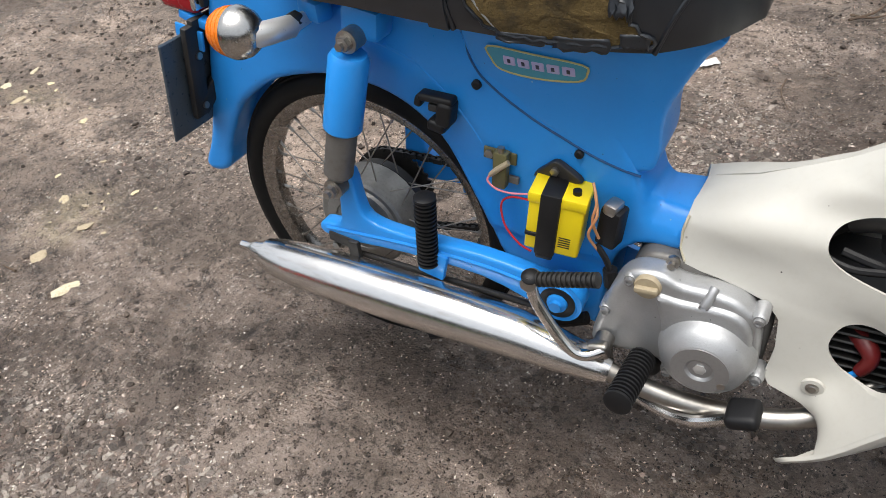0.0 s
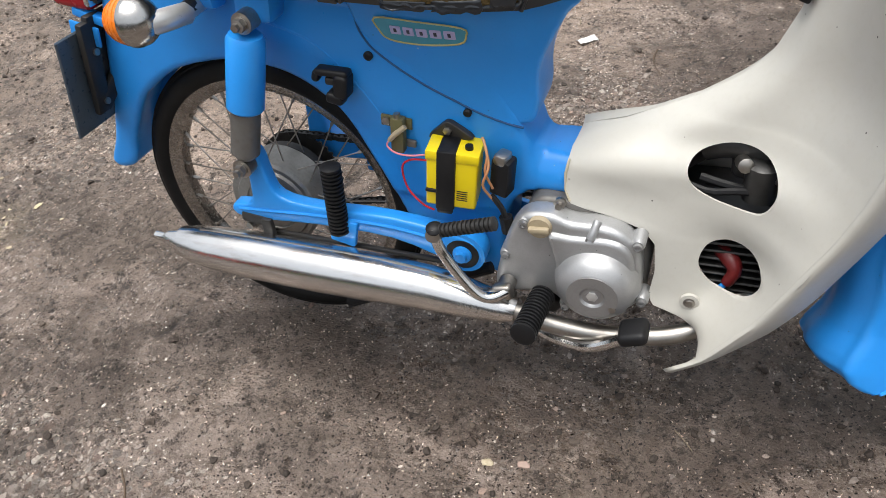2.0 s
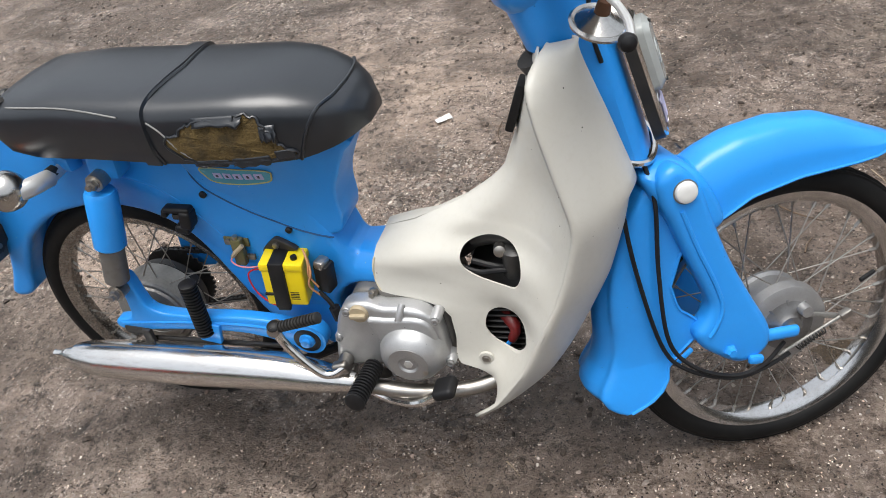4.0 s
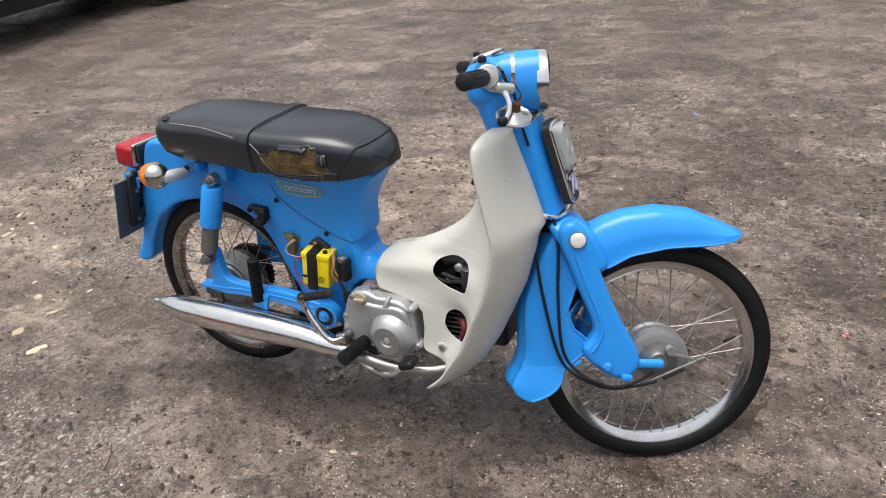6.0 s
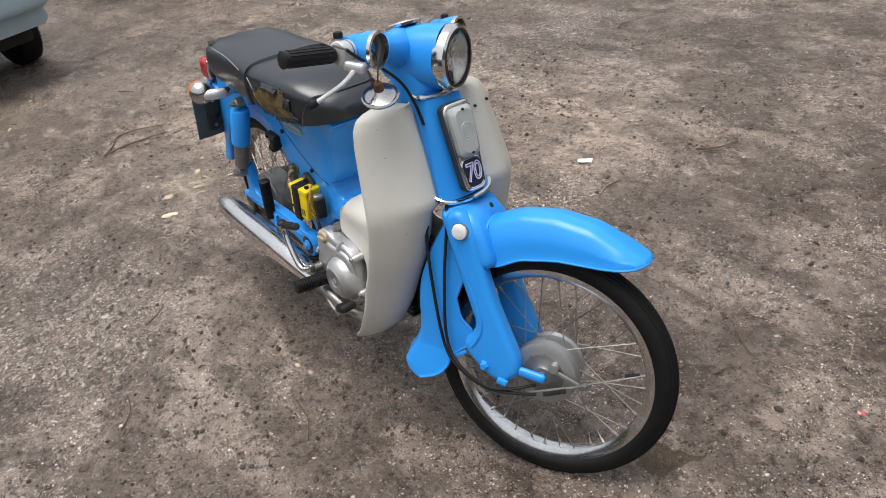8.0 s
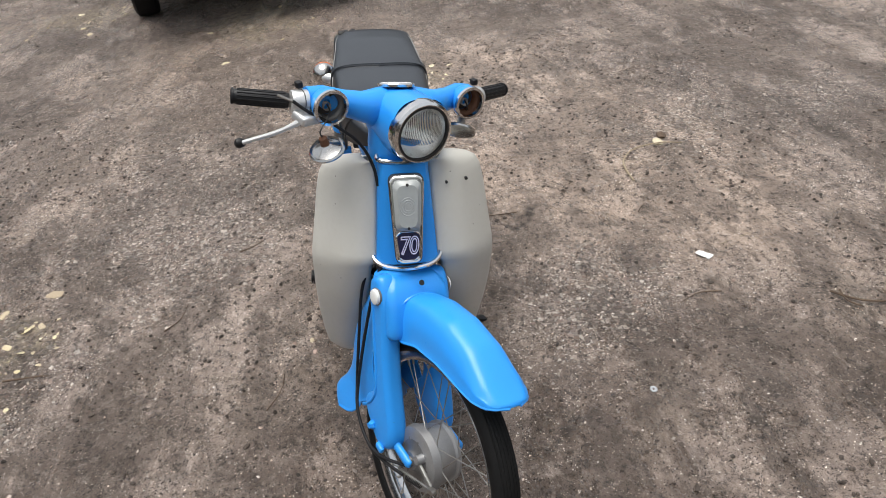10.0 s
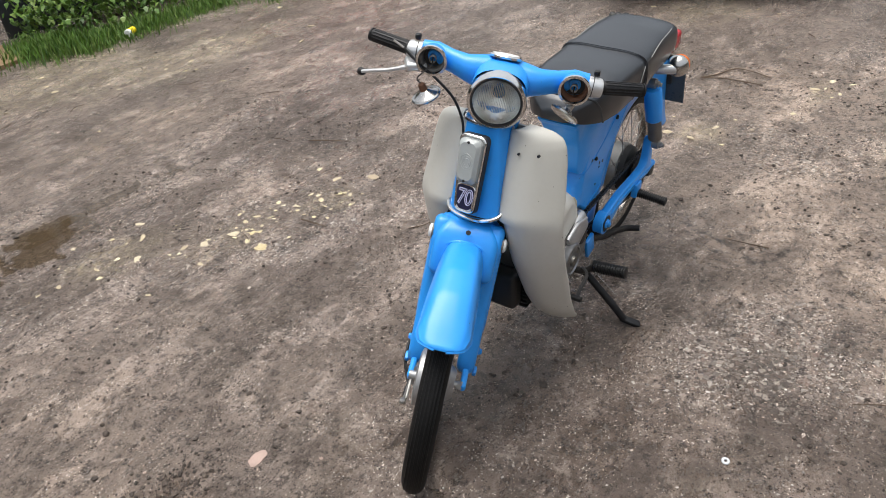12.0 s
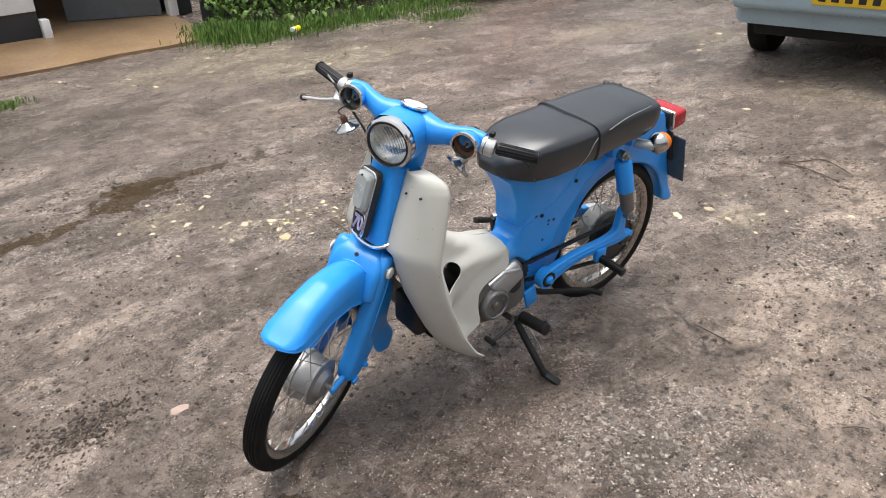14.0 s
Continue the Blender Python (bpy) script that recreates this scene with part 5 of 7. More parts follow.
ribbed((0.163, -0.125, 0.298), (0.172, -0.125, 0.420), 0.0165, 17, bike, "folded-up ribbed passenger footrest")
part("peg_bracket", rbox((0.045, 0.012, 0.05), pose(0.168, -0.118, 0.296, 0, 14, 0), 0.004), BLUE, bike)
ribbed((0.125, 0.125, 0.272), (0.118, 0.215, 0.262), 0.0155, 13, bike, "folded-out passenger footrest")
part("peg_bracket", rbox((0.045, 0.02, 0.05), pose(0.125, 0.116, 0.285), 0.004), BLUE, bike)
ribbed((0.500, -0.135, 0.240), (0.494, -0.228, 0.248), 0.019, 13, bike, "ribbed rubber rider footrest")
ribbed((0.500, 0.135, 0.205), (0.496, 0.236, 0.216), 0.019, 13, bike, "ribbed rubber rider footrest")
part("peg_bar", tube(smooth_line([(0.502, -0.145, 0.240), (0.51, -0.10, 0.190), (0.51, 0.0, 0.180), (0.51, 0.10, 0.180), (0.500, 0.14, 0.205)], 6), 0.010, 12), DARK, bike)

# kick starter, brake pedal, gear pedal
kick = part("kick_starter", tube(smooth_line([(0.452, -0.158, 0.258), (0.432, -0.169, 0.250), (0.414, -0.173, 0.254), (0.396, -0.174, 0.272), (0.374, -0.173, 0.303), (0.357, -0.171, 0.332), (0.351, -0.170, 0.356)], 5), 0.0085, 12), CHROME, bike, "chrome kick start lever")
part("kick_boss", lathe([(-0.016, 0.014), (0.014, 0.014), (0.016, 0.010)], (0.443, -0.140, 0.247), (0, -1, 0), 18), STEEL, kick)
part("kick_clamp", rbox((0.030, 0.018, 0.026), pose(0.444, -0.156, 0.254, 0, -12, 0), 0.006, 3), STEEL, kick)
part("joint_cap", lathe([(0.014, 0.012), (0.017, 0.0125), (0.020, 0.010), (0.022, 0.004)], (0.351, -0.169, 0.356), (0.1, -0.3, 1), 16), BLACK, kick)
part("kick_joint", lathe([(-0.012, 0.011), (0.014, 0.011)], (0.351, -0.169, 0.362), (0.1, -1, 0.1), 16), STEEL, kick)
ribbed((0.360, -0.170, 0.366), (0.440, -0.172, 0.392), 0.0105, 12, kick, "", DARK)
pedal = part("brake_pedal", tube(smooth_line([(0.44, -0.12, 0.195), (0.50, -0.145, 0.170), (0.57, -0.158, 0.168), (0.625, -0.165, 0.205)], 6), 0.0085, 10), CHROME, bike, "chrome rear brake pedal")
part("pedal_pad", rbox((0.043, 0.046, 0.022), pose(0.640, -0.168, 0.226, 0, -20, 0), 0.009, 4), BLACK, pedal)
gear = part("gear_pedal", tube(smooth_line([(0.52, 0.11, 0.20), (0.54, 0.135, 0.195), (0.60, 0.14, 0.175), (0.64, 0.15, 0.18)], 5), 0.006, 8), DARK, bike, "gear change pedal")
part("pedal_rubber", tube([(0.64, 0.125, 0.18), (0.64, 0.165, 0.18)], 0.009, 10), BLACK, gear)
# stands
stand = part("side_stand", tube(smooth_line([(0.500, 0.105, 0.180), (0.502, 0.150, 0.145), (0.500, 0.215, 0.085), (0.492, 0.252, 0.040)], 6), 0.0115, 12), BLACK, bike, "black side stand")
part("stand_foot", rbox((0.030, 0.070, 0.014), pose(0.478, 0.268, 0.028, -22, 0, 24), 0.006), BLACK, stand)
part("stand_spring", tube([(0.47 + 0.0, 0.12 + 0.09 * f + 0.003 * math.cos(f * 90), 0.175 - 0.07 * f + 0.003 * math.sin(f * 90)) for f in spaced(0, 1, 60)], 0.001, 5), STEEL, stand)
cst = part("centre_stand", tube(smooth_line([(0.40, 0.075, 0.225), (0.33, 0.082, 0.195), (0.22, 0.092, 0.158), (0.135, 0.105, 0.128), (0.115, 0.145, 0.130)], 5), 0.0105, 10), BLACK, bike, "folded black centre stand")
part("stand_leg", tube(smooth_line([(0.40, -0.075, 0.225), (0.33, -0.082, 0.195), (0.22, -0.092, 0.150), (0.135, -0.105, 0.118)], 5), 0.0105, 10), BLACK, cst)
part("stand_bracket", rbox((0.05, 0.012, 0.07), pose(0.415, 0.085, 0.215, 0, 15, 0), 0.004), BLUE, bike)

# chain and sprockets on the far side
def sprocket(c, r, n, y, name, mat):
    pts = []
    for i in range(n * 4):
        a = 2 * math.pi * i / (n * 4)
        rr = r + (0.004 if i % 4 in (0, 1) else -0.001)
        pts.append((c[0] + rr * math.cos(a), c[1] + rr * math.sin(a)))
    return part(name, slab(pts, y - 0.002, y + 0.002, 0), mat, bike)


RS, FS, CY = (REAR.x, REAR.z), (0.455, 0.315), 0.070
sprocket(RS, 0.078, 36, CY, "rear_sprocket", DARK)
sprocket(FS, 0.030, 14, CY, "front_sprocket", DARK)
links = []
R1, R2 = 0.079, 0.031
dx, dz = FS[0] - RS[0], FS[1] - RS[1]
base_a, off = math.atan2(dz, dx), math.acos((R1 - R2) / math.hypot(dx, dz))
loop = []
for k in spaced(0, 1, 40):
    a = base_a + off + k * (2 * math.pi - 2 * off)
    loop.append(Vector((RS[0] + R1 * math.cos(a), 0, RS[1] + R1 * math.sin(a))))
for k in spaced(0, 1, 14):
    a = base_a - off + k * 2 * off
    loop.append(Vector((FS[0] + R2 * math.cos(a), 0, FS[1] + R2 * math.sin(a))))
loop.append(loop[0])
cum = [0.0]
for a, b in zip(loop, loop[1:]):
    cum.append(cum[-1] + (b - a).length)
bm = bmesh.new()
nl = int(cum[-1] / 0.0127)
for i in range(nl):
    s0 = (i + 0.5) / nl * cum[-1]
    j = max(k for k in range(len(cum) - 1) if cum[k] <= s0)
    f = (s0 - cum[j]) / (cum[j + 1] - cum[j])
    p = loop[j].lerp(loop[j + 1], f)
    d = (loop[j + 1] - loop[j]).normalized()
    m = Matrix.Translation((p.x, CY, p.z)) @ Matrix.Rotation(-math.atan2(d.z, d.x), 4, "Y")
    for y in ((-0.006, 0.006) if i % 2 else (-0.004, 0.004)):
        rbox((0.0165, 0.0015, 0.0085), m @ pose(0, y, 0), 0, 1, bm)
    rbox((0.006, 0.008, 0.006), m, 0, 1, bm)
tagged(part("chain", bm, DARK, bike, "greasy black drive chain"), kind="stuff")

# ---- battery, wiring and boxes on the near side ----
BAT = pose(0.359, -0.089, 0.414, 0, 7, 7)
# flat dark plate on the frame paints the shade of the battery's recess
part("recess_shade", slab(smooth_line([(0.318, 0.385), (0.322, 0.450), (0.352, 0.484), (0.388, 0.480), (0.418, 0.446), (0.418, 0.405), (0.39, 0.38)], 4, True), -0.0592, -0.050, 0.001), DARK, frame_body)
batt = part("battery", rbox((0.075, 0.050, 0.094), BAT, 0.004, 3), YELLOW, bike, "yellow battery held by a black strap")
part("battery_lid", rbox((0.079, 0.054, 0.016), BAT @ pose(0, 0, 0.040), 0.003), YELLOW, batt)
part("battery_strap", rbox((0.028, 0.058, 0.101), BAT @ pose(-0.008, -0.001, 0), 0.003), BLACK, batt, "black rubber strap")
part("battery_band", rbox((0.036, 0.056, 0.006), BAT @ pose(-0.020, 0, -0.020, 0, 0, 0), 0.002), BLACK, batt)
part("terminal", lathe([(0, 0.006), (0.008, 0.006)], BAT @ Vector((0.022, -0.008, 0.046)), (0, 0, 1), 12), BLACK, batt)
for i in range(5):
    part("label_bar", rbox((0.016, 0.0006, 0.0014), BAT @ pose(0.017, -0.0254, -0.016 - i * 0.0038), 0), DARK, batt)
part("fuse_box", rbox((0.030, 0.028, 0.062), pose(0.432, -0.085, 0.415, 0, 8, -15), 0.005, 2), BLACK, bike, "black fuse holder")
brk = part("bracket_plate", slab(smooth_line([(0.318, 0.460), (0.335, 0.478), (0.348, 0.487), (0.361, 0.482), (0.386, 0.462), (0.352, 0.458)], 3, True), -0.074, -0.062, 0.002), DARK, bike, "black battery bracket")
part("bracket_bolt", lathe([(0, 0.0065), (0.004, 0.0065), (0.005, 0.004)], (0.349, -0.074, 0.474), (0, -1, 0), 6), STEEL, brk)
part("strap_tail", rbox((0.024, 0.014, 0.012), BAT @ pose(-0.008, -0.022, -0.052, 20, 0, 0), 0.003), BLACK, batt)
part("frame_slot", lathe([(-0.002, 0.0035), (0.0008, 0.0035)], (0.317, -0.0585, 0.480), (0, -1, 0), 10), DARK, frame_body)
part("frame_slot", lathe([(-0.002, 0.003), (0.0008, 0.003)], (0.267, -0.0585, 0.494), (0, -1, 0), 10), DARK, frame_body)
reg = part("regulator", rbox((0.021, 0.016, 0.058), pose(0.268, -0.070, 0.458, 0, 6, 0), 0.003), OLIVE, bike, "olive electrical regulator bolted to the frame")
part("regulator_tab", rbox((0.050, 0.004, 0.019), pose(0.264, -0.062, 0.474, 0, 6, 0), 0.002), OLIVE, reg)
part("regulator_tab", rbox((0.016, 0.006, 0.012), pose(0.284, -0.064, 0.440, 0, 6, 0), 0.002), GREYPAINT, reg)
part("regulator_bolt", lathe([(0, 0.007), (0.005, 0.007), (0.006, 0.004)], (0.249, -0.063, 0.476), (0, -1, 0), 6), STEEL, reg)
part("regulator_screw", lathe([(-0.004, 0.005), (0.005, 0.005)], (0.271, -0.072, 0.489), (0, 0, 1), 10), STEEL, reg)
part("regulator_wrap", tube([(0.256, -0.080, 0.452), (0.268, -0.082, 0.464), (0.284, -0.078, 0.476)], [0.0035, 0.0045, 0.004], 8), TANCAP, reg)
part("fuse_clip", rbox((0.020, 0.026, 0.018), pose(0.434, -0.088, 0.446, 0, 8, -15), 0.005, 2), STEEL, bike)
for pts, mat, r in (([(0.256, -0.080, 0.452), (0.252, -0.082, 0.443), (0.266, -0.084, 0.433), (0.290, -0.084, 0.431), (0.322, -0.082, 0.436)], PINK, 0.0015),
                    ([(0.325, -0.085, 0.426), (0.285, -0.075, 0.418), (0.268, -0.075, 0.402), (0.272, -0.075, 0.365), (0.294, -0.078, 0.340), (0.312, -0.075, 0.328)], REDW, 0.0017),
                    ([(0.405, -0.085, 0.475), (0.415, -0.10, 0.455), (0.412, -0.105, 0.43), (0.420, -0.10, 0.40)], COPPER, 0.002),
                    ([(0.41, -0.09, 0.46), (0.418, -0.105, 0.44), (0.408, -0.108, 0.41), (0.415, -0.10, 0.385), (0.425, -0.095, 0.37)], COPPER, 0.002),
                    ([(0.415, -0.095, 0.385), (0.432, -0.10, 0.365), (0.440, -0.10, 0.335), (0.438, -0.09, 0.30), (0.43, -0.08, 0.26)], BLACK, 0.0045)):
    part("wire", tube(smooth_line(pts, 6), r, 7), mat, bike)
part("wire_boot", tube([(0.437, -0.10, 0.352), (0.440, -0.10, 0.325)], 0.010, 10), BLACK, bike)
# helmet lock: dark clip on the frame
clip = part("side_hook", rbox((0.054, 0.022, 0.011), pose(0.178, -0.070, 0.553, 0, 4, 0), 0.0045, 3), BLACK, bike, "black plastic helmet hook on the frame")
part("hook_body", rbox((0.023, 0.030, 0.038), pose(0.191, -0.070, 0.533, 0, 12, 0), 0.006, 3), BLACK, clip)
part("hook_foot", rbox((0.028, 0.026, 0.018), pose(0.178, -0.072, 0.514, 0, 12, 0), 0.006, 3), BLACK, clip)
part("hook_neck", rbox((0.020, 0.016, 0.012), pose(0.176, -0.071, 0.540, 0, 4, 0), 0.003, 2), DARK, clip)
part("hook_tip", rbox((0.012, 0.018, 0.018), pose(0.151, -0.071, 0.547, 0, 20, 0), 0.005, 3), BLACK, clip)

# ---- tail: lamp, plate, indicators ----
part("tail_bracket", rbox((0.10, 0.075, 0.06), pose(-0.205, 0, 0.657, 0, 12, 0), 0.015, 3), BLUE, bike)
tl_ = part("tail_lamp", rbox((0.075, 0.125, 0.062), pose(-0.275, 0, 0.657, 0, 8, 0), 0.012, 3), RED, bike, "red tail lamp with chrome edging")
part("tail_trim", rbox((0.013, 0.13, 0.066), pose(-0.238, 0, 0.663, 0, 8, 0), 0.006), CHROME, tl_)
part("tail_gasket", rbox((0.012, 0.12, 0.060), pose(-0.224, 0, 0.665, 0, 8, 0), 0.005), DARK, tl_)
plate = part("number_plate", rbox((0.005, 0.235, 0.18), pose(-0.288, -0.012, 0.512, 0, 13, 0), 0.002, 1), PLATE, bike, "dark number plate seen from behind")
for ya, za, yb, zb in ((-0.075, 0.615, -0.075, 0.450), (-0.075, 0.460, 0.05, 0.560), (-0.075, 0.605, 0.05, 0.600), (0.045, 0.615, 0.045, 0.500)):
    ln = math.hypot(yb - ya, zb - za)
    zm = (za + zb) / 2
    part("plate_bracket", rbox((0.012, 0.032, ln), Matrix.Translation((-0.268 - (0.535 - zm) * 0.23, (ya + yb) / 2, zm)) @ Matrix.Rotation(radians(13), 4, "Y") @ Matrix.Rotation(-math.atan2(yb - ya, zb - za), 4, "X"), 0.003), DARK, plate)
part("plate_mount", rbox((0.07, 0.02, 0.015), pose(-0.25, -0.05, 0.612, 0, 20, 0), 0.003), BLUE, plate)
part("plate_tab", rbox((0.055, 0.005, 0.034), pose(-0.268, -0.064, 0.588, 0, 14, 0), 0.002), BLUE, plate)
part("plate_mount", rbox((0.07, 0.02, 0.015), pose(-0.25, 0.03, 0.612, 0, 20, 0), 0.003), BLUE, plate)
for z in (0.56, 0.47):
    part("plate_bolt", lathe([(0, 0.006), (0.01, 0.006)], (-0.268 - (0.535 - z) * 0.23, -0.07, z), (1, 0, 0), 8), STEEL, plate)
for s in (-1, 1):
    out = 0.160 if s < 0 else 0.136
    ind = part("indicator", lathe([(-0.050, 0.004), (-0.047, 0.014), (-0.042, 0.021), (-0.033, 0.028), (-0.020, 0.0325), (-0.004, 0.0345)], (-0.058, s * out, 0.656), (1, 0, 0), 32), ORANGE, bike, "round indicator with orange lens")
    part("indicator_shell", lathe([(-0.007, 0.0352), (-0.003, 0.0362), (0.002, 0.0355), (0.014, 0.031), (0.026, 0.021), (0.032, 0.008)], (-0.058, s * out, 0.656), (1, 0, 0), 32), SHELL, ind, "silver indicator shell")
    for k in range(4):
        part("lens_ring", torus((-0.058 - 0.014 - k * 0.008, s * out, 0.656), (1, 0, 0), interp(-0.014 - k * 0.008, [(-0.042, 0.021), (-0.033, 0.028), (-0.020, 0.0325), (-0.004, 0.0345)]), [(0.0008, 0), (-0.001, 0.001), (-0.001, -0.001)], 32), ORANGE, ind)
    part("indicator_stalk", tube([(-0.040, s * out, 0.652), (-0.030, s * (out - 0.018), 0.651), (-0.016, s * (out - 0.054), 0.648), (-0.014, s * (out - 0.060), 0.648), (-0.010, s * 0.060, 0.652)], [0.0165, 0.0165, 0.0155, 0.010, 0.010], 12), SILVER, ind)
    part("stalk_nut", lathe([(-0.008, 0.014), (0.008, 0.014)], (-0.018, s * (out - 0.062), 0.650), (0, 1, 0), 8), DARK, ind)
    part("indicator_mount", rbox((0.05, 0.03, 0.03), pose(0.0, s * 0.07, 0.660, 0, 0, 20 * s), 0.008), BLUE, bike)

# ---- ground ----
def value_noise(x, y, seed):
    """Smooth lattice noise for arrays, 0 to 1."""
    xi, yi = np.floor(x), np.floor(y)
    fx, fy = x - xi, y - yi
    fx, fy = fx * fx * (3 - 2 * fx), fy * fy * (3 - 2 * fy)

    def h(a, b):
        v = np.sin(a * 127.1 + b * 311.7 + seed * 74.7) * 43758.5453
        return v - np.floor(v)

    top = h(xi, yi) * (1 - fx) + h(xi + 1, yi) * fx
    bot = h(xi, yi + 1) * (1 - fx) + h(xi + 1, yi + 1) * fx
    return top * (1 - fy) + bot * fy


POOLS = [(1.08, -2.16, 0.19, 0.13, 0.5, 0.020), (0.68, -2.30, 0.34, 0.05, 0.0, 0.013), (1.38, 0.17, 0.06, 0.09, 0.0, 0.008), (1.62, -1.98, 0.20, 0.045, 0.2, 0.009)]
# where gravel shows through the mud, and where the mud is soaked: x, y, reach in x, reach in y, strength
SANDY_STONES = [(-1.0, 0.02, 0.12, 0.10, 40), (-1.68, 0.42, 0.16, 0.05, 30), (0.60, -1.43, 0.18, 0.10, 110), (0.22, -1.26, 0.12, 0.08, 60), (0.95, -1.75, 0.2, 0.12, 60), (-1.2, -3.9, 0.8, 0.4, 260), (-3.5, -3.0, 0.45, 0.28, 120), (-0.85, -4.95, 0.3, 0.15, 60), (0.96, -4.88, 0.15, 0.1, 30), (-0.2, -4.6, 0.6, 0.3, 160), (-3.9, -2.0, 0.25, 0.3, 120), (-3.3, -0.6, 0.5, 0.3, 80), (0.22, -1.18, 0.06, 0.05, 24)]
SANDY = [(cx, cy, sx * 1.35, sy * 1.35, 1.0) for cx, cy, sx, sy, n in SANDY_STONES]
DRY = [(-3.1, 1.4, 0.3, 0.16, 1.0), (-3.8, 1.25, 0.25, 0.15, 0.8), (-2.2, -1.2, 1.2, 0.6, 0.6), (-0.5, -2.9, 1.2, 0.5, 0.6), (-0.6, -1.2, 0.8, 0.5, 0.2), (0.9, 1.6, 0.8, 0.4, 0.3), (-0.5, 0.95, 0.7, 0.6, 0.9), (0.0, 1.25, 0.5, 0.4, 0.5), (-1.5, 0.5, 0.9, 0.8, 0.8), (-0.5, -0.8, 0.45, 0.35, 0.1), (1.75, -0.9, 0.6, 0.5, 0.5), (0.3, -1.5, 0.8, 0.3, 0.4)]
GRAVELLY = [(0.42, 0.74, 0.30, 0.24, 1.0), (0.55, 0.52, 0.22, 0.16, 0.5), (-0.35, -0.62, 0.40, 0.30, 1.0), (-0.9, 0.34, 0.30, 0.35, 0.8), (-0.6, 1.6, 0.6, 0.7, 0.7), (0.4, -1.4, 0.5, 0.35, 0.55), (-0.45, -0.95, 0.7, 0.45, 0.55), (1.5, -1.75, 0.3, 0.2, 0.6), (-2.2, -1.2, 1.0, 0.8, 0.5)]
SOAKED = [(0.60, 1.10, 0.45, 0.30, 0.5), (1.0, 0.66, 0.30, 0.22, 0.5), (0.95, 0.10, 0.55, 0.42, 1.0), (0.35, -0.05, 0.50, 0.18, 0.7), (1.10, 0.85, 0.30, 0.28, 0.8), (1.7, -0.5, 0.14, 0.10, 0.9), (-2.6, -1.0, 1.4, 0.45, 0.5), (0.9, -2.15, 0.7, 0.18, 0.6), (1.25, 0.95, 0.40, 0.45, 0.7), (-1.9, 0.15, 0.7, 0.35, 0.55), (0.1, 1.9, 0.5, 0.25, 0.5), (-0.2, -1.9, 0.8, 0.22, 0.6), (2.0, -1.6, 0.5, 0.25, 0.5), (-3.0, 1.6, 1.2, 0.5, 0.5)]
CRACKS = [[(-0.19, 0.22), (-0.14, 0.35), (-0.02, 0.52), (-0.05, 0.58), (-0.21, 0.605)], [(-0.31, -0.14), (-0.285, -0.07)]]


def spots(x, y, rows):
    return sum(k * np.exp(-((x - a) / u) ** 2 - ((y - b) / v) ** 2) for a, b, u, v, k in rows)


def fbm(x, y, seed):
    return 0.5 * value_noise(x, y, seed) + 0.27 * value_noise(x * 2.1, y * 2.1, seed + 1) + 0.15 * value_noise(x * 4.3, y * 4.3, seed + 2) + 0.08 * value_noise(x * 8.9, y * 8.9, seed + 3)


def pebbly_at(x, y):
    return np.clip(1.7 * (spots(x, y, GRAVELLY) * (0.35 + 1.1 * fbm(x * 5, y * 5, 21)) - 0.22) + 1.6 * (fbm(x * 1.3, y * 1.3, 31) - 0.52), 0, 1)


def soaked_at(x, y):
    return np.clip(1.6 * (spots(x, y, SOAKED) * (0.5 + 0.9 * fbm(x * 6, y * 6, 41)) - 0.2), 0, 1)


def dry_at(x, y):
    return np.clip(1.8 * spots(x, y, DRY) * (0.3 + 1.2 * fbm(x * 4, y * 4, 71)) - 0.15, 0, 1)


def sandy_at(x, y):
    return np.clip(1.9 * spots(x, y, SANDY) * (0.2 + 1.3 * fbm(x * 6, y * 6, 81)) - 0.45, 0, 1)


def crack_at(x, y):
    d = np.full(np.shape(x), 9.0)
    wx, wy = x + 0.03 * (fbm(x * 18, y * 18, 51) - 0.5), y + 0.03 * (fbm(x * 18, y * 18, 61) - 0.5)
    for line in CRACKS:
        for (ax, ay), (bx, by) in zip(line, line[1:]):
            k = np.clip(((wx - ax) * (bx - ax) + (wy - ay) * (by - ay)) / ((bx - ax) ** 2 + (by - ay) ** 2), 0, 1)
            d = np.minimum(d, np.hypot(wx - ax - k * (bx - ax), wy - ay - k * (by - ay)))
    return np.exp(-(d / 0.010) ** 2)


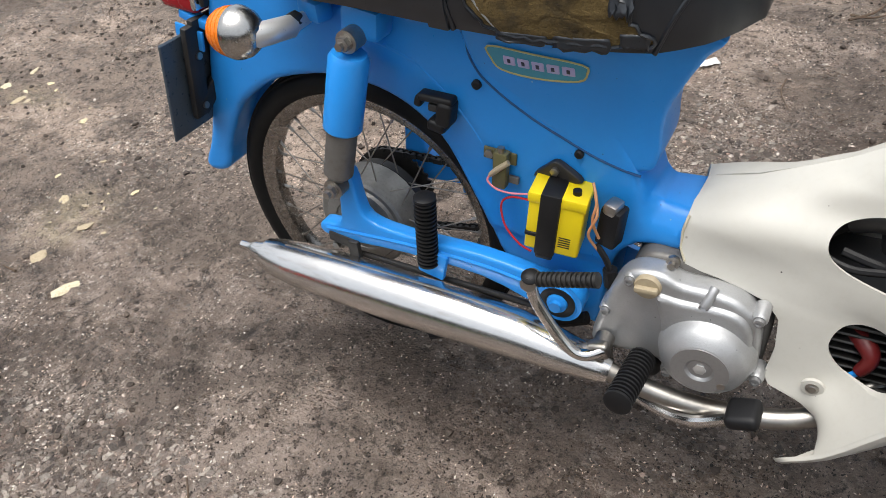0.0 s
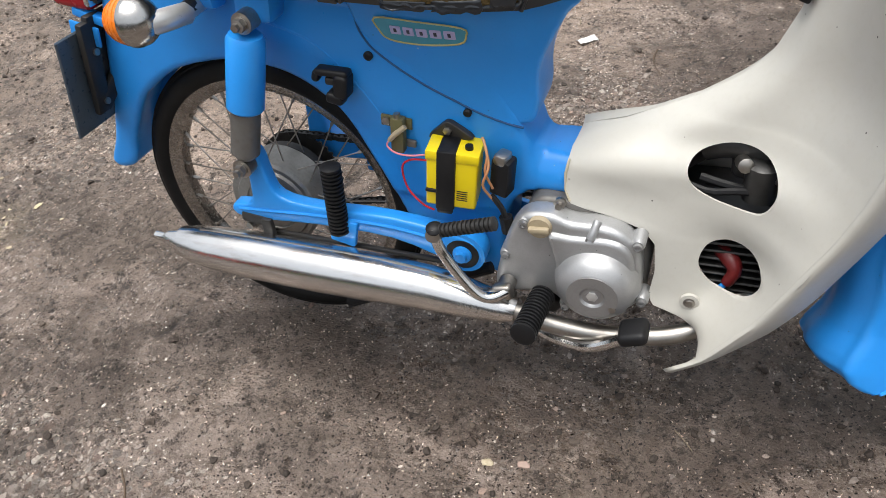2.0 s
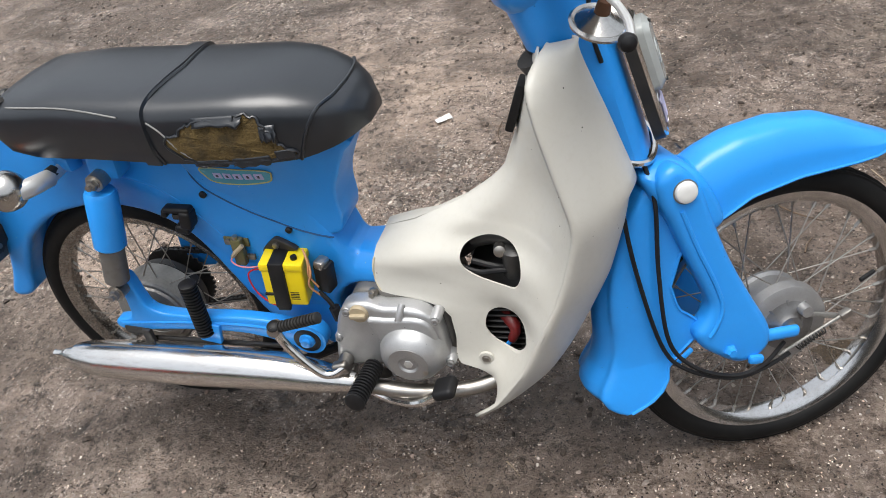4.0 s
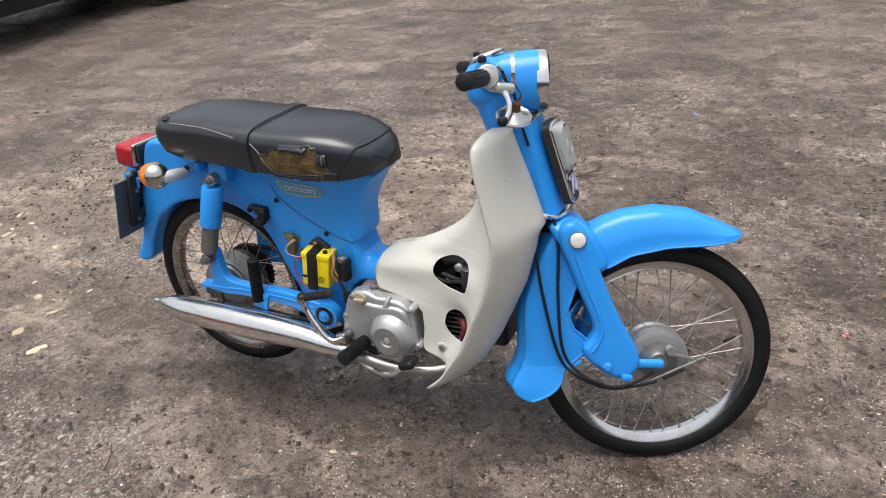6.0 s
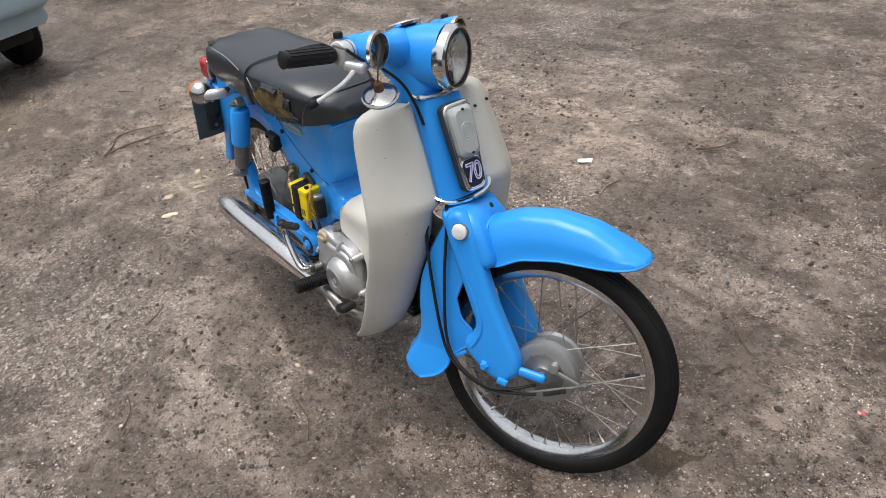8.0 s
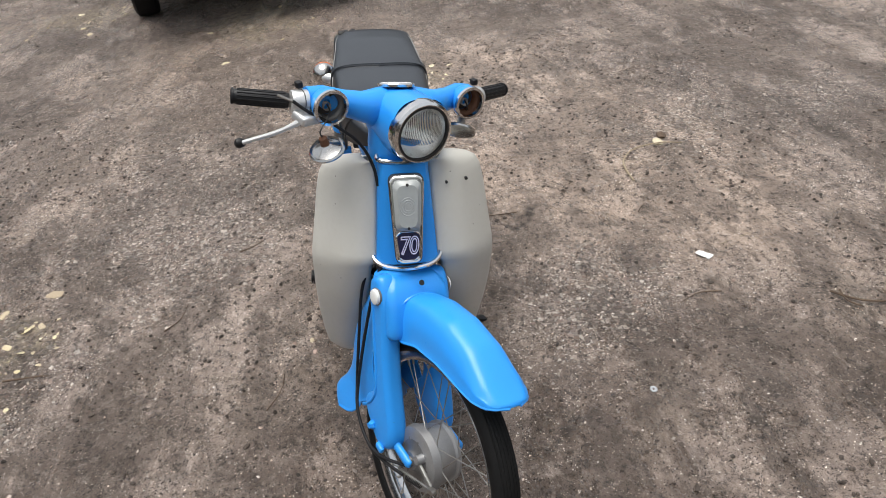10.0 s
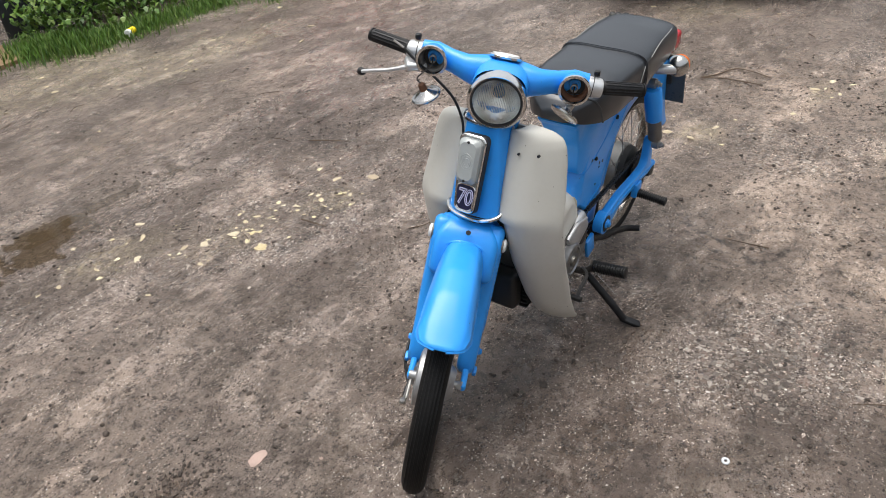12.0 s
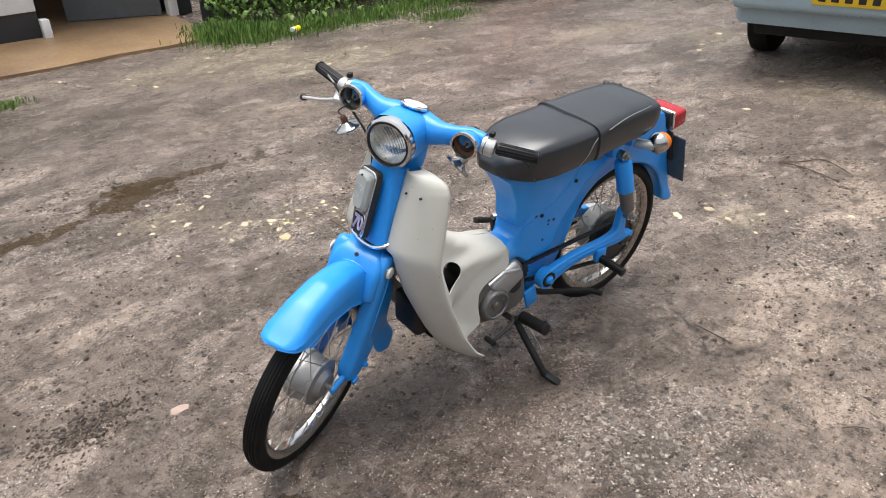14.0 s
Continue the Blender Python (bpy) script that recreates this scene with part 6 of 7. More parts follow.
def ground_height(x, y):
    x, y = np.asarray(x, float), np.asarray(y, float)
    near = np.exp(-(((x - 0.55) / 1.1) ** 2 + ((y - 0.05) / 0.5) ** 2))
    broad = 0.018 * (value_noise(x * 1.1, y * 1.1, 1) - 0.5) + 0.014 * (fbm(x * 4, y * 4, 2) - 0.5)
    ruts = 0.016 * (value_noise(x * 0.5 + 3, y * 4.2 + 0.8 * value_noise(x, y, 8), 5) - 0.5) * np.clip((np.abs(y + 0.2) - 0.6) * 1.2, 0, 1)
    rough = 0.019 * (fbm(x * 17, y * 17, 3) - 0.5) + 0.018 * (fbm(x * 7.5, y * 7.5, 27) - 0.5)
    lumps = np.clip(value_noise(x * 42, y * 42, 12) - 0.66, 0, 1) * 0.034 * np.clip(2.2 * fbm(x * 2.3, y * 2.3, 14) - 0.75, 0.08, 1)
    pits = np.clip(value_noise(x * 38 + 7, y * 38, 16) - 0.74, 0, 1) * 0.022 * np.clip(2.4 * fbm(x * 3.1, y * 3.1, 18) - 0.8, 0.05, 1)
    stones = 0.0035 * pebbly_at(x, y) * value_noise(x * 62, y * 62, 19)
    churned = np.exp(-(((x - 1.70) / 0.16) ** 2 + ((y + 0.50) / 0.10) ** 2)) * (0.028 * value_noise(x * 40, y * 40, 23) - 0.022)
    ripples = 0.010 * (value_noise(x * 18 + 3 * value_noise(x * 5, y * 5, 33), y * 44, 35) - 0.5) * np.exp(-((x - 1.02) / 0.26) ** 2 - ((y - 0.66) / 0.20) ** 2)
    fade = np.clip(1.6 - np.hypot(x, y) / 12, 0.2, 1)
    pools = sum(d * np.exp(-(((x - a) * math.cos(r) + (y - b) * math.sin(r)) / u) ** 2 - ((-(x - a) * math.sin(r) + (y - b) * math.cos(r)) / v) ** 2) for a, b, u, v, r, d in POOLS)
    return -0.005 - 0.014 * near - pools + (broad + ruts) * fade * (1 - 0.8 * near) + (rough + lumps - pits + stones) * fade * (1 - 0.35 * near) + churned + ripples - 0.006 * crack_at(x, y)


def axis_steps(mid, fine, half, far):
    a, step, out = 0.0, fine, [0.0]
    while a < far:
        if a > half:
            step *= 1.08
        a += step
        out.append(a)
    return np.array([mid - v for v in out[:0:-1]] + [mid + v for v in out])


gx, gy = axis_steps(0.25, 0.0105, 2.2, 600), axis_steps(-0.1, 0.0105, 2.3, 600)
GX, GY = np.meshgrid(gx, gy, indexing="ij")
GZ = ground_height(GX, GY)
nx, ny = len(gx), len(gy)
idx = np.arange(nx * ny).reshape(nx, ny)
quads = np.stack([idx[:-1, :-1], idx[1:, :-1], idx[1:, 1:], idx[:-1, 1:]], -1).reshape(-1, 4)
gm = bpy.data.meshes.new("ground")
gm.from_pydata(np.stack([GX, GY, GZ], -1).reshape(-1, 3).tolist(), [], quads.tolist())
gm.polygons.foreach_set("use_smooth", [True] * len(gm.polygons))
for attr, fn in (("pebbly", pebbly_at), ("soaked", soaked_at), ("crack", crack_at), ("dry", dry_at), ("sandy", sandy_at)):
    gm.attributes.new(attr, "FLOAT", "POINT").data.foreach_set("value", fn(GX, GY).reshape(-1))


def ground_material():
    """Trodden damp earth: mud, grit, gravel showing in patches, wet and dry stretches."""
    m, nodes, links, p = node_mat("wet_dirt")
    plain = nodes.new("ShaderNodeTexCoord").outputs["Object"]

    def calc(op, a, b=None, c=None):
        n = nodes.new("ShaderNodeMath")
        n.operation = op
        for sock, v in zip(n.inputs, (a, b, c)):
            if v is None:
                continue
            if isinstance(v, (int, float)):
                sock.default_value = v
            else:
                links.new(v, sock)
        return n.outputs[0]

    # warped coordinates give broken, angular outlines
    warp = nodes.new("ShaderNodeTexNoise")
    warp.inputs["Scale"].default_value, warp.inputs["Detail"].default_value = 85, 3
    links.new(plain, warp.inputs["Vector"])
    coord = nodes.new("ShaderNodeVectorMath")
    coord.operation = "MULTIPLY_ADD"
    links.new(warp.outputs["Color"], coord.inputs[0])
    coord.inputs[1].default_value = (0.013, 0.013, 0.0)
    links.new(plain, coord.inputs[2])
    coord = coord.outputs["Vector"]

    def field(name):
        n = nodes.new("ShaderNodeAttribute")
        n.attribute_name = name
        return n.outputs["Fac"]

    def cells(scale, lo, hi):
        """Cell mask with open joints, and three random values for each cell."""
        e = nodes.new("ShaderNodeTexVoronoi")
        e.voronoi_dimensions = "2D"
        e.feature = "DISTANCE_TO_EDGE"
        v = nodes.new("ShaderNodeTexVoronoi")
        v.voronoi_dimensions = "2D"
        for q in (e, v):
            q.inputs["Scale"].default_value = scale
            links.new(coord, q.inputs["Vector"])
        c = nodes.new("ShaderNodeSeparateColor")
        links.new(v.outputs["Color"], c.inputs["Color"])
        return ramp(nodes, links, e.outputs["Distance"], lo, hi), c.outputs["Red"], c.outputs["Green"], c.outputs["Blue"]

    def picked(fac, cols):
        r = nodes.new("ShaderNodeValToRGB")
        r.color_ramp.elements[0].color, r.color_ramp.elements[1].color = (*cols[0], 1), (*cols[-1], 1)
        for i, c in enumerate(cols[1:-1]):
            r.color_ramp.elements.new((i + 1) / (len(cols) - 1)).color = (*c, 1)
        links.new(fac, r.inputs["Fac"])
        return r.outputs["Color"]

    def over(fac, below, above, k=1.0):
        return mix_rgb(nodes, links, calc("MULTIPLY", fac, k), below, above)

    noise_ = lambda scale, detail=5, rough=0.6, stretch=None: tex_noise(nodes, links, scale, detail, rough, stretch=stretch)
    stretch_of = lambda f, lo, hi: ramp(nodes, links, f, lo, hi)
    pebbly, soaked = field("pebbly"), field("soaked")
    base = mix_rgb(nodes, links, stretch_of(noise_(0.9, 6, 0.62), 0.38, 0.60), (0.155, 0.113, 0.088), (0.315, 0.246, 0.203))
    rocky = calc("MAXIMUM", stretch_of(noise_(1.9, 5, 0.62), 0.46, 0.58), pebbly)
    base = over(stretch_of(noise_(3.4, 6, 0.68), 0.48, 0.66), base, (0.180, 0.134, 0.101), 0.55)
    base = over(field("dry"), base, (0.42, 0.322, 0.253), 0.65)
    base = over(stretch_of(noise_(2.2, 7, 0.7), 0.53, 0.66), base, (0.40, 0.315, 0.25), 0.6)
    base = over(stretch_of(noise_(1.7, 6, 0.68, (0.6, 2.0, 1.0)), 0.54, 0.61), base, (0.108, 0.080, 0.061), 0.45)
    base = over(stretch_of(noise_(9, 8, 0.8), 0.50, 0.58), base, (0.112, 0.082, 0.062), 0.45)
    base = over(stretch_of(noise_(13, 8, 0.8), 0.53, 0.61), base, (0.40, 0.32, 0.27), 0.5)
    base = over(stretch_of(noise_(34, 9, 0.86), 0.52, 0.58), base, (0.066, 0.049, 0.039), 0.80)
    base = over(stretch_of(noise_(41, 9, 0.86), 0.55, 0.61), base, (0.46, 0.38, 0.325), 0.60)
    sandy = field("sandy")
    base = over(calc("MULTIPLY", sandy, stretch_of(noise_(24, 8, 0.8), 0.42, 0.56)), base, (0.46, 0.38, 0.25), 0.50)
    # grit
    sparse = stretch_of(noise_(5.5, 5, 0.7), 0.42, 0.60)
    grit = noise_(330, 5, 0.85)
    base = over(stretch_of(grit, 0.52, 0.66), base, (0.060, 0.043, 0.032), calc("MULTIPLY_ADD", rocky, 0.20, 0.42))
    base = over(stretch_of(noise_(250, 4, 0.8), 0.58, 0.68), base, (0.45, 0.37, 0.31), calc("MULTIPLY_ADD", rocky, 0.25, 0.40))
    m4, r4, g4, b4 = cells(175, 0.10, 0.22)
    small = calc("MULTIPLY", m4, ramp(nodes, links, calc("MULTIPLY_ADD", pebbly, 0.36, calc("MULTIPLY_ADD", sparse, 0.08, g4)), 0.97, 0.99))
    base = over(small, base, picked(r4, [(0.06, 0.045, 0.036), (0.20, 0.16, 0.135), (0.38, 0.32, 0.27), (0.15, 0.115, 0.095), (0.58, 0.52, 0.46)]), 0.85)
    m5, r5, g5, b5 = cells(310, 0.06, 0.20)
    chip = calc("MULTIPLY", m5, ramp(nodes, links, calc("MULTIPLY_ADD", pebbly, 0.06, calc("MULTIPLY_ADD", sparse, 0.05, g5)), 0.995, 1.0))
    base = over(chip, base, picked(r5, [(0.42, 0.34, 0.27), (0.72, 0.64, 0.55), (0.60, 0.46, 0.35), (0.85, 0.78, 0.69)]), 1.0)
    # small pits, their shade put into the colour as near black
    pit = calc("MULTIPLY", m5, ramp(nodes, links, calc("MULTIPLY_ADD", rocky, 0.05, calc("MULTIPLY_ADD", sparse, 0.04, b5)), 0.985, 0.99))
    base = over(pit, base, (0.016, 0.011, 0.008), 0.95)
    # gravel
    tones = [(0.09, 0.07, 0.06), (0.20, 0.155, 0.13), (0.32, 0.26, 0.22), (0.17, 0.14, 0.12), (0.50, 0.44, 0.38), (0.25, 0.175, 0.14), (0.18, 0.145, 0.12)]
    m3, r3, g3, b3 = cells(105, 0.08, 0.16)
    peb3 = calc("MULTIPLY", m3, ramp(nodes, links, calc("MULTIPLY_ADD", pebbly, 0.62, g3), 0.97, 0.99))
    base = over(peb3, base, picked(r3, tones), 0.85)
    m2, r2, g2, b2 = cells(62, 0.06, 0.13)
    peb = calc("MULTIPLY", m2, ramp(nodes, links, calc("MULTIPLY_ADD", pebbly, 0.55, g2), 1.02, 1.04))
    base = over(peb, base, picked(r2, tones), 0.85)
    # dark crumbs, pits and the cracks
    crumb = calc("MULTIPLY", stretch_of(noise_(58, 6, 0.8), 0.60, 0.66), calc("MULTIPLY_ADD", rocky, 0.55, 0.45))
    base = over(crumb, base, (0.030, 0.022, 0.017), 0.8)
    base = over(calc("MULTIPLY", field("crack"), stretch_of(noise_(30, 6, 0.8), 0.36, 0.60)), base, (0.030, 0.022, 0.017), 0.85)
    base = over(soaked, base, mix_rgb(nodes, links, 0.30, base, (0.070, 0.040, 0.022)), 1.0)
    # deepen the difference between pale grit and dark soil
    grey_of = nodes.new("ShaderNodeRGBToBW")
    links.new(base, grey_of.inputs["Color"])
    gain = calc("MULTIPLY", calc("POWER", calc("DIVIDE", grey_of.outputs["Val"], 0.155), 0.42), 1.30)
    deep = nodes.new("ShaderNodeVectorMath")
    deep.operation = "SCALE"
    links.new(base, deep.inputs[0])
    links.new(calc("MINIMUM", gain, 2.2), deep.inputs["Scale"])
    links.new(deep.outputs["Vector"], p.inputs["Base Color"])
    p.inputs["Specular IOR Level"].default_value = 0.6
    wet = stretch_of(noise_(2.2, 7, 0.7, (0.8, 1.4, 1.0)), 0.46, 0.56)
    rough = calc("MULTIPLY_ADD", wet, 0.32, 0.06)
    rough = calc("ADD", rough, calc("MULTIPLY", noise_(120, 4, 0.8), 0.26))
    links.new(calc("MULTIPLY_ADD", soaked, -0.14, rough), p.inputs["Roughness"])
    h = calc("MULTIPLY_ADD", peb, 1.1, calc("MULTIPLY", peb3, 0.75))
    h = calc("MULTIPLY_ADD", small, 0.45, h)
    h = calc("MULTIPLY_ADD", noise_(95, 7, 0.8), 2.2, h)
    h = calc("MULTIPLY_ADD", noise_(38, 8, 0.8), 2.6, h)
    h = calc("MULTIPLY_ADD", crumb, 0.7, h)
    grain_ = nodes.new("ShaderNodeTexVoronoi")
    grain_.inputs["Scale"].default_value = 210
    links.new(coord, grain_.inputs["Vector"])
    h = calc("MULTIPLY_ADD", calc("MULTIPLY", grain_.outputs["Distance"], stretch_of(noise_(9, 5, 0.7), 0.35, 0.6)), -1.5, h)
    h = calc("MULTIPLY_ADD", pit, -0.6, h)
    h = calc("MULTIPLY", h, calc("MULTIPLY", calc("MULTIPLY_ADD", wet, 0.62, 0.38), calc("MULTIPLY_ADD", soaked, -0.35, 1.0)))
    b = nodes.new("ShaderNodeBump")
    b.inputs["Strength"].default_value, b.inputs["Distance"].default_value = 1.0, 0.016
    links.new(h, b.inputs["Height"])
    links.new(b.outputs["Normal"], p.inputs["Normal"])
    # a film of water lies over the wet stretches
    film = nodes.new("ShaderNodeBump")
    film.inputs["Strength"].default_value, film.inputs["Distance"].default_value = 1.0, 0.0035
    links.new(h, film.inputs["Height"])
    links.new(film.outputs["Normal"], p.inputs["Coat Normal"])
    dryness = calc("MAXIMUM", calc("MULTIPLY", wet, 0.8), calc("MULTIPLY", field("dry"), 0.6))
    links.new(calc("MAXIMUM", calc("MULTIPLY_ADD", dryness, -0.75, 0.85), calc("MULTIPLY", soaked, 0.9)), p.inputs["Coat Weight"])
    p.inputs["Coat Roughness"].default_value, p.inputs["Coat IOR"].default_value = 0.2, 1.4
    return m


DIRT = ground_material()
gm.materials.append(DIRT)
ground = tagged(new("ground", gm), "damp brown gravelly dirt yard", "ground", kind="structure")


def gz(x, y):
    return float(ground_height(x, y))


# loose pebbles and grit
def island_mat(name, cols, rough=0.8):
    m, nodes, links, p = node_mat(name)
    g = nodes.new("ShaderNodeNewGeometry")
    cr = nodes.new("ShaderNodeValToRGB")
    cr.color_ramp.elements[0].color = (*cols[0], 1)
    cr.color_ramp.elements[1].color = (*cols[-1], 1)
    for i, c in enumerate(cols[1:-1]):
        e = cr.color_ramp.elements.new((i + 1) / (len(cols) - 1))
        e.color = (*c, 1)
    links.new(g.outputs["Random Per Island"], cr.inputs["Fac"])
    fine = tex_noise(nodes, links, 160, 4)
    links.new(mix_rgb(nodes, links, ramp(nodes, links, fine, 0.4, 0.9), cr.outputs["Color"], tuple(v * 0.5 for v in cols[0])), p.inputs["Base Color"])
    p.inputs["Roughness"].default_value = rough
    return m


ICO = bmesh.new()
bmesh.ops.create_icosphere(ICO, subdivisions=1, radius=1.0)
ICO_V = np.array([v.co for v in ICO.verts])
ICO_F = [[v.index for v in f.verts] for f in ICO.faces]
ICO.free()


def scatter(name, n, place, size, mat, label, category, rng, flat=0.6, sink=0.25):
    """Many small stones in one mesh; place(rng, n) gives arrays x, y; size(rng, n) the radii."""
    x, y = place(rng, n)
    r = size(rng, len(x))
    n = len(x)
    v = ICO_V[None] * (1 + rng.uniform(-0.38, 0.38, (n, len(ICO_V), 1)))
    v = v * np.stack([r * rng.uniform(0.8, 1.7, n), r, r * flat * rng.uniform(0.6, 1.3, n)], -1)[:, None, :]
    t = rng.uniform(-0.35, 0.35, n)[:, None]
    v = np.stack([v[..., 0], v[..., 1] * np.cos(t) - v[..., 2] * np.sin(t), v[..., 1] * np.sin(t) + v[..., 2] * np.cos(t)], -1)
    a = rng.uniform(0, 6.28, n)[:, None]
    v = np.stack([v[..., 0] * np.cos(a) - v[..., 1] * np.sin(a) + x[:, None], v[..., 0] * np.sin(a) + v[..., 1] * np.cos(a) + y[:, None], v[..., 2] + (ground_height(x, y) + r * flat * sink)[:, None]], -1)
    f = (np.array(ICO_F)[None] + (np.arange(n) * len(ICO_V))[:, None, None]).reshape(-1, 3)
    me = bpy.data.meshes.new(name)
    me.from_pydata(v.reshape(-1, 3).tolist(), [], f.tolist())
    me.materials.append(mat)
    return tagged(new(name, me), label, category, kind="stuff")


def bell(cx, cy, sx, sy):
    return lambda r, n: (r.normal(cx, sx, n), r.normal(cy, sy, n))


def where(field, x0, x1, y0, y1):
    """Places drawn at random where the field is high."""
    def draw(r, n):
        x, y = r.uniform(x0, x1, n * 4), r.uniform(y0, y1, n * 4)
        keep = r.random(n * 4) < field(x, y)
        return x[keep][:n], y[keep][:n]
    return draw


def sized(lo, span, power):
    return lambda r, n: lo + span * r.random(n) ** power


rng = np.random.default_rng(4)
GRIT = island_mat("mixed_grit", [(0.10, 0.08, 0.066), (0.26, 0.20, 0.165), (0.40, 0.32, 0.27), (0.17, 0.14, 0.12), (0.56, 0.48, 0.42), (0.33, 0.23, 0.18), (0.22, 0.17, 0.14)])
CLOD = island_mat("dark_crumbs", [(0.035, 0.026, 0.02), (0.07, 0.05, 0.038), (0.05, 0.036, 0.028), (0.11, 0.082, 0.062)])
PALE = island_mat("pale_chips", [(0.45, 0.37, 0.30), (0.66, 0.60, 0.53), (0.55, 0.42, 0.34), (0.74, 0.70, 0.64)])
scatter("gravel", 14000, where(lambda x, y: 0.05 + pebbly_at(x, y), -2.0, 2.4, -2.4, 2.2), sized(0.0014, 0.0042, 3), GRIT, "small angular gravel pressed into the mud", "gravel", rng, 0.5, 0.1)
scatter("gravel", 4500, where(lambda x, y: 0.15 + 0.8 * pebbly_at(x, y), -2.0, 2.4, -2.4, 2.2), sized(0.0010, 0.0026, 3), PALE, "pale stone chips strewn on the mud", "gravel", rng, 0.55, 0.3)
scatter("soil_crumbs", 8000, where(lambda x, y: np.clip(2.6 * fbm(x * 2.3, y * 2.3, 14) - 1.0, 0.06, 1) * (1 - 0.6 * pebbly_at(x, y)), -2.2, 2.5, -2.6, 2.4), sized(0.0015, 0.006, 3), CLOD, "dark crumbs of damp soil on the dirt", "soil", rng, 0.8, 0.35)
scatter("soil_crumbs", 700, bell(1.70, -0.50, 0.09, 0.05), sized(0.0015, 0.005, 2), CLOD, "churned dark crumbs of soil", "soil", rng, 0.8, 0.3)
scatter("gravel", 5000, lambda r, n: (r.uniform(-6, 4, n), r.uniform(-6, 5, n)), sized(0.0018, 0.0045, 3), GRIT, "scattered stones on the yard", "gravel", rng)
scatter("soil_crumbs", 2200, lambda r, n: (r.uniform(-6, 4, n), r.uniform(-6, 5, n)), sized(0.002, 0.008, 3), CLOD, "dark clods strewn over the yard", "soil", rng, 0.7)
TAN = island_mat("sandy_stone", [(0.52, 0.42, 0.24), (0.60, 0.51, 0.33), (0.45, 0.37, 0.25), (0.34, 0.27, 0.19), (0.64, 0.56, 0.40)])
for cx, cy, sx, sy, n in SANDY_STONES:
    scatter("gravel", max(14, n // 2), bell(cx, cy, sx, sy), sized(0.004, 0.020, 2.4), TAN, "crumbled sandy stones pressed into the dirt", "gravel", rng, 0.20, -0.1)

# ---- water lying in the hollows ----


def water_mat():
    m, nodes, links, p = node_mat("muddy_water")
    p.inputs["Base Color"].default_value = (0.075, 0.052, 0.030, 1)
    p.inputs["Roughness"].default_value = 0.06
    p.inputs["Alpha"].default_value = 0.6
    p.inputs["IOR"].default_value = 1.33
    n = tex_noise(nodes, links, 22, 3)
    b = nodes.new("ShaderNodeBump")
    b.inputs["Strength"].default_value, b.inputs["Distance"].default_value = 0.12, 0.004
    links.new(n, b.inputs["Height"])
    links.new(b.outputs["Normal"], p.inputs["Normal"])
    return m


WATER = water_mat()
for a, b_, u, v, r, d in POOLS:
    n = 40
    bm = bmesh.new()
    level = float(np.mean(ground_height(a + 0.03 * np.cos(np.arange(12)), b_ + 0.03 * np.sin(np.arange(12))))) + d * 0.40
    ring = []
    for i in range(n):
        t = 2 * math.pi * i / n
        k = 1.7 + 0.3 * noise.noise(Vector((math.cos(t) * 1.5, math.sin(t) * 1.5, a)))
        ring.append(bm.verts.new((a + k * (u * math.cos(t) * math.cos(r) - v * math.sin(t) * math.sin(r)), b_ + k * (u * math.cos(t) * math.sin(r) + v * math.sin(t) * math.cos(r)), level)))
    bm.faces.new(ring)
    tagged(link_mesh("water", bm, WATER), "shallow muddy rain puddle in the dirt", "puddle", kind="structure")

# ---- litter and twigs ----
BARK = surface("dead_twig", (0.10, 0.065, 0.04), (0.04, 0.028, 0.02), 0.8, grain=200, blotch=30, amount=0.7, bump=0.4)
STRAW = surface("dry_stalk", (0.33, 0.26, 0.17), (0.22, 0.17, 0.11), 0.8, grain=200, blotch=30, amount=0.5)
PAPER = surface("white_paper", (0.72, 0.71, 0.69), (0.5, 0.48, 0.45), 0.6, grain=60, blotch=30, amount=0.5)


def twig(pts, r, label="thin dead twig lying on the dirt", mat=None, lift=0.006):
    line = smooth_line([(x, y, gz(x, y) + r + lift + 0.004 * noise.noise(Vector((x * 20, y * 20, 1)))) for x, y in pts], 6)
    rr = [r * (1 - 0.5 * i / (len(line) - 1)) for i in range(len(line))]
    return tagged(link_mesh("twig", tube(line, rr, 6), mat or BARK), label, "twig", "fallen twigs")


twig([(-0.219, 1.051), (-0.30, 1.05), (-0.375, 1.065), (-0.455, 1.14), (-0.465, 1.26), (-0.424, 1.341)], 0.0042, "curved pale dry stalk lying on the dirt", STRAW)
twig([(-1.681, -0.189), (-1.76, -0.125), (-1.848, -0.056), (-1.81, 0.05), (-1.763, 0.155)], 0.0045, "long dark bent stick lying on the dirt")
twig([(-1.681, -0.189), (-1.69, -0.08), (-1.672, 0.02), (-1.653, 0.126)], 0.0045, "dark straight twig lying on the dirt")
twig([(0.64, 1.36), (0.70, 1.42), (0.72, 1.50), (0.66, 1.52)], 0.004)
twig([(0.30, 1.17), (0.27, 1.30)], 0.0015, "thin pale grass stalk", STRAW)
twig([(-0.237, -1.775), (-0.285, -1.68), (-0.333, -1.568)], 0.0045, "dark straight stick lying on the dirt")
twig([(0.412, -1.215), (0.402, -1.14), (0.406, -1.072)], 0.0035, "short dark stick beside sandy stones")
twig([(0.716, -0.129), (0.732, -0.142), (0.746, -0.157)], 0.0012, "thin pale grass stalk", STRAW)
twig([(0.64, 1.391), (0.69, 1.385), (0.729, 1.414)], 0.0035)
twig([(1.523, 0.764), (1.540, 0.72), (1.556, 0.672)], 0.0013, "thin pale grass stalk", STRAW)
rng = np.random.default_rng(11)
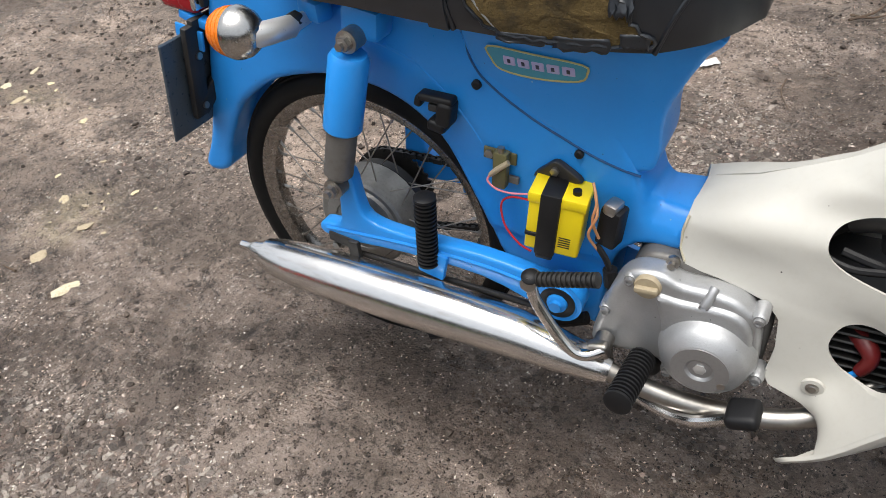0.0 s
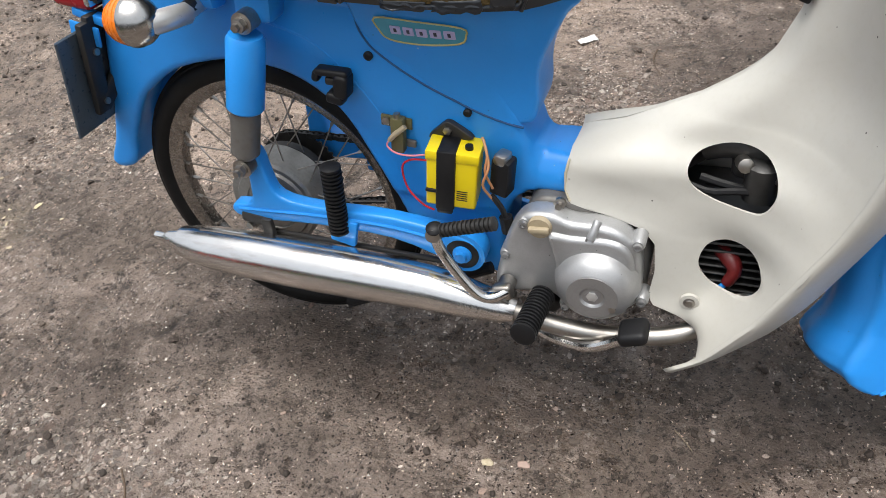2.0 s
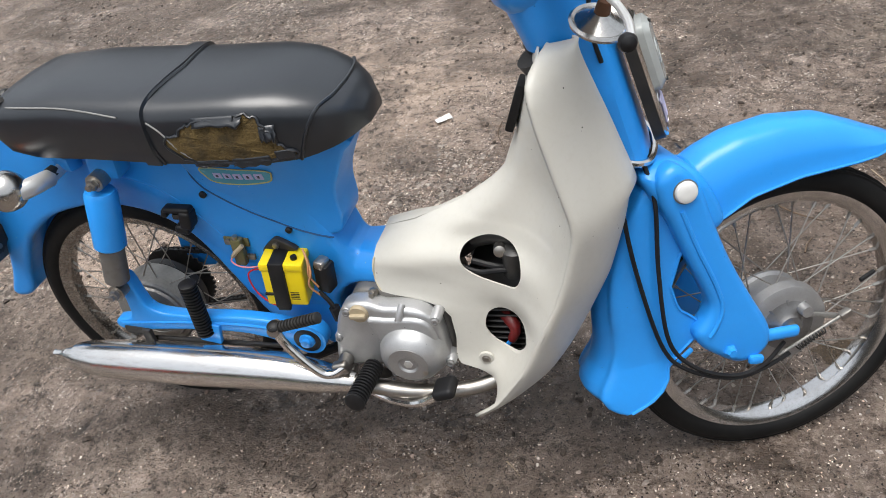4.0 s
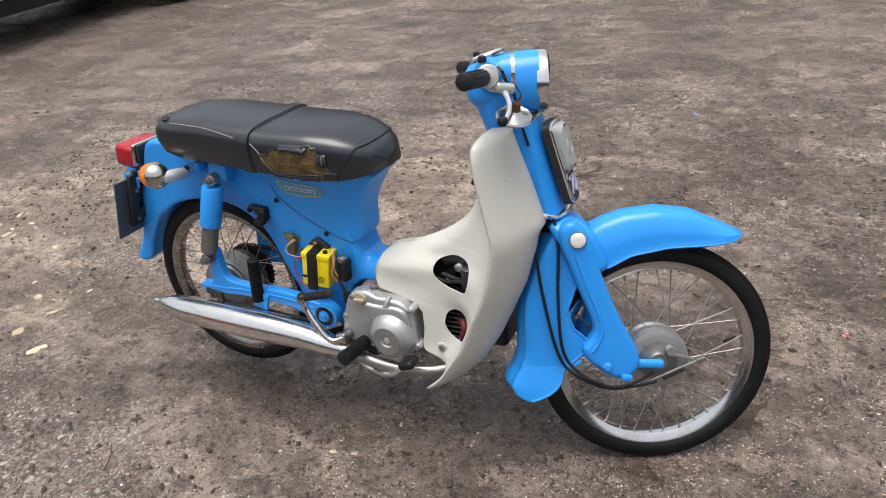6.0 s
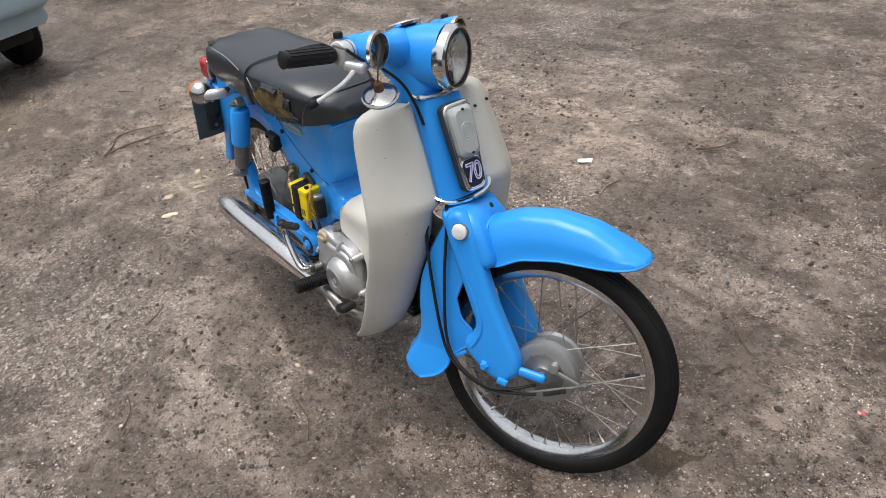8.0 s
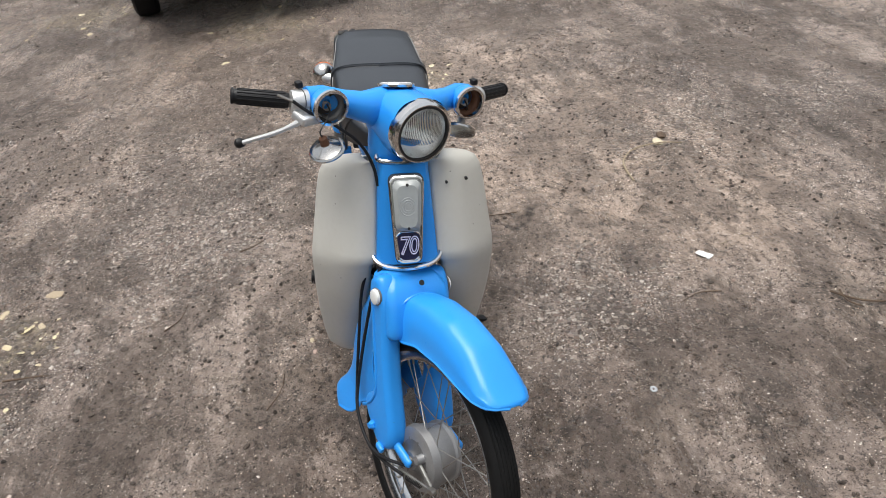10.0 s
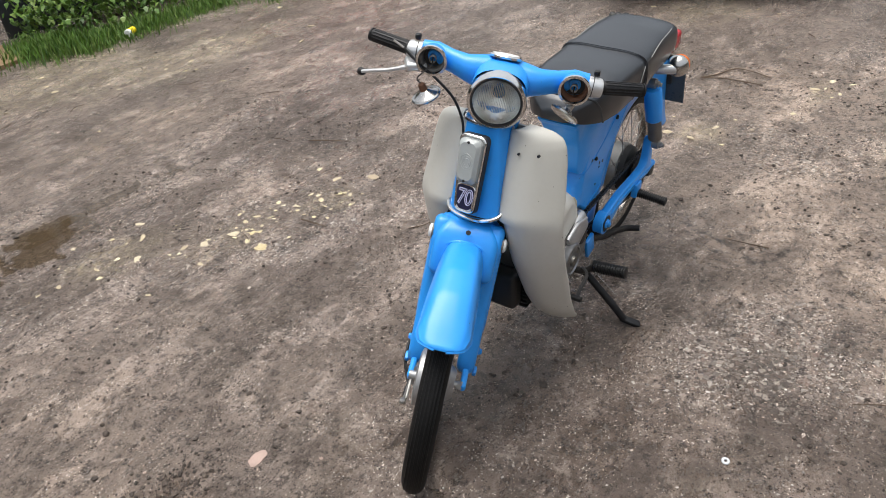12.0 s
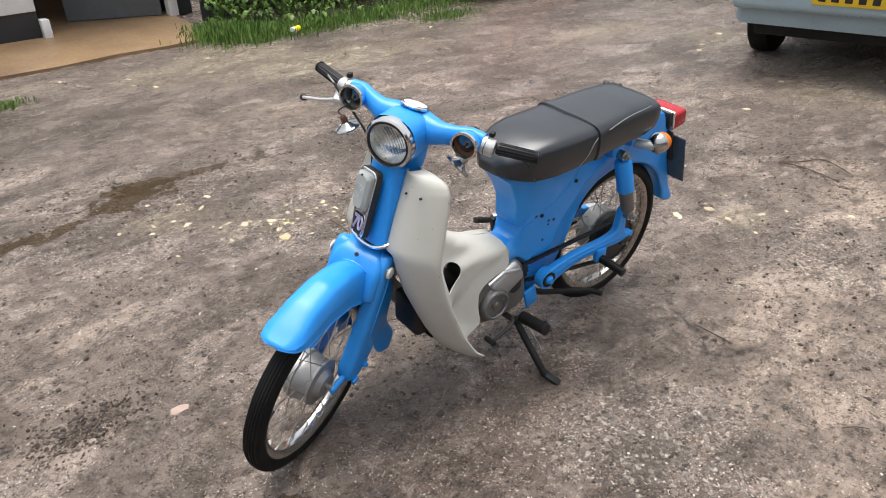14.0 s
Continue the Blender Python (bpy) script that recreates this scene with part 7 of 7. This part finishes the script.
for i in range(70):
    x, y, a, ln = rng.uniform(-3.5, 2.6), rng.uniform(-4.2, 3.4), rng.uniform(0, 6.28), rng.uniform(0.03, 0.16)
    if -0.3 < x < 1.5 and -0.35 < y < 0.4:
        continue
    bend = rng.uniform(-0.3, 0.3)
    twig([(x, y), (x + ln * 0.5 * math.cos(a + bend), y + ln * 0.5 * math.sin(a + bend)), (x + ln * math.cos(a), y + ln * math.sin(a))], rng.uniform(0.001, 0.0035))


def scrap(x, y, w, h, a, name, label, cat, mat, lift=0.006):
    bm = bmesh.new()
    g = [[bm.verts.new((x + (i / 7 - 0.5) * w * math.cos(a) - (j / 4 - 0.5) * h * math.sin(a), y + (i / 7 - 0.5) * w * math.sin(a) + (j / 4 - 0.5) * h * math.cos(a), gz(x, y) + lift + lift * noise.noise(Vector((i * 0.7, j * 0.9, x * 9))))) for j in range(5)] for i in range(8)]
    for i in range(7):
        for j in range(4):
            bm.faces.new((g[i][j], g[i + 1][j], g[i + 1][j + 1], g[i][j + 1]))
    return tagged(solid(link_mesh(name, bm, mat), 0.001), label, cat)


scrap(0.335, 1.095, 0.055, 0.030, 0.6, "paper_scrap", "crumpled white paper scrap on the dirt", "litter", PAPER)
PINKST = surface("pink_stone", (0.38, 0.27, 0.225), (0.28, 0.21, 0.17), 0.75, grain=120, blotch=30, amount=0.6, bump=0.3)
for x, y, r, mat, lab in ((1.45, -0.40, 0.022, PINKST, "flat pinkish stone pressed into dirt"), (0.49, -0.245, 0.007, PINKST, "small pink pebble on the dirt"), (0.43, -0.255, 0.007, TAN, "small tan pebble on the dirt"), (-0.55, 1.30, 0.02, BARK, "dark clod of earth on the dirt"), (-0.49, 1.26, 0.022, TAN, "sandy stone lying on the dirt"), (1.64, 0.58, 0.006, REDW, "tiny red plastic bit on dirt"), (1.02, 2.12, 0.008, BLUE, "tiny blue plastic bit on dirt")):
    bm = bmesh.new()
    bmesh.ops.create_icosphere(bm, subdivisions=2, radius=1.0)
    for v in bm.verts:
        v.co = Vector((x + v.co.x * r * 1.5, y + v.co.y * r, gz(x, y) + r * 0.1 + v.co.z * r * 0.45)) + v.normal * r * 0.3 * noise.noise(v.co * 2 + Vector((x, y, 0)))
    tagged(link_mesh("stone", bm, mat), lab, "stone")

# ---- parked vehicles ----
CARGLASS = surface("dark_car_glass", (0.02, 0.025, 0.03), (0.03, 0.03, 0.035), 0.08, bump=0.0)
HUBCAP = surface("silver_hubcap", (0.45, 0.45, 0.46), (0.3, 0.3, 0.3), 0.35, 0.5, bump=0.05)
tagged(link_mesh("washer", torus((0.90, 0.69, gz(0.90, 0.69) + 0.004), (0.1, 0.1, 1), 0.007, [(0.004, 0), (0.0025, 0.0015), (-0.0025, 0.0015), (-0.004, 0), (0, -0.001)], 20), HUBCAP), "small white ring lying on the dirt", "washer")
PLATEY = surface("yellow_plate", (0.75, 0.5, 0.02), (0.6, 0.4, 0.02), 0.4, bump=0.0, amount=0.2)
UNDER = surface("car_underside", (0.012, 0.012, 0.012), (0.03, 0.025, 0.02), 0.8)


def car(m, paint, label, category, tall=1.45, back=0.72, sill=0.22, bumper=0.575):
    """A parked vehicle, nose along x, the rear axle's middle over the origin."""
    c = thing("car", label, category, m)
    arch = lambda cx: [(cx + 0.36 * math.cos(a), 0.30 + 0.36 * math.sin(a)) for a in (math.pi * k / 10 for k in range(10, -1, -1))]
    side = [(-back, 0.42), (0.02 - back, 0.34), (-0.37, 0.30)] + arch(0.0)[1:-1] + [(0.36, sill), (2.04, sill)] + arch(2.4)[1:-1] + [(2.76, 0.24), (3.05, 0.30), (3.1, 0.5), (3.0, 0.75), (2.5, 0.90), (2.0, 0.95), (1.45, tall - 0.05), (0.4, tall), (0.27 - back, tall - 0.06), (0.04 - back, 0.95), (-back, 0.62)]
    part("body", slab([(p[0], p[1]) for p in side], -0.80, 0.80, 0.06, 4, lambda x, z: interp(z, [(0.2, 0.98), (0.6, 1.0), (0.9, 0.98), (tall, 0.76)])), paint, c, sharp=40)
    part("underside", rbox((3.2 + back - 0.6, 1.42, 0.12), pose(1.5 - back * 0.5, 0, 0.29), 0.02), UNDER, c)
    for x, nm in ((-back - 0.02, "rear_bumper"), (3.08, "front_bumper")):
        part(nm, rbox((0.16, 1.60, 0.24), pose(x, 0, bumper), 0.05, 4), paint, c)
    rear = part("plate", rbox((0.02, 0.52, 0.12), pose(-back - 0.105, 0, 0.585), 0.004), PLATEY, c, "yellow registration plate")
    for i in range(6):
        part("plate_bar", rbox((0.004, 0.045, 0.075), pose(-back - 0.117, -0.20 + i * 0.08, 0.585), 0.001), DARK, rear)
    for s in (-1, 1):
        part("tail_light", rbox((0.06, 0.16, 0.26), pose(0.02 - back, s * 0.66, 0.80), 0.02), RED, c)
        part("side_window", slab([(0.0, 0.95), (1.75, 0.95), (1.38, tall - 0.12), (0.15, tall - 0.10)], s * 0.70, s * 0.735, 0.004), CARGLASS, c)
        for x in (0.0, 2.4):
            w = part("wheel", lathe([(-0.09, 0.18), (-0.088, 0.27), (-0.07, 0.295), (0.0, 0.30), (0.07, 0.295), (0.088, 0.27), (0.09, 0.18)], (x, s * 0.755, 0.295), (0, s, 0), 40), TYRE, c)
            part("hubcap", lathe([(0.070, 0.222), (0.090, 0.220), (0.092, 0.206), (0.080, 0.196), (0.084, 0.150), (0.094, 0.120), (0.096, 0.085), (0.086, 0.075), (0.092, 0.066), (0.094, 0.02)], (x, s * 0.755, 0.295), (0, s, 0), 40), HUBCAP, w, "silver wheel trim")
            for k in range(6):
                a = 2 * math.pi * k / 6
                part("trim_slot", rbox((0.024, 0.012, 0.075), Matrix.Translation((x + 0.172 * math.cos(a), s * 0.841, 0.295 + 0.172 * math.sin(a))) @ Matrix.Rotation(-a, 4, "Y"), 0.008), DARK, w)
    part("rear_window", rbox((0.03, 1.1, 0.34), pose(0.12 - back, 0, 1.12, 0, 24, 0), 0.01), CARGLASS, c)
    return c


PALEBLUE = surface("pale_blue_car_paint", (0.32, 0.42, 0.47), (0.26, 0.33, 0.37), 0.3, grain=40, blotch=3, amount=0.4, bump=0.0)
WHITECAR = surface("white_car_paint", (0.72, 0.72, 0.71), (0.6, 0.6, 0.58), 0.3, grain=40, blotch=3, amount=0.4, bump=0.0)
REDCAR = surface("red_car_paint", (0.55, 0.03, 0.02), (0.4, 0.03, 0.02), 0.3, grain=40, blotch=3, amount=0.4, bump=0.0)
car(pose(-3.95, -0.78, -0.005, 0, 0, 191.5), PALEBLUE, "pale blue car parked with its back to the motorcycle", "car")
car(pose(-5.23, 4.754, -0.005, 0, 0, -101.5) @ Matrix.Scale(1.22, 4), WHITECAR, "white car with silver wheel trims parked broadside", "car", 1.45, 0.72, 0.34)
car(pose(-4.40, -5.32, -0.005, 0, 0, -90), REDCAR, "red car parked at the edge of the yard", "car", 1.45, 0.42, 0.22, 0.34)

# ---- garage and fence along the edge of the yard ----
CONCRETE = surface("stained_concrete", (0.27, 0.175, 0.095), (0.11, 0.065, 0.042), 0.4, grain=30, blotch=1.6, amount=0.8, bump=0.2, bump_dist=0.003)
CHAR = surface("dark_boards", (0.03, 0.033, 0.038), (0.05, 0.05, 0.05), 0.6, grain=30, blotch=4, amount=0.6, bump=0.2)
WHITEWALL = surface("white_paint", (0.75, 0.76, 0.77), (0.55, 0.54, 0.5), 0.5, grain=30, blotch=5, amount=0.5, bump=0.1)
GREYDOOR = surface("grey_door", (0.13, 0.14, 0.15), (0.09, 0.09, 0.09), 0.5, grain=40, blotch=4, amount=0.6)


def poly_slab(pts, z0, z1, name, mat, label, cat):
    bm = skin([[Vector((x, y, z0)) for x, y in pts], [Vector((x, y, z1)) for x, y in pts]])
    return tagged(link_mesh(name, bm, mat), label, cat, kind="structure")


apron_edge = [(3.2, -5.35), (1.6, -5.38), (1.08, -5.40), (0.6, -5.38), (0.1, -5.45), (-0.35, -5.42), (-0.75, -5.47), (-0.86, -5.9), (-0.95, -6.9), (-0.95, -11), (3.2, -11)]
poly_slab(apron_edge, -0.05, 0.025, "pavement", CONCRETE, "stained sandy concrete apron before the garage", "pavement")


def box_structure(name, x0, x1, y0, y1, z0, z1, mat, label, cat, bevel=0.01):
    return tagged(link_mesh(name, rbox((x1 - x0, y1 - y0, z1 - z0), pose((x0 + x1) / 2, (y0 + y1) / 2, (z0 + z1) / 2), bevel), mat), label, cat, kind="structure")


box_structure("wall_garage_side", 0.42, 3.3, -7.0, -6.82, 0.0, 2.4, CHAR, "dark boarded garage front", "wall")
box_structure("wall_garage_back", -1.1, 3.3, -11.2, -11.0, 0.0, 2.4, CHAR, "dark garage back wall", "wall")
box_structure("wall_garage_end", -1.2, -1.02, -11.0, -7.0, 0.0, 2.4, CHAR, "dark garage end wall", "wall")
box_structure("roof_garage", -1.3, 3.4, -11.3, -6.7, 2.4, 2.5, CHAR, "flat dark garage roof", "roof")
box_structure("trim_panel", 0.42, 0.80, -6.815, -6.79, 0.28, 1.3, WHITEWALL, "white painted panel on the garage", "panel")
box_structure("post", 0.34, 0.42, -6.86, -6.72, 0.02, 0.20, WHITEWALL, "white painted post foot at the garage", "post")
box_structure("post", -1.0, -0.90, -7.0, -6.86, 0.02, 2.4, WHITEWALL, "white painted garage door post", "post")
door = tagged(link_mesh("door_1", rbox((1.0, 0.05, 2.1), pose(-0.42, -7.25, 1.08, 0, 0, -28), 0.008), GREYDOOR), "grey garage door standing half open", "door", kind="structure")
for i in range(26):
    x = -1.15 - i * 0.15
    box_structure("fence", x - 0.072, x + 0.072, -6.42 + 0.008 * (i % 3), -6.39 + 0.008 * (i % 3), 0.0, 1.6, CHAR, "dark weathered boarded fence", "fence", 0.004)

# unseen dark walls added all round to block the low sky and deepen reflections
HORIZON_WALL = surface("horizon_wall_dark", (0.055, 0.050, 0.040), (0.030, 0.034, 0.024), 0.8, grain=12, blotch=1.2, amount=0.8, bump=0.2)
for nm, x0, x1, y0, y1 in (("unseen_wall_north", -17, 16, 15.0, 15.2), ("unseen_wall_south", -17, 16, -15.2, -15.0), ("unseen_wall_west", -17.2, -17.0, -15, 15), ("unseen_wall_east", 16.0, 16.2, -15, 15)):
    box_structure(nm, x0, x1, y0, y1, -0.3, 4.5, HORIZON_WALL, "unseen plain dark wall added to block the low sky", "wall")

LEAF = island_mat("green_leaves", [(0.03, 0.08, 0.010), (0.09, 0.19, 0.020), (0.16, 0.29, 0.035), (0.05, 0.12, 0.015), (0.22, 0.30, 0.07), (0.10, 0.20, 0.03)], 0.5)


def greenery(name, n, place, h, label, cat, broad=False):
    """Blades or small leaves on stems, as one mesh."""
    verts, faces = [], []
    for _ in range(n):
        x, y, k = place(rng)
        z0, a, hh = gz(x, y), rng.uniform(0, 6.28), h * k * rng.uniform(0.4, 1.1)
        lean = rng.uniform(0.05, 0.5) * hh
        w = (0.02 if broad else 0.005) * rng.uniform(0.7, 1.4)
        dx, dy = math.cos(a), math.sin(a)
        zb = z0 + (rng.uniform(0, 0.8) * hh if broad else 0)
        zt = zb + (0.04 if broad else hh)
        if broad:
            lean = rng.uniform(0.03, 0.06)
        b = len(verts)
        verts += [(x - dy * w * 0.3, y + dx * w * 0.3, zb), (x + dy * w * 0.3, y - dx * w * 0.3, zb), (x + dx * lean * 0.5 + dy * w, y + dy * lean * 0.5 - dx * w, (zb + zt) / 2 + 0.01), (x + dx * lean * 0.5 - dy * w, y + dy * lean * 0.5 + dx * w, (zb + zt) / 2 + 0.01), (x + dx * lean, y + dy * lean, zt)]
        faces += [(b, b + 1, b + 2, b + 3), (b + 3, b + 2, b + 4)]
    me = bpy.data.meshes.new(name)
    me.from_pydata(verts, [], faces)
    me.materials.append(LEAF)
    return tagged(new(name, me), label, cat, kind="stuff")


def along(cx, cy, sx, sy, k=1.0):
    return lambda r: (r.normal(cx, sx), r.normal(cy, sy), k)


greenery("grass", 2600, along(-0.98, -5.45, 0.16, 0.22), 0.13, "tuft of tall green grass by the concrete", "grass")
greenery("grass", 2200, along(-1.45, -5.30, 0.35, 0.13), 0.09, "low green grass along the fence", "grass")
greenery("grass", 2600, along(-2.7, -5.25, 0.7, 0.22), 0.09, "low green grass along the fence", "grass")
greenery("grass", 3000, lambda r: (r.uniform(-2.6, -1.0), -5.15 + r.normal(0, 0.13), 1.0), 0.05, "short bright grass at the edge of the dirt", "grass")
greenery("weeds", 3800, lambda r: (r.uniform(-4.6, -1.0), -6.2 + abs(r.normal(0, 0.32)), 1.0), 0.75, "rank green weeds before the fence", "weeds", True)
greenery("grass", 500, along(1.32, -4.5, 0.12, 0.05), 0.05, "small patch of green grass", "grass")
greenery("grass", 500, along(-2.95, -4.55, 0.2, 0.1), 0.06, "small patch of green grass", "grass")
can = thing("drink_can", "crushed yellow and white drink can on the grass edge", "can", pose(-1.48, -5.07, 0.035, 0, 0, 20))
part("can_body", lathe([(-0.06, 0.024), (-0.055, 0.032), (0.0, 0.031), (0.03, 0.033)], (0, 0, 0), (1, 0.15, 0), 20), YELLOW, can)
part("can_end", lathe([(0.03, 0.033), (0.055, 0.032), (0.06, 0.025)], (0, 0, 0), (1, 0.15, 0), 20), WHITEP, can)
